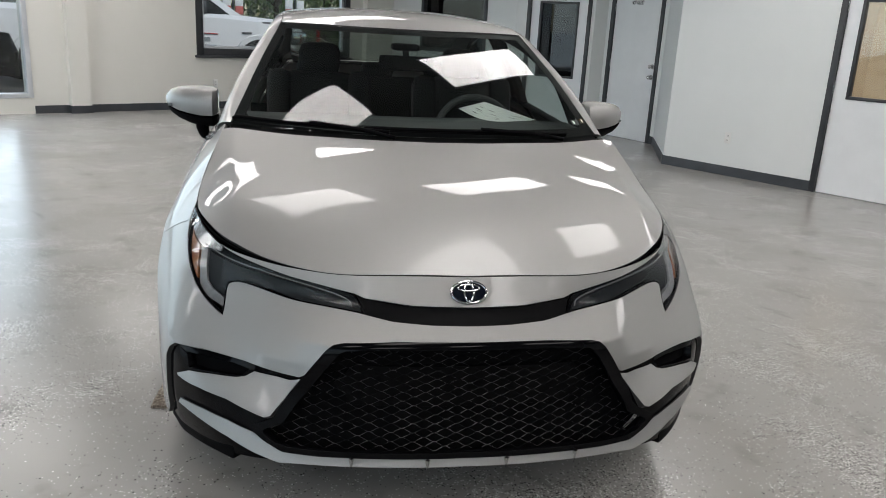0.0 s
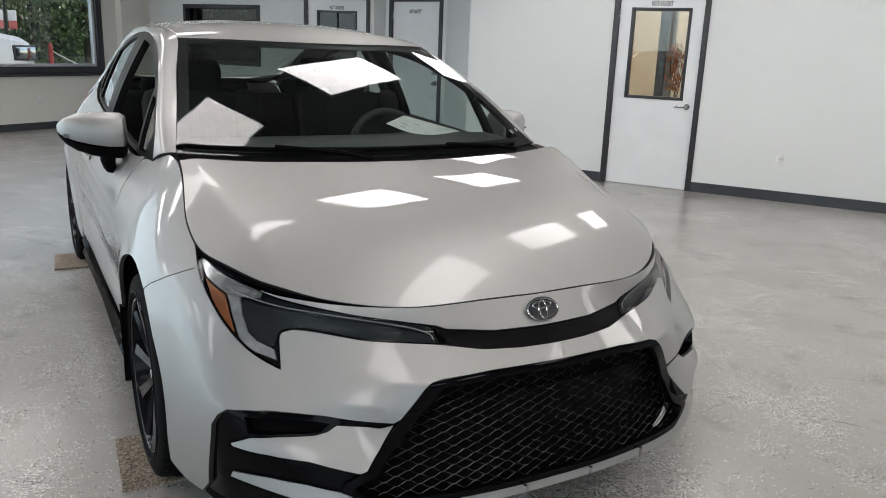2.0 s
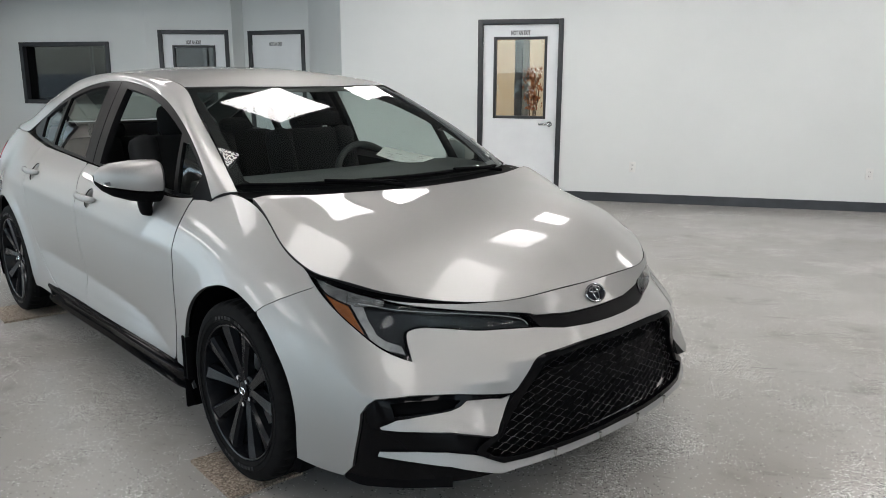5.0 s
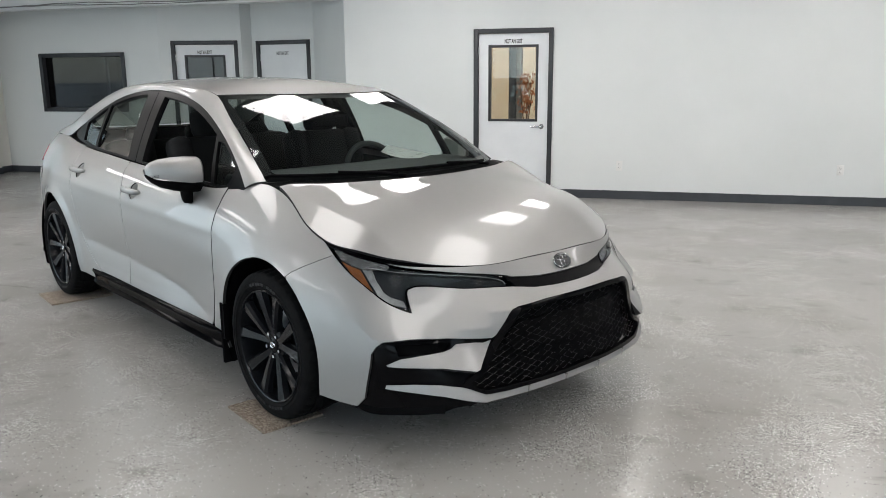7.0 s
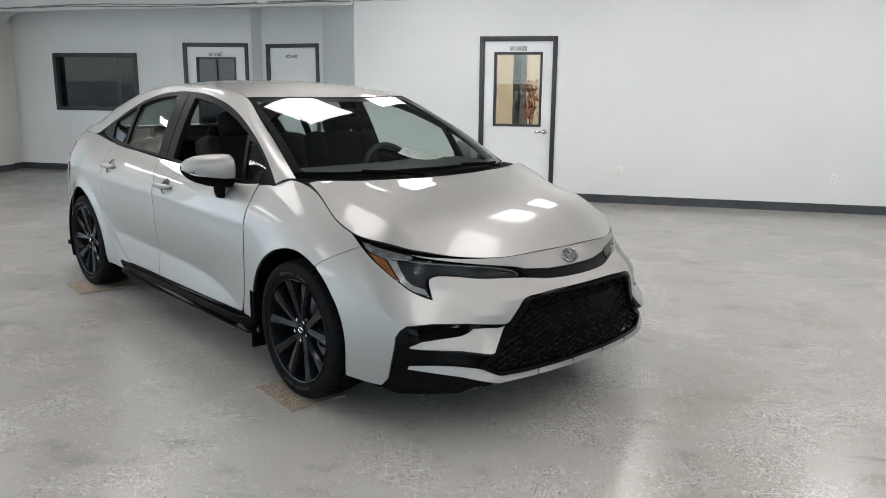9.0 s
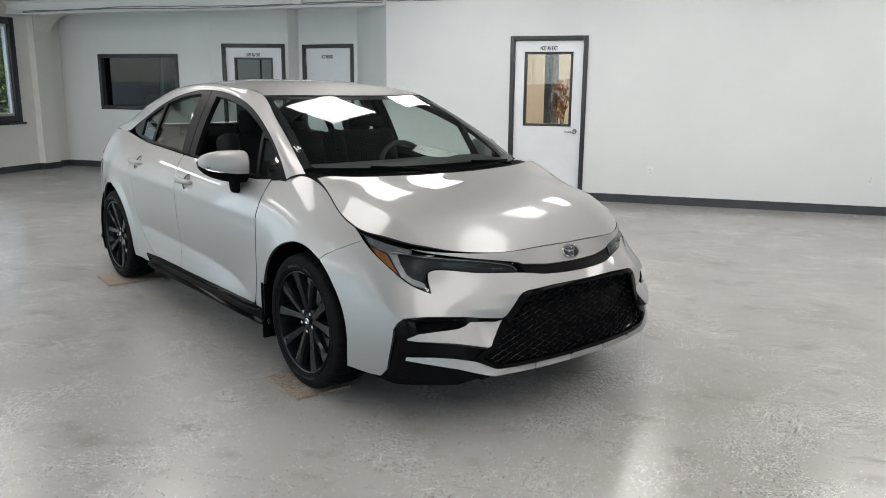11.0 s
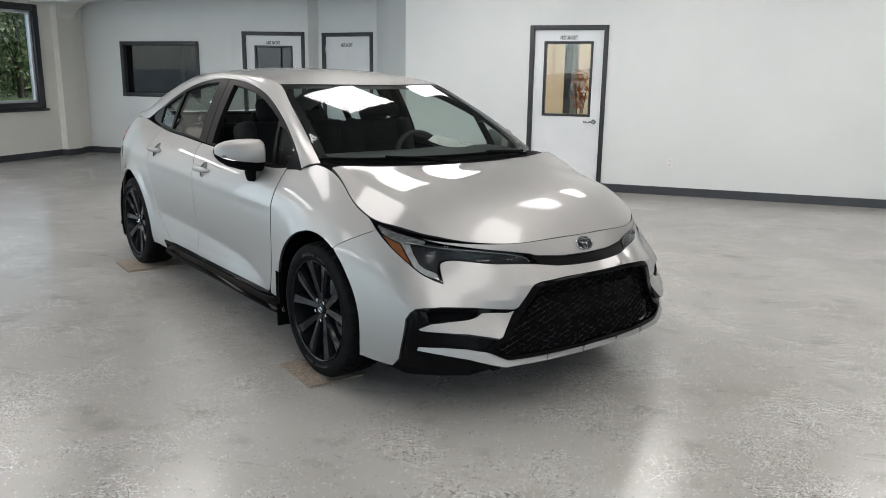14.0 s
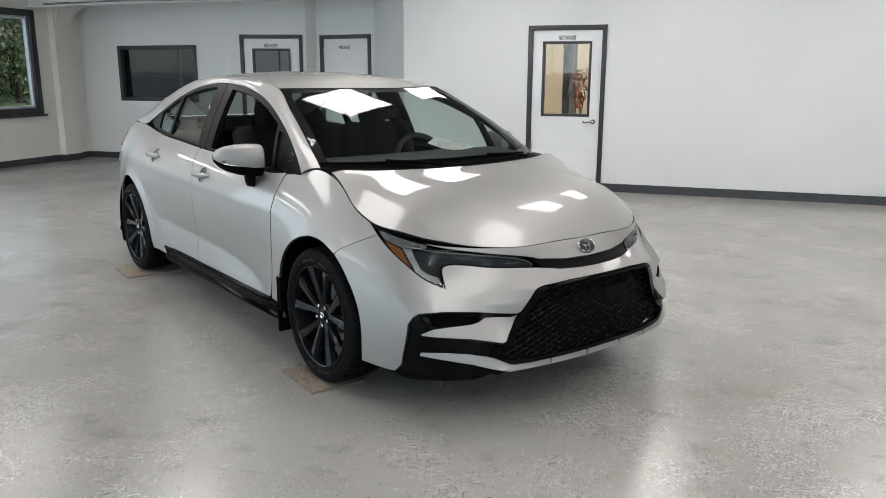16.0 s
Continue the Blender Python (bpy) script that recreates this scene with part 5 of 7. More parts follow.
def wheel(side, x, y, z):
    """A wheel whose outer face looks along +x before it is turned to its side."""
    w = new("wheel")
    w.parent = car
    w.empty_display_size = 0.1
    w.matrix_basis = Matrix.Translation((x, y, z)) @ (Matrix.Rotation(math.pi, 4, "Z") if side < 0 else Matrix())
    tagged(w, "dark alloy wheel with a low-profile tyre")
    half = [(0.098, 0.238), (0.108, 0.249), (0.112, 0.266), (0.111, 0.283), (0.106, 0.298), (0.1, 0.3075), (0.09, 0.3135), (0.078, 0.316), (0.0765, 0.3165), (0.0525, 0.3178), (0.052, 0.311), (0.044, 0.311), (0.0435, 0.318), (0.0185, 0.3185), (0.018, 0.311), (0.01, 0.311), (0.0095, 0.3185)]
    part("tyre", lathe([*half, *((-a, r) for a, r in reversed(half))], 180, tread), rubber, w, "black low-profile tyre", smooth=35)
    for r in (0.2545, 0.272):
        part("sidewall_ring", lathe([(0.1105, r - 0.0015), (0.1135, r), (0.1105, r + 0.0015)], 72), rubber, w)
    # raised sidewall marks, as plain bars
    for first in (-22, 158):
        for k in (0, 1, 2, 3, 4, 6, 7, 8):
            bm = bmesh.new()
            box(bm, -0.002, 0.002, -0.0085, 0.0085, -0.0055, 0.0055, 0.0, Matrix.Rotation(radians(-(first + 5.2 * k)), 4, "X") @ Matrix.Translation((0.1115, 0, 0.2635)))
            part("sidewall_bar", bm, rubber_worn, w)
    part("rim", lathe([(0.1, 0.2395), (0.104, 0.2405), (0.1065, 0.2375), (0.104, 0.2325), (0.094, 0.2295), (0.06, 0.224), (0.0, 0.21), (-0.09, 0.22), (-0.1, 0.238)], 96), alloy, w, "dark grey rim", smooth=35)
    for i in range(5):
        for s in (-1, 1):
            bm = bmesh.new()
            rows = []
            for r, off, wide, face, back in ((0.035, 8, 0.016, 0.076, 0.03), (0.07, 12, 0.016, 0.082, 0.045), (0.12, 14.6, 0.0185, 0.089, 0.058), (0.17, 16.2, 0.0225, 0.095, 0.066), (0.21, 17.0, 0.0275, 0.1, 0.07), (0.234, 17.3, 0.031, 0.102, 0.07)):
                a = radians(72 * i + s * off)
                rad, tan = Vector((0, math.sin(a), math.cos(a))), Vector((0, math.cos(a), -math.sin(a))) * s
                # the face is folded along its outer side
                c = rad * r
                rows.append([bm.verts.new(c + tan * k * wide + Vector((h, 0, 0))) for k, h in ((-1.0, face - 0.02), (-0.86, face - 0.006), (0.5, face), (1.0, face - 0.009), (1.15, back), (-1.15, back))])
            for u, v in zip(rows, rows[1:]):
                for k in range(6):
                    bm.faces.new((u[k], u[(k + 1) % 6], v[(k + 1) % 6], v[k]))
            bm.faces.new(rows[-1])
            part("spoke", bm, alloy, w, smooth=25)
    hub = lathe([(0.03, 0.07), (0.066, 0.068), (0.073, 0.06), (0.074, 0.036), (0.069, 0.034), (0.068, 0.0005)], 40)
    part("hub", hub, alloy, w)
    part("hub_cap", lathe([(0.066, 0.033), (0.077, 0.031), (0.08, 0.026), (0.081, 0.0005)], 32), gloss_black, w, "black centre cap")
    bm = bmesh.new()
    ellipse_tube(bm, 0.017, 0.012, 0, 0.0016, Matrix.Translation((0.082, 0, 0)) @ Matrix.Rotation(radians(90), 4, "Z"), 24)
    ellipse_tube(bm, 0.005, 0.011, 0, 0.0014, Matrix.Translation((0.082, 0, 0)) @ Matrix.Rotation(radians(90), 4, "Z"), 16)
    part("cap_oval", bm, lug_chrome, w)
    for i in range(5):
        a = radians(72 * i + 36)
        bm = bmesh.new()
        cyl(bm, (0.06, 0.05 * math.sin(a), 0.05 * math.cos(a)), (0.083, 0.05 * math.sin(a), 0.05 * math.cos(a)), 0.0095, 0.008, 6)
        part("lug_nut", bm, lug_chrome, w, "chrome lug nut", smooth=30)
    part("brake_disc", lathe([(0.0, 0.06), (0.012, 0.06), (0.012, 0.136), (-0.012, 0.136), (-0.012, 0.06)], 64), steel, w, "steel brake disc", smooth=30)
    bm = boxed((-0.03, 0.035, 0.07, 0.15, -0.07, 0.07), bevel=0.012)
    part("brake_caliper", bm, matt_black, w)
    return w


for side in (-1, 1):
    for y in (0.0, 2.7):
        wheel(side, side * 0.768, y, 0.331)
        bm = bmesh.new()
        rows = []
        for i in range(41):
            a = radians(-25 + 230 * i / 40)
            rows.append([bm.verts.new((side * x, y + r * math.cos(a), 0.33 + r * math.sin(a))) for x, r in ((0.868, 0.376), (0.85, 0.392), (0.5, 0.392), (0.5, 0.1))])
        for u, v in zip(rows, rows[1:]):
            for k in range(3):
                bm.faces.new((u[k], v[k], v[k + 1], u[k + 1]))
        part("wheel_liner", bm, matt_black, car, "black wheel arch liner")
    for y, z1 in ((0.373, 0.44), (3.07, 0.46)):
        bm = bmesh.new()
        box(bm, side * 0.76, side * (0.884 if y < 1 else 0.85), y - 0.006, y + 0.006, 0.165, z1, 0.004)
        box(bm, side * (0.87 if y < 1 else 0.838), side * (0.886 if y < 1 else 0.852), y - 0.03, y + 0.004, 0.28, z1, 0.004)
        part("mud_flap", bm, matt_black, car, "black mud flap")
    # sill skirt
    bm = bmesh.new()
    rows = []
    for y, grow in ((0.39, 0.0), (0.46, 0.012), (0.6, 0.014), (1.2, 0.008), (1.8, 0.012), (2.02, 0.012), (2.1, 0.0)):
        rows.append([bm.verts.new((side * (x + g * grow), y, z)) for x, z, g in ((0.83, 0.302, 0), (0.856, 0.299, 0.2), (0.867, 0.293, 0.7), (0.869, 0.285, 1.0), (0.859, 0.262, 1.0), (0.856, 0.238, 1.0), (0.862, 0.23, 1.2), (0.866, 0.224, 1.3), (0.862, 0.214, 1.2), (0.84, 0.203, 0.6), (0.78, 0.188, 0))])
    for u, v in zip(rows, rows[1:]):
        for k in range(10):
            bm.faces.new((u[k], v[k], v[k + 1], u[k + 1]))
    bm.faces.new(rows[0])
    bm.faces.new(rows[-1])
    part("side_skirt", bm, skirt_black, car, "gloss black sill skirt", smooth=35)
under = boxed((-0.76, 0.76, -0.46, 3.5, 0.17, 0.2), (-0.55, 0.55, -0.74, -0.46, 0.18, 0.2))
part("underbody", under, matt_black, car, "dark underbody")
part("engine_bay", boxed((-0.48, 0.48, -0.8, 0.2, 0.2, 0.5)), matt_black, car)

# ---- mirrors, handles, wipers ----
def door_mirror(side, door):
    m = new("door_mirror")
    m.parent = car
    tagged(m, "silver door mirror with a black base")
    stations = [(0.798, 0.69, 0.056, 1.004, 0.058), (0.813, 0.69, 0.076, 1.003, 0.068), (0.86, 0.7, 0.084, 1.004, 0.069), (0.912, 0.718, 0.08, 1.007, 0.063), (0.96, 0.74, 0.066, 1.01, 0.052), (0.992, 0.757, 0.048, 1.012, 0.037), (1.01, 0.77, 0.028, 1.013, 0.02), (1.018, 0.776, 0.008, 1.013, 0.006)]
    for name, lo, hi, mat, label in (("cap", -24, 204, paint, "silver cap"), ("shell", 204, 336, matt_black, "black lower shell")):
        bm = bmesh.new()
        rows = []
        for x, y, ry, z, rz in stations:
            drop = 1.0 if name == "cap" else 1.25
            row = []
            for k in range(19):
                a = radians(lo + (hi - lo) * k / 18)
                cx, sz = math.cos(a), math.sin(a)
                e = 0.75
                row.append(bm.verts.new((side * x, y + ry * math.copysign(abs(cx) ** e, cx), z - 0.012 + (rz + 0.012 if sz > 0 else rz * drop) * math.copysign(abs(sz) ** e, sz))))
            rows.append(row)
        for u, v in zip(rows, rows[1:]):
            for k in range(18):
                bm.faces.new((u[k], u[k + 1], v[k + 1], v[k]))
        bm.faces.new(rows[0])
        part(name, bm, mat, m, label, smooth=45)
    bm = bmesh.new()
    rows = []
    for x, y, z, rx, ry in ((0.845, 0.68, 0.985, 0.036, 0.045), (0.855, 0.682, 0.945, 0.032, 0.042), (0.862, 0.69, 0.9, 0.026, 0.04), (0.856, 0.7, 0.87, 0.022, 0.038), (0.848, 0.705, 0.855, 0.02, 0.036)):
        rows.append([bm.verts.new((side * (x + rx * math.cos(a)), y + ry * math.sin(a), z)) for a in (k * math.tau / 16 for k in range(16))])
    for u, v in zip(rows, rows[1:]):
        for k in range(16):
            bm.faces.new((u[k], u[(k + 1) % 16], v[(k + 1) % 16], v[k]))
    bm.faces.new(rows[-1])
    part("stalk", bm, matt_black, m, "black mirror stalk", smooth=45)
    part("signal", boxed((side * 0.935, side * 0.998, 0.7, 0.735, 0.985, 0.993), bevel=0.003), lamp_grey, m, "clear turn signal strip")
    return m


door_mirror(-1, None), door_mirror(1, None)


def handle(side, y, z, door):
    q = on_body([(0.86, y, z)])
    p, n = body.point(q[:, 0], q[:, 1])[0], body.normal(q[:, 0], q[:, 1])[0]
    bm = bmesh.new()
    rows = []
    for d, out, rz, rx in ((-0.108, 0.006, 0.006, 0.006), (-0.1, 0.014, 0.012, 0.01), (-0.07, 0.026, 0.016, 0.011), (0.0, 0.032, 0.017, 0.011), (0.07, 0.028, 0.017, 0.011), (0.1, 0.016, 0.013, 0.01), (0.108, 0.006, 0.006, 0.006)):
        c = Vector((p[0] + out, y + d, p[2] + 0.02 * d))
        rows.append([bm.verts.new((side * (c.x + rx * math.cos(a)), c.y, c.z + rz * math.sin(a))) for a in (k * math.tau / 12 for k in range(12))])
    for u, v in zip(rows, rows[1:]):
        for k in range(12):
            bm.faces.new((u[k], u[(k + 1) % 12], v[(k + 1) % 12], v[k]))
    bm.faces.new(rows[0])
    bm.faces.new(rows[-1])
    part("handle", bm, paint, door, "silver pull handle", smooth=60)
    # the hollow behind the grip, a bowl sunk into the door
    line = np.array(cup_line(y, z))
    centre = line.mean(0)
    bm = bmesh.new()
    old = None
    for f, deep in ((1.16, 0.006), (1.0, 0.008), (0.88, 0.016), (0.66, 0.026), (0.36, 0.031), (0.06, 0.032)):
        uv = centre + (line - centre) * f
        c = body.point(uv[:, 0], uv[:, 1]) - deep * body.normal(uv[:, 0], uv[:, 1])
        row = [bm.verts.new((side * a, b, d)) for a, b, d in c]
        if old:
            for k in range(len(row)):
                bm.faces.new((old[k], old[(k + 1) % len(row)], row[(k + 1) % len(row)], row[k]))
        old = row
    bm.faces.new(old)
    part("handle_cup", bm, paint, door, "finger hollow behind the handle", smooth=60)


for k, side in enumerate((-1, 1)):
    handle(side, 1.375, 0.852, front_door_pair[k])
    handle(side, 2.245, 0.905, rear_door_pair[k])


def on_screen(s, v, up):
    """A place over the windscreen; s may run to either side."""
    p, n = screen.point(np.array([abs(s)]), np.array([v]))[0], screen.normal(np.array([abs(s)]), np.array([v]))[0]
    p = p + up * n
    return (math.copysign(p[0], s), p[1], p[2])


def wiper(pivot, blade):
    w = new("wiper")
    w.parent = car
    tagged(w, "black windscreen wiper")
    pts = [on_screen(blade[0][0] + (blade[1][0] - blade[0][0]) * f, blade[0][1] + (blade[1][1] - blade[0][1]) * f + 0.008 * math.sin(math.pi * f), 0.01) for f in np.linspace(0, 1, 14)]
    tube("blade", pts, 0.0065, matt_black, w)
    tube("rubber", [Vector(p) + Vector((0, 0.003, -0.008)) for p in pts], 0.003, rubber, w)
    m = pts[7]
    tube("arm", [pivot, Vector(pivot) * 0.6 + Vector(m) * 0.4 + Vector((0, -0.01, 0.012)), Vector(m) + Vector((0, -0.003, 0.009))], 0.0075, matt_black, w)


wiper((-0.12, -0.01, 0.978), ((-0.67, 0.03), (-0.12, 0.004)))
wiper((0.52, 0.085, 0.98), ((-0.2, 0.022), (0.5, 0.006)))
bm = bmesh.new()
rows = []
for f in np.linspace(-1, 1, 33):
    x = abs(f) * 0.7
    hy = float(np.interp(x, [0, 0.2, 0.45, 0.705], [-0.05, -0.035, 0.015, 0.09]))
    wy = float(np.interp(x, [p[0] for p in WS_BASE], [p[1] for p in WS_BASE])) + 0.02
    rows.append([bm.verts.new((f * 0.7, y, z)) for y, z in ((hy - 0.02, 0.962), (hy + 0.012, 0.968), ((hy + wy) / 2, 0.964), (wy, 0.975))])
for u, v in zip(rows, rows[1:]):
    for k in range(3):
        bm.faces.new((u[k], v[k], v[k + 1], u[k + 1]))
part("cowl", bm, matt_black, car, "black plastic cowl below the windscreen")
bm = bmesh.new()
rows = []
for y, w, h in ((2.33, 0.008, 0.004), (2.38, 0.028, 0.022), (2.43, 0.034, 0.045), (2.47, 0.03, 0.062), (2.5, 0.02, 0.066), (2.505, 0.008, 0.06)):
    z = 1.372 - (y - 2.33) * 0.2
    rows.append([bm.verts.new(v) for v in ((-w, y, z), (-w * 0.35, y, z + h * 0.8), (0, y, z + h), (w * 0.35, y, z + h * 0.8), (w, y, z))])
for u, v in zip(rows, rows[1:]):
    for k in range(4):
        bm.faces.new((u[k], u[k + 1], v[k + 1], v[k]))
bm.faces.new(rows[-1])
part("antenna_fin", bm, paint, car, "small silver roof antenna fin")

# ---- cabin ----
sheet("headlining", roof_surf, [(p[0] * 0.97, p[1]) for p in roof_outline], headliner, car, step=0.06, gap=0.004, depth=0, lift=-0.03, join=True)
both("inner_pillar", rail, [(0.02, 0), *((s, 0) for s in np.linspace(0.06, rs - 0.3, 24)), (rs - 0.3, rv), *((s, rv) for s in np.linspace(rs - 0.35, 0.02, 24))], dash_plastic, car, step=0.03, gap=0.002, depth=0, lift=-0.014)
both("door_card", body, join_lines(front_seam, bottom_f[::-1], rear_seam[::-1], belt(2.42, 0.47)), dash_plastic, car, step=0.04, gap=0.01, depth=0, lift=-0.055)
part("cabin_floor", boxed((-0.76, 0.76, 0.1, 2.5, 0.2, 0.3)), cloth, car)
part("bulkhead", boxed((-0.8, 0.8, 2.52, 2.55, 0.3, 0.82), (-0.7, 0.7, 2.52, 2.55, 0.82, 0.96)), cloth, car)
part("rear_shelf", boxed((-0.62, 0.62, 2.6, 3.1, 0.9, 0.98), bevel=0.02), dash_plastic, car)
bm = bmesh.new()
rows = []
for f in np.linspace(-1, 1, 21):
    x = f * 0.7
    y0 = float(np.interp(abs(x), [p[0] for p in WS_BASE], [p[1] for p in WS_BASE])) + 0.03
    hood = 0.008 * math.exp(-((x - 0.36) / 0.16) ** 2)
    rows.append([bm.verts.new((x, y, z)) for y, z in ((y0, 0.957), (0.3, 0.974), (0.48, 0.982 + hood), (0.6, 0.984 + hood), (0.635, 0.955), (0.63, 0.8), (0.7, 0.7), (0.68, 0.45))])
for u, v in zip(rows, rows[1:]):
    for k in range(7):
        bm.faces.new((u[k], v[k], v[k + 1], u[k + 1]))
part("dashboard", bm, dash_plastic, car, "dark grey dashboard", smooth=50)
part("touchscreen", boxed((-0.13, 0.11, 0.6, 0.615, 0.84, 0.97), bevel=0.006), gloss_black, car, "black central display")


def seat(x, y, wide, rear=False):
    s = new("seat")
    s.parent = car
    tagged(s, "black cloth seat")
    part("cushion", boxed((x - wide / 2, x + wide / 2, y - 0.5, y + 0.05, 0.32, 0.56), bevel=0.07), cloth, s)
    bm = bmesh.new()
    for dx, w, d in ((0, wide * 0.72, 0.0), (-wide * 0.4, wide * 0.24, -0.03), (wide * 0.4, wide * 0.24, -0.03)):
        box(bm, x + dx - w / 2, x + dx + w / 2, y - 0.09 + d, y + 0.07 + d, 0.5, 1.12 if not rear else 1.05, 0.045, Matrix.Translation((0, y, 0.5)) @ Matrix.Rotation(radians(-16), 4, "X") @ Matrix.Translation((0, -y, -0.5)))
    part("backrest", bm, cloth, s, smooth=50)
    for hx in ([x] if not rear else [x - 0.4, x, x + 0.4]):
        turn = Matrix.Translation((0, y, 0.5)) @ Matrix.Rotation(radians(-14), 4, "X") @ Matrix.Translation((0, -y, -0.5))
        bm = bmesh.new()
        box(bm, hx - 0.105, hx + 0.105, y - 0.06, y + 0.035, 1.11 if not rear else 1.04, 1.27 if not rear else 1.14, 0.045, turn)
        part("headrest", bm, cloth, s, smooth=50)


seat(-0.37, 1.28, 0.5)
seat(0.37, 1.28, 0.5)
seat(0, 2.2, 1.24, True)
wheel_at = Matrix.Translation((0.345, 0.83, 0.88)) @ Matrix.Rotation(radians(-22), 4, "X")
sw = new("steering_wheel")
sw.parent = car
tagged(sw, "black three-spoke steering wheel")
tube("wheel_rim", [wheel_at @ Vector((0.185 * math.cos(a), 0, 0.185 * math.sin(a))) for a in (k * math.tau / 48 for k in range(48))], 0.016, dash_plastic, sw, cyclic=True)
bm = bmesh.new()
box(bm, -0.07, 0.07, -0.03, 0.02, -0.05, 0.05, 0.02, wheel_at)
for m in ((-0.18, -0.05, -0.012, 0.012), (0.05, 0.18, -0.012, 0.012)):
    box(bm, m[0], m[1], -0.012, 0.008, m[2], m[3], 0.005, wheel_at)
box(bm, -0.015, 0.015, -0.012, 0.008, -0.18, -0.04, 0.005, wheel_at)
part("wheel_hub", bm, dash_plastic, sw)
rv_mirror = boxed((-0.12, 0.12, 0.75, 0.78, 1.165, 1.23), bevel=0.012)
cyl(rv_mirror, (0, 0.77, 1.21), (0, 0.83, 1.27), 0.014)
box(rv_mirror, -0.06, 0.06, 0.77, 0.9, 1.25, 1.28, 0.012)
part("rear_view_mirror", rv_mirror, matt_black, car, "black inside mirror and sensor pod")
# a leaflet lying on the dashboard
PAPER = [Vector((0.212, 0.598, 1.028)), Vector((0.379, 0.455, 0.994)), Vector((0.55, 0.556, 0.994)), Vector((0.351, 0.712, 1.05))]


def on_paper(u, v, up=0.0):
    a = PAPER[0].lerp(PAPER[1], u)
    b = PAPER[3].lerp(PAPER[2], u)
    n = (PAPER[1] - PAPER[0]).cross(PAPER[3] - PAPER[0]).normalized()
    return a.lerp(b, v) + n * up - Vector((0, 0, 0.016 * math.sin(math.pi * u) * (1 - v)))


bm = bmesh.new()
g = [[bm.verts.new(on_paper(i / 8, k / 6)) for k in range(7)] for i in range(9)]
for i in range(8):
    for k in range(6):
        bm.faces.new((g[i][k], g[i + 1][k], g[i + 1][k + 1], g[i][k + 1]))
bmesh.ops.solidify(bm, geom=bm.faces[:], thickness=0.0006)
leaflet = thing("paper", "white printed sheet lying on the dashboard", "paper")
part("sheet", bm, paper_white, leaflet)
rnd = random.Random(4)
for k in range(13):
    u0, v0 = rnd.uniform(0.08, 0.8), rnd.uniform(0.1, 0.88)
    w, h = rnd.uniform(0.04, 0.14), rnd.uniform(0.012, 0.03)
    bm = bmesh.new()
    bm.faces.new([bm.verts.new(on_paper(u, v, 0.0015)) for u, v in ((u0, v0), (u0 + w, v0), (u0 + w, v0 + h), (u0, v0 + h))])
    part("print_bar", bm, letter_black, leaflet)
# stickers inside the windscreen corner
for s, v, w, h, mat in ((0.592, 0.075, 0.034, 0.03, lamp_grey), (0.628, 0.078, 0.026, 0.03, amber), (0.585, 0.08, 0.008, 0.018, paper_white), (0.6, 0.08, 0.006, 0.018, letter_black), (0.622, 0.082, 0.006, 0.014, letter_black), (0.633, 0.084, 0.006, 0.02, paper_white)):
    bm = bmesh.new()
    up = -0.0025 if w > 0.02 else -0.0015
    bm.faces.new([bm.verts.new(on_screen(a, b, up)) for a, b in ((s - w / 2, v), (s + w / 2, v), (s + w / 2, v + h), (s - w / 2, v + h))])
    part("windscreen_sticker", bm, mat, car)

# ---- carpet pieces under the tyres ----
def mat_square(name, label, x0, x1, y0, y1, turn):
    bm = bmesh.new()
    nx, ny = 26, 26
    cx, cy = (x0 + x1) / 2, (y0 + y1) / 2
    r = random.Random(int(100 * abs(cx) + 10 * cy))
    g = [[bm.verts.new((x0 + (x1 - x0) * i / nx - cx, y0 + (y1 - y0) * k / ny - cy, 0.009 + r.uniform(0, 0.0035))) for k in range(ny + 1)] for i in range(nx + 1)]
    for i in range(nx):
        for k in range(ny):
            bm.faces.new((g[i][k], g[i + 1][k], g[i + 1][k + 1], g[i][k + 1]))
    rim = [e for e in bm.edges if e.is_boundary]
    low = bmesh.ops.extrude_edge_only(bm, edges=rim)["geom"]
    for v in low:
        if isinstance(v, bmesh.types.BMVert):
            v.co.z = 0.0
    ob = finish(name, bm, carpet_brown)
    ob.matrix_world = pose(cx, cy, 0, 0, 0, turn)
    return tagged(ob, label, "carpet", "carpet pieces under the tyres")


mat_square("carpet_square", "square of brown speckled carpet under a front tyre", -0.957, -0.68, -0.103, 0.235, -3)
mat_square("carpet_square", "square of brown speckled carpet under a rear tyre", -1.0, -0.62, 2.5, 2.84, -3)
mat_square("carpet_square", "square of brown speckled carpet under a front tyre", 0.58, 0.87, -0.15, 0.19, 2)
mat_square("carpet_square", "square of brown speckled carpet under a rear tyre", 0.58, 0.87, 2.5, 2.84, 2)

# ---- doors, frames and trim of the showroom ----
def baseboard(a, b, gaps=()):
    length = (Vector((*b, 0)) - Vector((*a, 0))).length
    cuts = [0.0]
    for g0, g1 in gaps:
        cuts += [g0, g1]
    cuts.append(length)
    bm = bmesh.new()
    for x0, x1 in zip(cuts[::2], cuts[1::2]):
        box(bm, x0, x1, -0.012, 0.0, 0.0, 0.1)
    ob = finish("baseboard", bm, rubber_base)
    ob.matrix_world = along(a, b)
    return tagged(ob, "dark grey rubber baseboard along the wall foot", "baseboard", kind="structure")


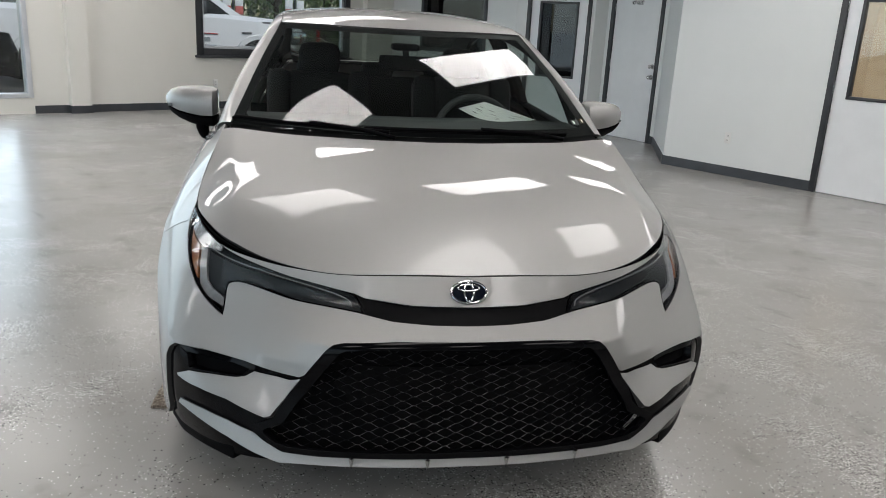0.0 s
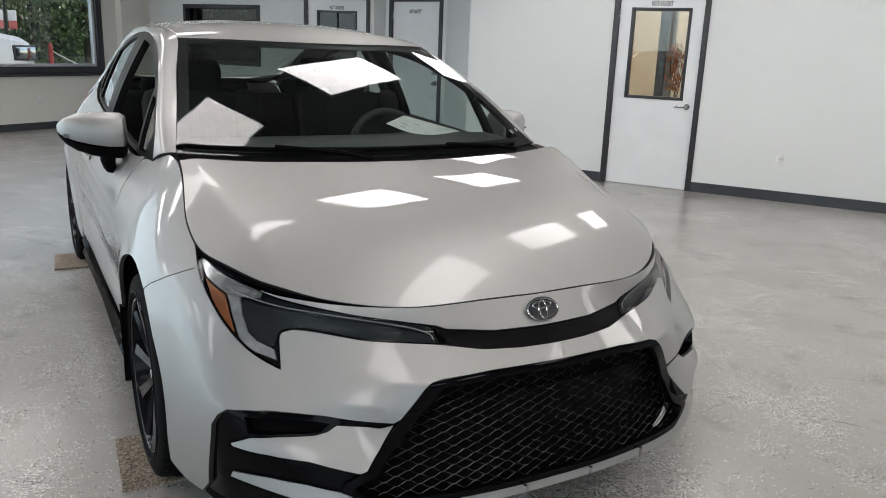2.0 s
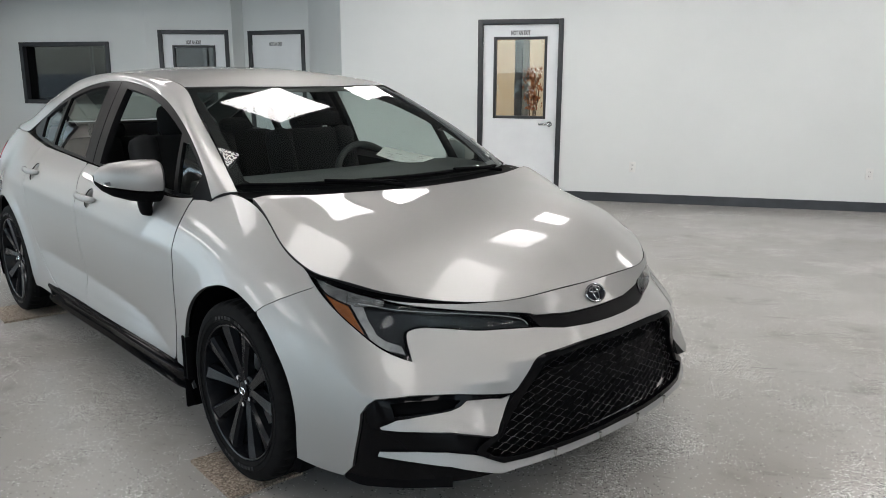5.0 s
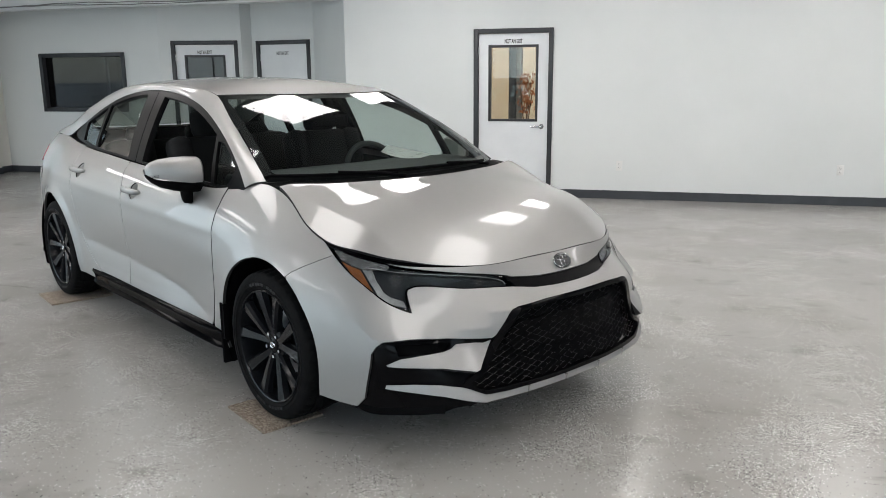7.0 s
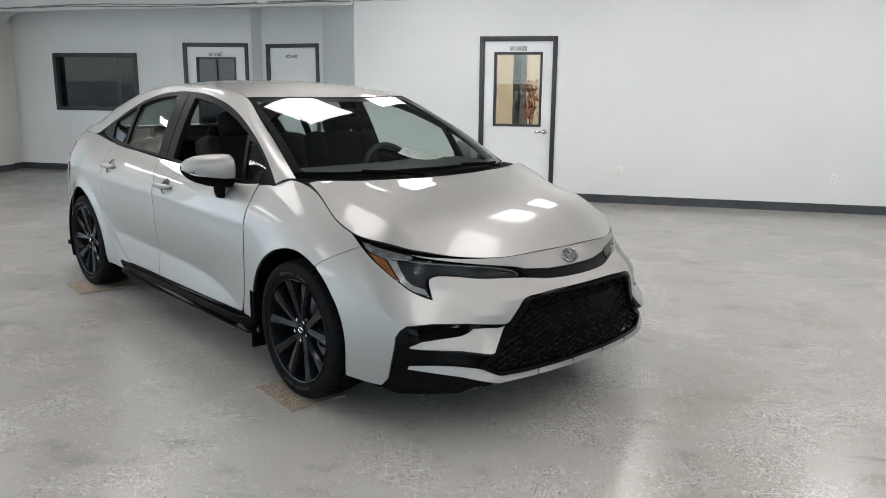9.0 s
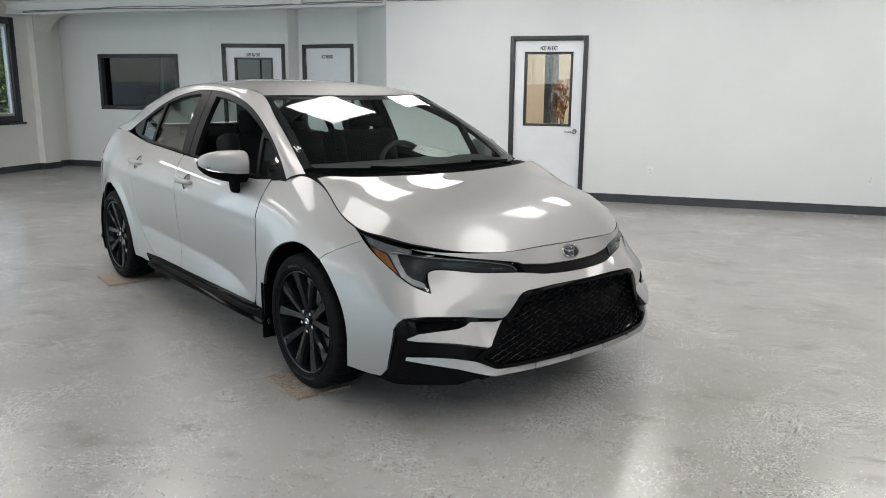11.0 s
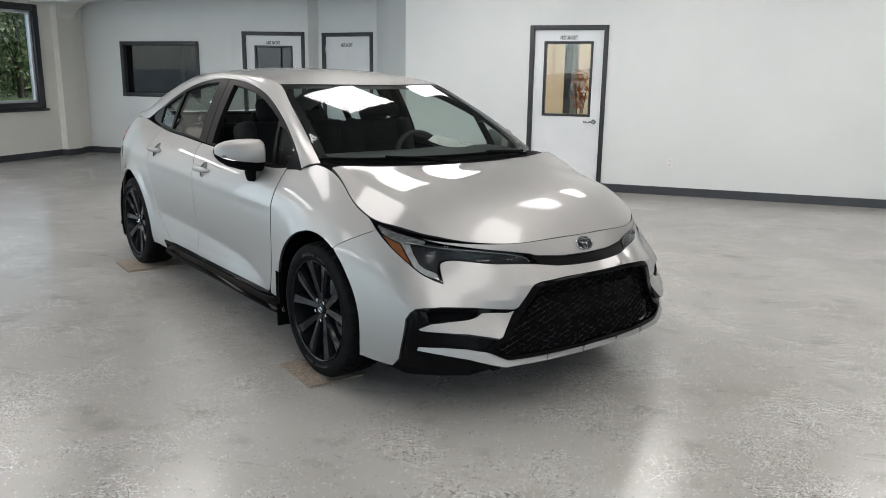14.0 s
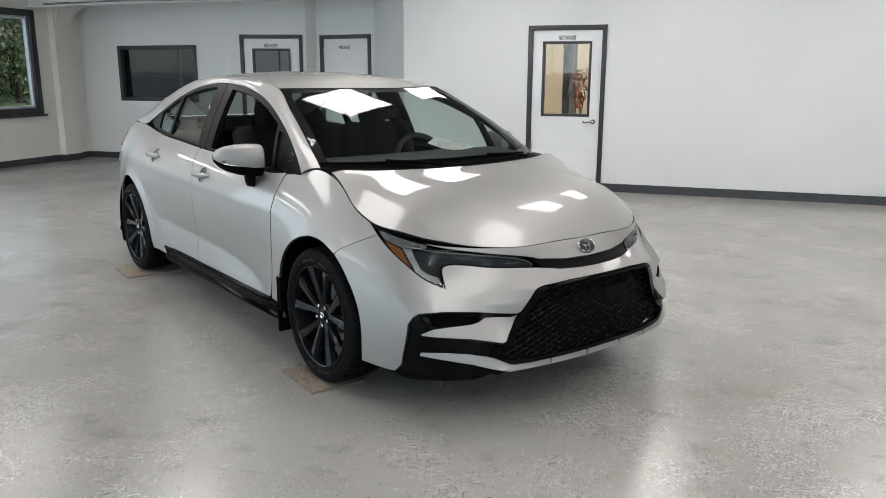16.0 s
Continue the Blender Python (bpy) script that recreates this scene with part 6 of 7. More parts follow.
baseboard(FRONT_A, FRONT_B, [(1.66, 2.62)])
baseboard(ALC_C, FRONT_A)
baseboard(ALC_B, ALC_C, [(0.07, 1.03)])
baseboard(BACK_B, ALC_A, [(0.17, 1.16)])
baseboard(BACK_A, BACK_B)
baseboard((-8.95, 1.12), (-8.95, 6.95))
baseboard((8.0, -9.0), LEFT_A)
baseboard(FRONT_B, (8.0, -9.0))


def lettering(words, size, where, parent):
    """Flat capital letters standing on the x-z plane, as a mesh."""
    data = bpy.data.curves.new("letters", "FONT")
    data.body, data.size, data.extrude, data.offset = words, size, 0.0006, size * 0.03
    data.align_x, data.align_y = "CENTER", "CENTER"
    ob = new("letters", data)
    me = bpy.data.meshes.new_from_object(ob)
    bpy.data.objects.remove(ob)
    me.materials.append(letter_black) if not me.materials else None
    out = new("lettering", me)
    out.parent = parent
    out.matrix_basis = where @ Matrix.Rotation(radians(90), 4, "X") @ Matrix.Diagonal((0.62, 1.25, 1, 1))
    return tagged(out, "black NOT AN EXIT lettering")


def door(name, a, b, s0, s1, top, label, glass=None, pane=window_glass, lever=None, knobs=None):
    """A flush door in a dark frame; s0 and s1 are the frame's outer sides along the wall."""
    d = thing(name, label, "door", along(a, b), kind="structure")
    w = 0.055
    bm = bmesh.new()
    ring(bm, s0, s1, -0.02, 0.1, 0.0, top, w, bottom=False, bevel=0.004)
    part("door_frame", bm, charcoal, d, "dark charcoal door frame")
    x0, x1 = s0 + w + 0.004, s1 - w - 0.004
    bm = bmesh.new()
    z1 = top - w - 0.004
    if glass:
        g0, g1, gz0, gz1 = glass
        box(bm, x0, g0, 0.015, 0.06, 0.008, z1)
        box(bm, g1, x1, 0.015, 0.06, 0.008, z1)
        box(bm, g0, g1, 0.015, 0.06, 0.008, gz0)
        box(bm, g0, g1, 0.015, 0.06, gz1, z1)
    else:
        box(bm, x0, x1, 0.015, 0.06, 0.008, z1)
    part("door_leaf", bm, door_paint, d, "white painted door leaf")
    if glass:
        part("glazing_bead", ring(bmesh.new(), g0 - 0.012, g1 + 0.012, 0.005, 0.07, gz0 - 0.012, gz1 + 0.012, 0.03, bevel=0.003), charcoal, d, "dark glazing frame")
        part("pane", boxed((g0 + 0.015, g1 - 0.015, 0.034, 0.04, gz0 + 0.015, gz1 - 0.015)), pane, d)
    lettering("NOT AN EXIT", 0.055, Matrix.Translation(((g0 + g1) / 2 if glass else (x0 + x1) / 2 - 0.02, 0.0135, (gz1 + 0.05) if glass else z1 - 0.13)), d)
    for z in (0.25, 1.0, 1.75):
        bm = bmesh.new()
        cyl(bm, (x0 - 0.004, 0.008, z - 0.05), (x0 - 0.004, 0.008, z + 0.05), 0.009)
        part("hinge", bm, chrome, d)
    if lever:
        x, z = lever
        bm = bmesh.new()
        cyl(bm, (x, 0.015, z), (x, 0.005, z), 0.03)
        cyl(bm, (x, 0.005, z), (x, -0.05, z), 0.011)
        box(bm, x - 0.12, x + 0.012, -0.058, -0.04, z - 0.011, z + 0.011, 0.006)
        part("lever_handle", bm, chrome, d, "chrome lever handle")
    if knobs:
        for x, z, r in knobs:
            bm = bmesh.new()
            cyl(bm, (x, 0.015, z), (x, 0.0, z), r)
            cyl(bm, (x, 0.0, z), (x, -0.03, z), r * 0.45)
            made = bmesh.ops.create_uvsphere(bm, u_segments=16, v_segments=10, radius=r * 0.85)["verts"]
            bmesh.ops.translate(bm, verts=made, vec=(x, -0.04, z))
            part("knob", bm, chrome, d, "round metal knob")
    part("threshold", boxed((s0 + w, s1 - w, 0.0, 0.1, 0.0, 0.007)), chrome, d)
    return d


door("door_1", FRONT_A, FRONT_B, 1.66, 2.62, 2.0, "white door with tall glazed panel in dark frame", (1.85, 2.43, 0.92, 1.8), lever=(2.49, 0.85))
door("door_2", BACK_B, ALC_A, 0.17, 1.16, 2.0, "white office door with dark glass in dark frame", (0.37, 0.95, 0.75, 1.78), dark_glass)
door("door_3", ALC_B, ALC_C, 0.08, 1.03, 1.995, "plain white door with deadbolt in dark frame", knobs=((0.92, 1.0, 0.03), (0.92, 0.86, 0.032)))


def outlet(a, b, s, z):
    o = thing("wall_outlet", "white double power outlet on the wall", "power outlet", along(a, b) @ Matrix.Translation((s, 0, z)), "wall outlets")
    part("plate", boxed((-0.036, 0.036, -0.006, 0.0, -0.058, 0.058), bevel=0.003), outlet_plastic, o)
    for k in (-0.022, 0.022):
        part("socket", boxed((-0.017, 0.017, -0.009, -0.004, k - 0.015, k + 0.015), bevel=0.002), outlet_plastic, o)
        part("slots", boxed((-0.009, -0.006, -0.0098, -0.008, k - 0.004, k + 0.007), (0.006, 0.009, -0.0098, -0.008, k - 0.004, k + 0.007), (-0.002, 0.002, -0.0098, -0.008, k - 0.011, k - 0.007)), slot_black, o)
    return o


for s in (0.74, 3.43, 5.83):
    outlet(FRONT_A, FRONT_B, s, 0.395)
outlet((-8.95, 0.0), (-8.95, 6.95), 4.9, 0.4)
outlet((-8.95, 0.0), (-8.95, 6.95), 3.62, 0.37)


def pilaster(e0, e1, haunch):
    bm = boxed((-8.95, -8.83, e0, e1, 0.0, TOP))
    if haunch:
        # a bracket that widens towards the beam
        rows = [[bm.verts.new(v) for v in ((-8.95, e0 + 0.03, z), (-8.82 + g, e0 + 0.03, z), (-8.82 + g, e1 + 0.02 + g, z), (-8.95, e1 + 0.02 + g, z))] for z, g in ((2.18, 0.0), (2.26, 0.02), (2.34, 0.06), (2.41, 0.12), (2.47, 0.19))]
        for u, v in zip(rows, rows[1:]):
            for k in range(4):
                bm.faces.new((u[k], u[(k + 1) % 4], v[(k + 1) % 4], v[k]))
        bm.faces.new(rows[-1])
    ob = finish("pilaster", bm, cream_paint)
    ob.matrix_world = ROOM
    tagged(ob, "cream painted steel column casing against the wall", "column", kind="structure")


pilaster(1.54, 1.79, False)
pilaster(6.3, 6.62, True)
for e0, e1 in ((1.54, 1.79), (6.3, 6.62)):
    ob = finish("trim", boxed((-8.83, -8.818, e0 - 0.012, e1 + 0.012, 0, 0.1), (-8.938, -8.83, e0 - 0.012, e0, 0, 0.1), (-8.938, -8.83, e1, e1 + 0.012, 0, 0.1)), rubber_base)
    ob.matrix_world = ROOM
    tagged(ob, "dark grey rubber trim round the column foot", "trim", kind="structure")

beam = finish("beam", boxed((-8.93, -2.72, 5.92, 6.04, 2.4, 2.58), (-8.93, -2.72, 5.88, 6.08, 2.56, 2.585), (-8.93, -2.72, 5.88, 6.08, 2.395, 2.41)), wall_paint)
beam.matrix_world = ROOM
tagged(beam, "white painted steel beam across the alcove", "beam", kind="structure")
soffit = finish("soffit", boxed((-8.93, -2.72, 6.08, 7.6, 2.62, 2.66)), wall_paint)
soffit.matrix_world = ROOM
tagged(soffit, "white soffit behind the beam", "ceiling", kind="structure")
cable_grey = material("grey cable", (0.18, 0.18, 0.18), 0.5)
cable_dark = material("dark cable", (0.04, 0.04, 0.04), 0.5)
rc = random.Random(3)
for k, (z, mat) in enumerate(((2.47, cable_dark), (2.455, cable_grey), (2.485, cable_grey))):
    pts = [ROOM @ Vector((d, 5.95 - 0.012 - 0.006 * k, z + rc.uniform(-0.008, 0.008) - 0.01 * math.sin(d * 3 + k))) for d in np.linspace(-2.7, 1.0, 24)]
    tagged(tube("cable", pts, 0.006, mat), "thin cable run along the wall", "cable", "cables on the wall")
for k, z in enumerate((2.45, 2.43)):
    pts = [ROOM @ Vector((d, 5.91 - 0.006 * k, z + rc.uniform(-0.006, 0.006) + 0.012 * math.sin(d * 1.7 + k))) for d in np.linspace(-8.6, -2.75, 30)]
    tagged(tube("cable", pts, 0.006, cable_grey), "thin cable run along the beam", "cable", "cables on the wall")
jb = thing("junction_box", "white junction box on the beam", "junction box", ROOM @ pose(-3.95, 5.9, 2.5))
part("box_body", boxed((-0.06, 0.06, -0.05, 0.02, -0.06, 0.06), bevel=0.006), outlet_plastic, jb)
part("box_lid", boxed((-0.065, 0.065, -0.058, -0.05, -0.065, 0.065), bevel=0.003), outlet_plastic, jb)


def window(name, m, w, z0, z1, label, dark=0.11, inner=0.04, pane=window_glass, sill=True, depth=0.12, frame_mat=charcoal, splits=()):
    """A window whose outer frame runs from x 0 to w."""
    t = thing(name, label, "window", m, kind="structure")
    part("window_frame", ring(bmesh.new(), 0, w, -0.02, depth, z0, z1, dark, bevel=0.004), frame_mat, t, "dark window frame")
    x0, x1, a, b = dark, w - dark, z0 + dark, z1 - dark
    if inner:
        part("inner_frame", ring(bmesh.new(), x0, x1, 0.03, depth - 0.02, a, b, inner, bevel=0.003), alu, t, "pale aluminium inner frame")
    edges = [x0 + inner, *splits, x1 - inner]
    for k, (p, q) in enumerate(zip(edges, edges[1:])):
        if k:
            part("mullion", boxed((p - 0.03, p + 0.03, 0.02, depth - 0.02, a + inner, b - inner), bevel=0.003), alu, t)
        ob = part("pane", boxed((p + (0.03 if k else 0), q - (0.03 if k < len(edges) - 2 else 0), 0.06, 0.066, a + inner, b - inner)), pane, t)
        ob.visible_shadow = False
    if sill:
        part("window_sill", boxed((-0.03, w + 0.03, -0.06, 0.0, z0 - 0.03, z0 + 0.004), bevel=0.004), frame_mat, t)
    return t


LEFT_WALL = along((-8.95, 0.0), (-8.95, 6.95))
window("window_1", LEFT_WALL @ Matrix.Translation((3.34, 0, 0)), 2.69, 0.77, 2.36, "large outside window in a dark frame", dark=0.1)
window("window_2", along(BACK_A, BACK_B) @ Matrix.Translation((0.76, 0, 0)), 1.53, 0.963, 1.847, "interior office window in a dark frame, pane tinted for a dim room", dark=0.06, inner=0.0, pane=dark_glass, sill=False)
for i, s in enumerate((0.55, 8.7)):
    window("window_%d" % (i + 4), along((8.0, -9.0), LEFT_A) @ Matrix.Translation((s, 0, 0)), 7.7, 0.18, 2.92, "row of tall shopfront windows in white aluminium", dark=0.06, inner=0.0, sill=False, frame_mat=alu, splits=(1.54, 3.08, 4.62, 6.16))
window("window_3", LEFT_WALL @ Matrix.Translation((-8.45, 0, 0)), 9.56, 0.2, 2.92, "row of tall shopfront windows in white aluminium", dark=0.06, inner=0.0, sill=False, frame_mat=alu, splits=(1.6, 3.2, 4.8, 6.4, 8.0))

# ---- rooms behind the glass ----
def shell(name, m, x0, x1, y0, y1, z1, mat, label):
    bm = boxed((x0, x1, y1, y1 + 0.1, 0, z1), (x0 - 0.1, x0, y0, y1 + 0.1, 0, z1), (x1, x1 + 0.1, y0, y1 + 0.1, 0, z1), (x0 - 0.1, x1 + 0.1, y0, y1 + 0.1, z1, z1 + 0.1), (x0 - 0.1, x1 + 0.1, y0, y1 + 0.1, -0.12, -0.02))
    ob = finish(name, bm, mat)
    ob.matrix_world = m
    return tagged(ob, label, "wall", kind="structure")


O1 = along(FRONT_A, FRONT_B)
shell("wall_office_beige", O1, 0.9, 4.2, 0.13, 3.0, 2.6, beige_paint, "beige office walls seen through the door glass")
for x in (1.7, 3.3):
    ol = thing("office_light", "long lit ceiling lamp in the office", "ceiling light", O1 @ pose(x, 1.5, 2.57), "office lamps")
    part("housing", boxed((-0.32, 0.32, -0.92, 0.92, -0.01, 0.028)), alu, ol)
    part("diffuser", boxed((-0.3, 0.3, -0.9, 0.9, -0.02, -0.011)), glow, ol)
grey_panel = material("mid grey panel", (0.16, 0.155, 0.14), 0.6)
vary(grey_panel, (0.15, 0.145, 0.13), (0.18, 0.175, 0.16), 4)
post = thing("office_post", "dark grey upright partition post in the office", "post", O1 @ pose(1.99, 0.9, 0))
part("shaft", boxed((-0.048, 0.048, -0.05, 0.05, 0.02, 2.6), bevel=0.005), charcoal, post)
part("side_panel", boxed((0.05, 0.125, -0.04, 0.05, 0.02, 2.6), bevel=0.005), grey_panel, post, "mid grey side panel")
part("foot", boxed((-0.12, 0.12, -0.08, 0.08, -0.02, 0.03), bevel=0.005), charcoal, post)
leaf_orange = material("orange dried leaves", (0.3, 0.09, 0.03), 0.7)
vary(leaf_orange, (0.2, 0.05, 0.02), (0.4, 0.16, 0.05), 30)
stem_brown = material("brown stems", (0.1, 0.06, 0.035), 0.8)
plant = thing("dried_plant", "tall vase of orange dried leaves", "plant", O1 @ pose(2.19, 0.72, -0.02))
part("vase", lathe([(0.0, 0.001), (0.0, 0.09), (0.2, 0.12), (0.5, 0.08), (0.7, 0.05), (0.75, 0.065)], 24), stem_brown, plant).matrix_basis = Matrix.Rotation(radians(-90), 4, "Y")
rp = random.Random(8)
for i in range(7):
    a = rp.uniform(0, math.tau)
    top = Vector((0.08 * math.cos(a), 0.08 * math.sin(a), rp.uniform(1.15, 1.5)))
    tube("stem", [(0, 0, 0.6), top * 0.6 + Vector((0, 0, 0.25)), top], 0.004, stem_brown, plant)
bm = bmesh.new()
for i in range(260):
    a, r = rp.uniform(0, math.tau), rp.uniform(0.0, 0.12)
    c = Vector((r * math.cos(a), r * math.sin(a), rp.uniform(1.0, 1.5)))
    q = Euler((rp.uniform(0, 6), rp.uniform(0, 6), rp.uniform(0, 6))).to_matrix()
    s = rp.uniform(0.015, 0.035)
    bm.faces.new([bm.verts.new(c + q @ Vector(v) * s) for v in ((-1, 0, 0), (0, -0.5, 0.1), (1.2, 0, 0), (0, 0.5, 0.1))])
part("leaves", bm, leaf_orange, plant, "orange dried leaves")

B1 = along(BACK_A, BACK_B)
# no lamp in here: wall colour and pane tint make the room dim
shell("wall_office_dark", B1, 0.2, 2.8, 0.13, 2.6, 2.4, dark_paint, "office walls coloured dark for dimness, behind the interior window")
desk = thing("office_cabinet", "dark low cabinet in the dim office", "cabinet", B1 @ pose(1.1, 1.6, -0.02))
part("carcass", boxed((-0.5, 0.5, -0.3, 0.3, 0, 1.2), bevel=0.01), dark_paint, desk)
part("cabinet_door", boxed((-0.49, -0.01, -0.32, -0.3, 0.02, 1.18), bevel=0.004), charcoal, desk)
part("cabinet_door", boxed((0.01, 0.49, -0.32, -0.3, 0.02, 1.18), bevel=0.004), charcoal, desk)
strip = thing("door_edge", "pale upright door edge in the dim office", "door edge", B1 @ pose(1.28, 0.9, -0.02))
part("edge", boxed((-0.02, 0.02, -0.02, 0.02, 0, 2.0)), door_paint, strip)
part("foot_plate", boxed((-0.03, 0.03, -0.03, 0.03, 0, 0.02)), chrome, strip)
shell("wall_office_side", along(BACK_B, ALC_A), 0.1, 1.2, 0.13, 1.4, 2.4, dark_paint, "office coloured dark for dimness, behind the glazed door")

# ---- outside ----
asphalt = material("asphalt", (0.06, 0.06, 0.062), 0.85)
vary(asphalt, (0.045, 0.045, 0.047), (0.09, 0.09, 0.09), 1.2, 8)
bump(asphalt, noise_tex(asphalt, 60), 0.4, 0.01)
grass_mat = material("grass", (0.1, 0.17, 0.04), 0.9)
vary(grass_mat, (0.08, 0.14, 0.03), (0.13, 0.2, 0.055), 3, 8)
bm = bmesh.new()
# one sheet to the horizon with a hole for the building
for x0, x1, y0, y1 in ((-2500, -9.15, -2500, 2500), (-9.15, 8.3, 9.9, 2500), (-9.15, 8.3, -2500, -9.3), (8.3, 2500, -2500, 2500)):
    bm.faces.new([bm.verts.new(v) for v in ((x0, y0, -0.1), (x1, y0, -0.1), (x1, y1, -0.1), (x0, y1, -0.1))])
ground = finish("ground", bm, asphalt)
ground.matrix_world = ROOM
tagged(ground, "grey asphalt yard round the building", "ground", kind="structure")
lawn = finish("grass_verge", boxed((-70, -24, -60, 60, -0.1, -0.06)), grass_mat)
lawn.matrix_world = ROOM
tagged(lawn, "green grass verge beyond the yard", "grass", kind="structure")

truck_paint = material("white truck paint", (0.75, 0.76, 0.78), 0.3, coat=1.0)
vary(truck_paint, (0.73, 0.74, 0.76), (0.77, 0.78, 0.8), 2)
truck_grey = material("truck trim", (0.05, 0.05, 0.055), 0.4)
truck = thing("pickup_truck", "white pickup truck parked outside the window", "truck", ROOM @ pose(-13.5, 7.85, -0.1, 0, 0, 90) @ Matrix.Translation((-2.3, 0, 0)) @ Matrix.Diagonal((1.12, 1, 1, 1)) @ Matrix.Translation((2.3, 0, 0)))
# local x runs from the nose backwards (after the turn), y towards the far side
bm = bmesh.new()
rows = []
for x, zt, zb, inset in ((0.0, 1.1, 0.72, 0.12), (-0.06, 1.22, 0.66, 0.05), (-0.25, 1.33, 0.62, 0.02), (-0.7, 1.41, 0.6, 0.0), (-1.3, 1.45, 0.6, 0.0), (-1.85, 1.48, 0.6, 0.0), (-3.9, 1.46, 0.6, 0.0), (-6.0, 1.46, 0.6, 0.0)):
    rows.append([bm.verts.new((x, y, z)) for y, z in ((inset, zb), (inset - 0.02 + 0.02, (zb + zt) / 2), (inset + 0.03, zt - 0.1), (inset + 0.12, zt), (1.0, zt + 0.05), (1.88 - inset, zt), (2.0 - inset, zb))])
for u, v in zip(rows, rows[1:]):
    for k in range(6):
        bm.faces.new((u[k], v[k], v[k + 1], u[k + 1]))
bm.faces.new(rows[0])
part("truck_body", bm, truck_paint, truck, "white body with tall bonnet", smooth=35)
bm = bmesh.new()
rows = []
for x, z, inset in ((-1.36, 1.42, 0.1), (-2.2, 2.0, 0.22), (-2.4, 2.06, 0.24), (-4.2, 2.06, 0.24), (-4.5, 1.42, 0.12)):
    rows.append([bm.verts.new((x, inset, z)), bm.verts.new((x, 2.0 - inset, z))])
for u, v in zip(rows, rows[1:]):
    bm.faces.new((u[0], v[0], v[1], u[1]))
bm.faces.new([r[0] for r in rows])
bm.faces.new([r[1] for r in rows][::-1])
part("cab", bm, truck_paint, truck)
bm = bmesh.new()
bm.faces.new([bm.verts.new(v) for v in ((-1.66, 0.1, 1.46), (-2.3, 0.19, 1.95), (-3.1, 0.205, 1.99), (-3.1, 0.1, 1.46))])
part("side_window", bm, gloss_black, truck, "dark side window")
bm = bmesh.new()
bm.faces.new([bm.verts.new(v) for v in ((-1.36, 0.22, 1.45), (-2.16, 0.3, 2.0), (-2.16, 1.7, 2.0), (-1.36, 1.78, 1.45))])
part("windscreen", bm, gloss_black, truck, "dark windscreen")
part("truck_mirror", boxed((-2.42, -2.27, -0.3, 0.0, 1.44, 1.7), bevel=0.03), truck_grey, truck)
for k, (x, w) in enumerate(((-0.0, 0.42),)):
    part("truck_headlamp", boxed((-0.42, -0.03, -0.004, 0.05, 0.91, 1.15), bevel=0.02), lamp_chrome, truck, "clear headlamp in chrome")
    part("lamp_bezel", boxed((-0.46, -0.02, 0.001, 0.06, 0.88, 1.18), bevel=0.02), truck_grey, truck)
    part("grille_chrome", boxed((-0.02, 0.02, 0.3, 1.7, 0.75, 1.1), bevel=0.02), lamp_chrome, truck)
part("front_bumper", boxed((-0.3, 0.08, 0.02, 1.98, 0.42, 0.68), bevel=0.05), lamp_chrome, truck, "chrome bumper")
for x in (-1.08, -4.9):
    for y, s in ((0.14, -1), (1.86, 1)):
        w = part("truck_tyre", lathe([(-0.13, 0.24), (-0.14, 0.36), (-0.1, 0.41), (0.1, 0.41), (0.14, 0.36), (0.13, 0.24)], 40), rubber, truck)
        w.matrix_basis = Matrix.Translation((x, y, 0.41)) @ Matrix.Rotation(radians(90), 4, "Z")
        w = part("truck_rim", lathe([(-0.13, 0.24), (-0.1, 0.22), (-0.06, 0.08), (-0.07, 0.001)], 24), lamp_chrome, truck)
        w.matrix_basis = Matrix.Translation((x, y, 0.41)) @ Matrix.Rotation(radians(90), 4, "Z")
        bm = bmesh.new()
        rows = []
        for i in range(17):
            a = math.pi * i / 16
            rows.append([bm.verts.new((x + r * math.cos(a), (0.0 if s < 0 else 2.0) + s * t, 0.5 + r * 1.02 * math.sin(a))) for r, t in ((0.47, -0.1), (0.47, 0.03), (0.56, 0.03), (0.57, 0.0))])
        for u, v in zip(rows, rows[1:]):
            for k in range(3):
                bm.faces.new((u[k], v[k], v[k + 1], u[k + 1]))
        part("wheel_flare", bm, truck_paint, truck)
        # a flat black half disc stands in for the shade inside the arch
        bm = bmesh.new()
        vs = [bm.verts.new((x + 0.47 * math.cos(math.pi * i / 16), (-0.002 if s < 0 else 2.002), 0.5 + 0.48 * math.sin(math.pi * i / 16))) for i in range(17)]
        bm.faces.new(vs)
        part("arch_shadow_panel", bm, slot_black, truck, "flat black panel for the shade in the wheel well")
red_vinyl = material("red vinyl", (0.45, 0.02, 0.02), 0.4)
grey_vinyl = material("grey vinyl", (0.25, 0.28, 0.3), 0.4)
tube("door_stripe", [(-2.75 + 0.1 * i, -0.012, 1.02 + 0.012 * i - 0.0022 * (i - 3) ** 2 if i > 3 else 1.02 + 0.012 * i) for i in range(9)][::-1], 0.012, red_vinyl, truck)
for z, x0, x1 in ((0.95, -2.6, -2.1), (0.8, -2.6, -1.98)):
    part("door_mark", boxed((x0, x1, -0.01, 0.004, z - 0.045, z + 0.045)), grey_vinyl, truck, "grey bars of a door sign")
part("fender_mark", boxed((-1.45, -1.25, -0.008, 0.004, 1.08, 1.12)), truck_grey, truck)
part("hood_vent", boxed((-1.0, -0.74, 0.028, 0.06, 1.31, 1.35), bevel=0.005), truck_grey, truck)

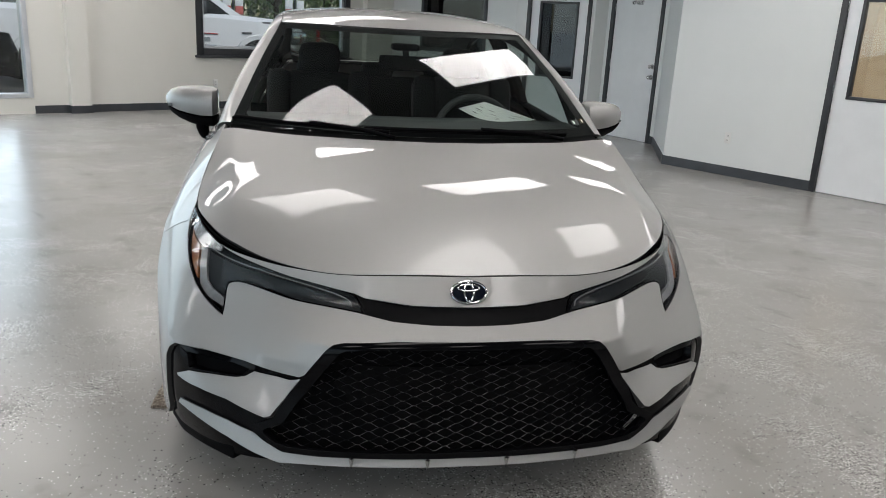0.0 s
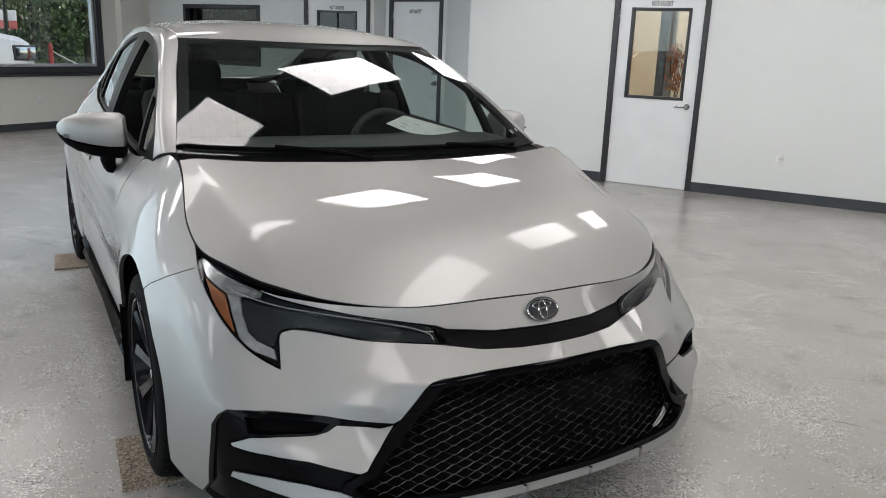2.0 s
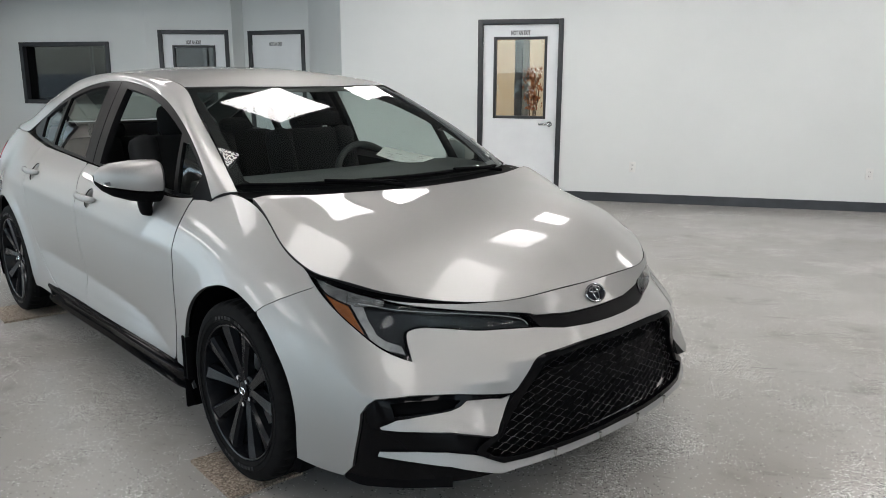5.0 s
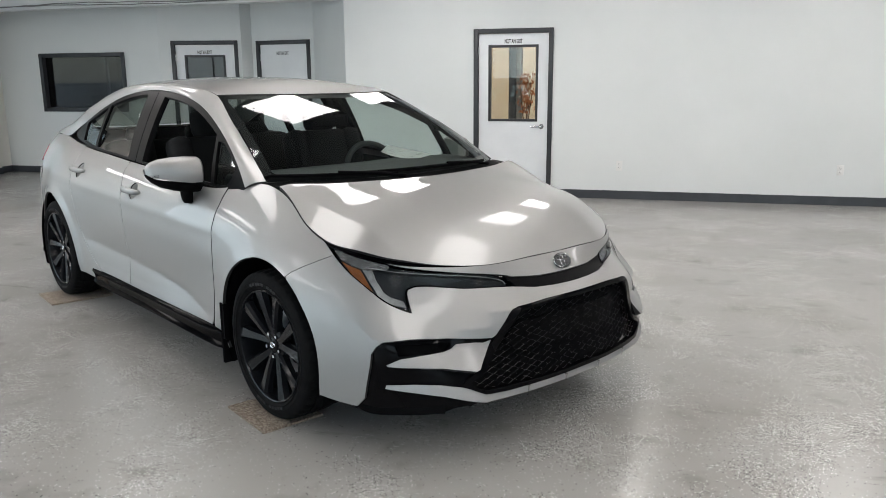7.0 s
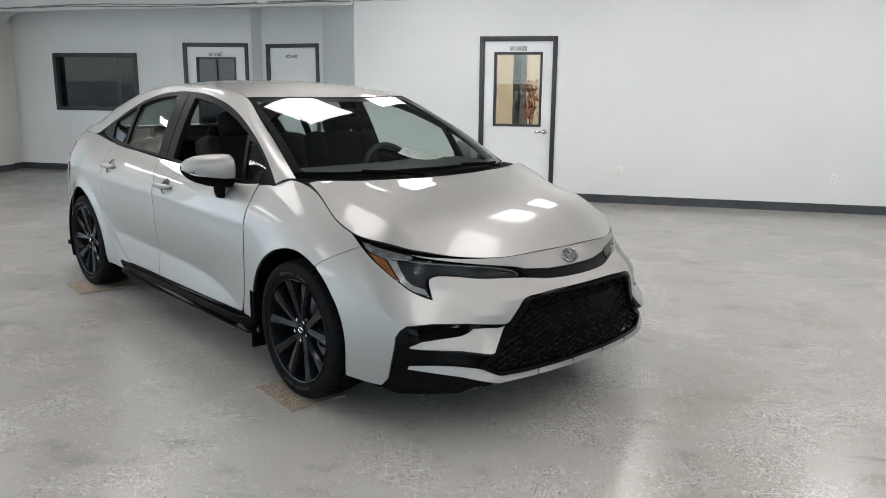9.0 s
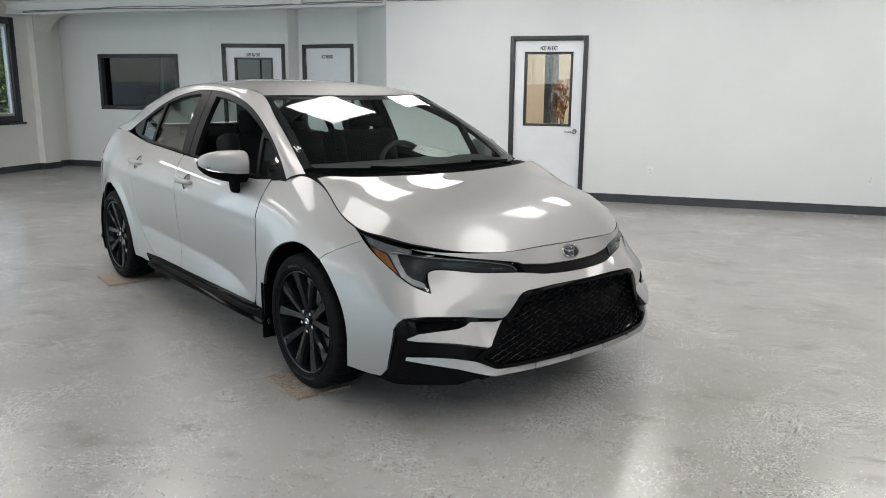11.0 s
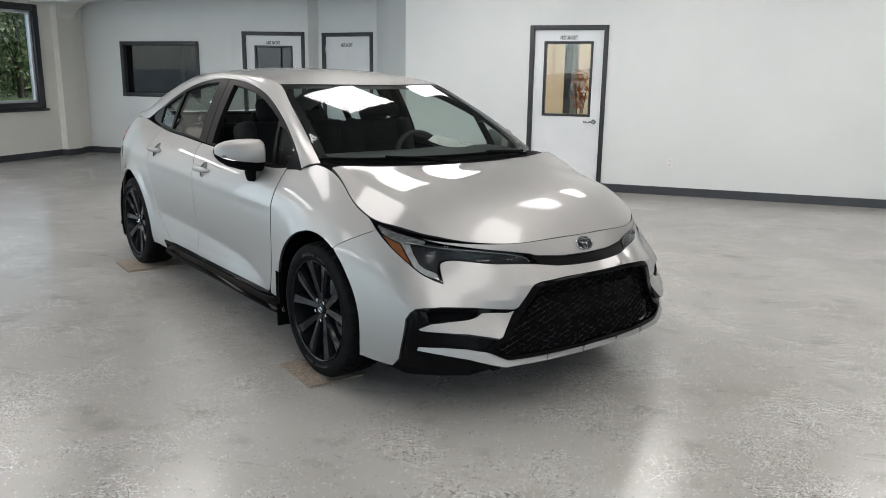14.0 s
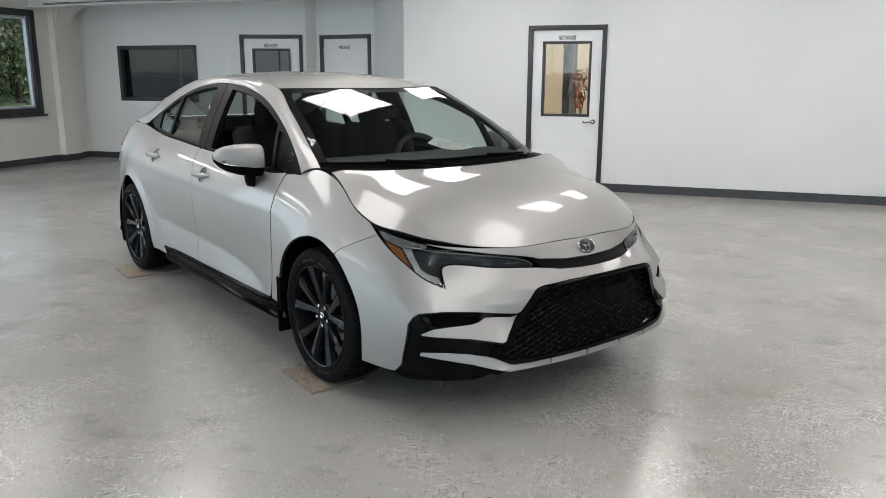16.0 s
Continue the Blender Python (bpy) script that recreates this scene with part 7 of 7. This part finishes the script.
banner_red = material("faded red cloth", (0.5, 0.1, 0.09), 0.8)
vary(banner_red, (0.42, 0.08, 0.07), (0.56, 0.16, 0.14), 6)
for e in (9.7, 11.8):
    p = thing("flag_pole", "thin dark pole with small red and white banners", "flag pole", ROOM @ pose(-20.0, e, -0.1), "flag poles in the yard")
    bm = bmesh.new()
    cyl(bm, (0, 0, 0.05), (0, 0, 4.5), 0.035, 0.025, 14)
    part("pole", bm, charcoal, p)
    bm = bmesh.new()
    cyl(bm, (0, 0, 0), (0, 0, 0.06), 0.22, 0.16, 16)
    part("base", bm, rubber, p)
    for side in (-1, 1):
        part("banner", boxed((-0.008, 0.008, side * 0.2 - 0.13, side * 0.2 + 0.13, 1.72, 2.0), bevel=0.003), door_paint, p, "white banner cloth")
        part("banner", boxed((-0.008, 0.008, side * 0.2 - 0.13, side * 0.2 + 0.13, 1.5, 1.718), bevel=0.003), banner_red, p, "faded red banner cloth")

post_red = material("red plastic post", (0.5, 0.03, 0.02), 0.45)
vary(post_red, (0.42, 0.02, 0.015), (0.55, 0.05, 0.03), 6)
rope_white = material("pale rope", (0.55, 0.54, 0.46), 0.8)
bump(rope_white, noise_tex(rope_white, 120), 0.4, 0.004)
POSTS = [(-13.2, 8.2), (-13.6, 10.9)]
for d, e in POSTS:
    p = thing("barrier_post", "red plastic barrier post in the yard", "post", ROOM @ pose(d, e, -0.1), "barrier posts")
    bm = bmesh.new()
    cyl(bm, (0, 0, 0.04), (0, 0, 1.2), 0.055, 0.045, 16)
    cyl(bm, (0, 0, 1.19), (0, 0, 1.24), 0.046, 0.02, 16)
    part("shaft", bm, post_red, p)
    bm = bmesh.new()
    cyl(bm, (0, 0, 0), (0, 0, 0.05), 0.2, 0.16, 16)
    part("base", bm, rubber, p)
a, b = (ROOM @ Vector((*POSTS[0], 1.0))), (ROOM @ Vector((*POSTS[1], 1.0)))
tagged(tube("barrier_rope", [a.lerp(b, i / 12) + Vector((0, 0, -0.4 * math.sin(math.pi * i / 12))) for i in range(13)], 0.018, rope_white), "pale rope hanging between red posts", "rope")

# dark car and white rail fence seen through the shopfront
van = thing("dark_car", "black car parked outside the shopfront", "car", ROOM @ pose(-13.2, -0.5, -0.1))
bm = bmesh.new()
rows = []
for y, zt, w in ((-2.3, 0.75, 0.8), (-2.0, 0.92, 0.88), (-0.9, 1.0, 0.92), (-0.3, 1.38, 0.75), (0.9, 1.42, 0.74), (1.7, 1.05, 0.88), (2.25, 0.98, 0.85), (2.35, 0.6, 0.8)):
    rows.append([bm.verts.new((x, y, z)) for x, z in ((-w, 0.3), (-w - 0.02, 0.7), (-w + 0.04 if zt < 1.1 else -w, zt), (w - 0.04 if zt < 1.1 else w, zt), (w + 0.02, 0.7), (w, 0.3))])
for u, v in zip(rows, rows[1:]):
    for k in range(5):
        bm.faces.new((u[k], u[k + 1], v[k + 1], v[k]))
bm.faces.new(rows[0])
bm.faces.new(rows[-1])
part("car_body", bm, gloss_black, van, smooth=35)
for x in (-0.82, 0.82):
    for y in (-1.45, 1.4):
        w = part("car_tyre", lathe([(-0.1, 0.2), (-0.11, 0.29), (-0.08, 0.33), (0.08, 0.33), (0.11, 0.29), (0.1, 0.2), (0.05, 0.1), (0.05, 0.001)], 32), rubber, van)
        w.matrix_basis = Matrix.Translation((x, y, 0.33)) @ (Matrix.Rotation(math.pi, 4, "Z") if x < 0 else Matrix())
fence = thing("rail_fence", "white painted rail fence along the verge", "fence", ROOM @ pose(-21.0, 0, -0.1))
for y in np.arange(-9, 12.1, 1.5):
    part("fence_post", boxed((-0.05, 0.05, y - 0.05, y + 0.05, 0, 1.05), bevel=0.008), truck_paint, fence)
for z in (0.45, 0.95):
    part("rail", boxed((-0.03, 0.03, -9, 12, z - 0.05, z + 0.05), bevel=0.006), truck_paint, fence)

# trees beyond the yard
bark = material("bark", (0.07, 0.055, 0.04), 0.9)
bump(bark, noise_tex(bark, 18), 0.8, 0.03)
leaves = material("leaves", (0.07, 0.11, 0.03), 0.6)
oi = leaves.node_tree.nodes.new("ShaderNodeNewGeometry")
link(leaves, ramp(leaves, oi.outputs["Random Per Island"], [(0.0, (0.07, 0.11, 0.04)), (0.5, (0.15, 0.21, 0.08)), (0.85, (0.24, 0.3, 0.13)), (1.0, (0.3, 0.28, 0.17))]), leaves.node_tree.nodes["Principled BSDF"].inputs["Base Color"])


def tree(d, e, tall, wide, seed, lot=1500):
    r = random.Random(seed)
    t = thing("tree", "leafy green tree beyond the yard", "tree", ROOM @ pose(d, e, -0.1), "trees outside")
    bm = bmesh.new()
    cyl(bm, (0, 0, 0), (0, 0, tall * 0.5), 0.16, 0.09, 10)
    tips = []
    for k in range(9):
        a, h = r.uniform(0, math.tau), r.uniform(0.15, 0.5) * tall
        tip = Vector((math.cos(a) * wide * r.uniform(0.4, 0.8), math.sin(a) * wide * r.uniform(0.4, 0.8), h + r.uniform(0.1, 0.45) * tall))
        cyl(bm, (0, 0, h), tip, 0.06, 0.015, 7)
        tips.append(tip)
    part("trunk", bm, bark, t, "rough brown trunk and limbs")
    clumps = tips + [Vector((r.uniform(-1, 1) * wide, r.uniform(-1, 1) * wide, r.uniform(0.08, 1.0) * tall)) for _ in range(16)]
    verts, faces = [], []
    for k in range(lot):
        c = r.choice(clumps)
        p = c + Vector((r.gauss(0, 0.32) * wide, r.gauss(0, 0.32) * wide, r.gauss(0, 0.1) * tall))
        p.z = max(p.z, 0.1)
        q = Euler((r.uniform(0, 6.3), r.uniform(0, 6.3), r.uniform(0, 6.3))).to_matrix()
        s = r.uniform(0.06, 0.16)
        n = len(verts)
        verts += [p + q @ Vector(v) * s for v in ((-1, 0, 0), (0, -0.55, 0.12), (1.1, 0, 0), (0, 0.55, 0.12))]
        faces.append((n, n + 1, n + 2, n + 3))
    me = bpy.data.meshes.new("crown")
    me.from_pydata([tuple(v) for v in verts], [], faces)
    me.materials.append(leaves)
    crown = new("crown", me)
    crown.parent = t
    return t


k = 0
for d, row in ((-30, 1.0), (-35, 1.25)):
    for e in np.arange(17, 50, 3.2):
        k += 1
        rr = random.Random(k)
        tree(d + rr.uniform(-1.5, 1.5), float(e) + rr.uniform(-1, 1), rr.uniform(6.5, 9) * row, rr.uniform(1.9, 2.6), k, 2600)

# far woods: one thick band of leaves
# distance haze is put into the leaf colour as an even grey-green
haze_leaves = material("hazy far leaves", (0.13, 0.16, 0.1), 0.8)
hg = haze_leaves.node_tree.nodes.new("ShaderNodeNewGeometry")
link(haze_leaves, ramp(haze_leaves, hg.outputs["Random Per Island"], [(0.0, (0.12, 0.145, 0.095)), (0.6, (0.16, 0.19, 0.125)), (1.0, (0.2, 0.22, 0.15))]), haze_leaves.node_tree.nodes["Principled BSDF"].inputs["Base Color"])
rw = random.Random(77)
verts, faces = [], []
for k in range(24000):
    e = rw.uniform(-4, 95)
    top = 7 + 2.2 * math.sin(e * 0.35) + 1.4 * math.sin(e * 0.93 + 1) + rw.uniform(-0.8, 0.8)
    p = Vector((-42 + rw.gauss(0, 1.6), e, rw.uniform(-0.1, 1) ** 1.0 * top))
    q = Euler((rw.uniform(0, 6.3), rw.uniform(0, 6.3), rw.uniform(0, 6.3))).to_matrix()
    s = rw.uniform(0.15, 0.4)
    n = len(verts)
    verts += [p + q @ Vector(v) * s for v in ((-1, 0, 0), (0, -0.6, 0.12), (1.1, 0, 0), (0, 0.6, 0.12))]
    faces.append((n, n + 1, n + 2, n + 3))
me = bpy.data.meshes.new("woods")
me.from_pydata([tuple(v) for v in verts], [], faces)
me.materials.append(haze_leaves)
woods = new("woods", me)
woods.matrix_world = ROOM
tagged(woods, "hazy green woods far beyond the yard", "woods", kind="stuff")

# hairline crack in the floor coating
ink = material("floor crack", (0.05, 0.05, 0.048), 0.7)
rk = random.Random(5)
for (x0, y0), (x1, y1), wdt in (((1.46, -0.64), (1.6, -0.83), 0.0035), ((1.75, -0.35), (2.6, -0.95), 0.0018), ((2.3, 0.6), (2.75, 0.25), 0.002)):
    bm = bmesh.new()
    old = None
    n = Vector((-(y1 - y0), x1 - x0, 0)).normalized()
    for i in range(25):
        f = i / 24
        p = Vector((x0 + (x1 - x0) * f, y0 + (y1 - y0) * f, 0.0012)) + n * rk.uniform(-0.004, 0.004)
        w = n * wdt * math.sin(math.pi * min(max(f, 0.04), 0.96)) * rk.uniform(0.5, 1.2)
        pair = (bm.verts.new(p + w), bm.verts.new(p - w))
        if old:
            bm.faces.new((old[0], old[1], pair[1], pair[0]))
        old = pair
    c = finish("floor_crack", bm, ink)
    tagged(c, "thin dark crack line in the floor coating", "crack", kind="structure")
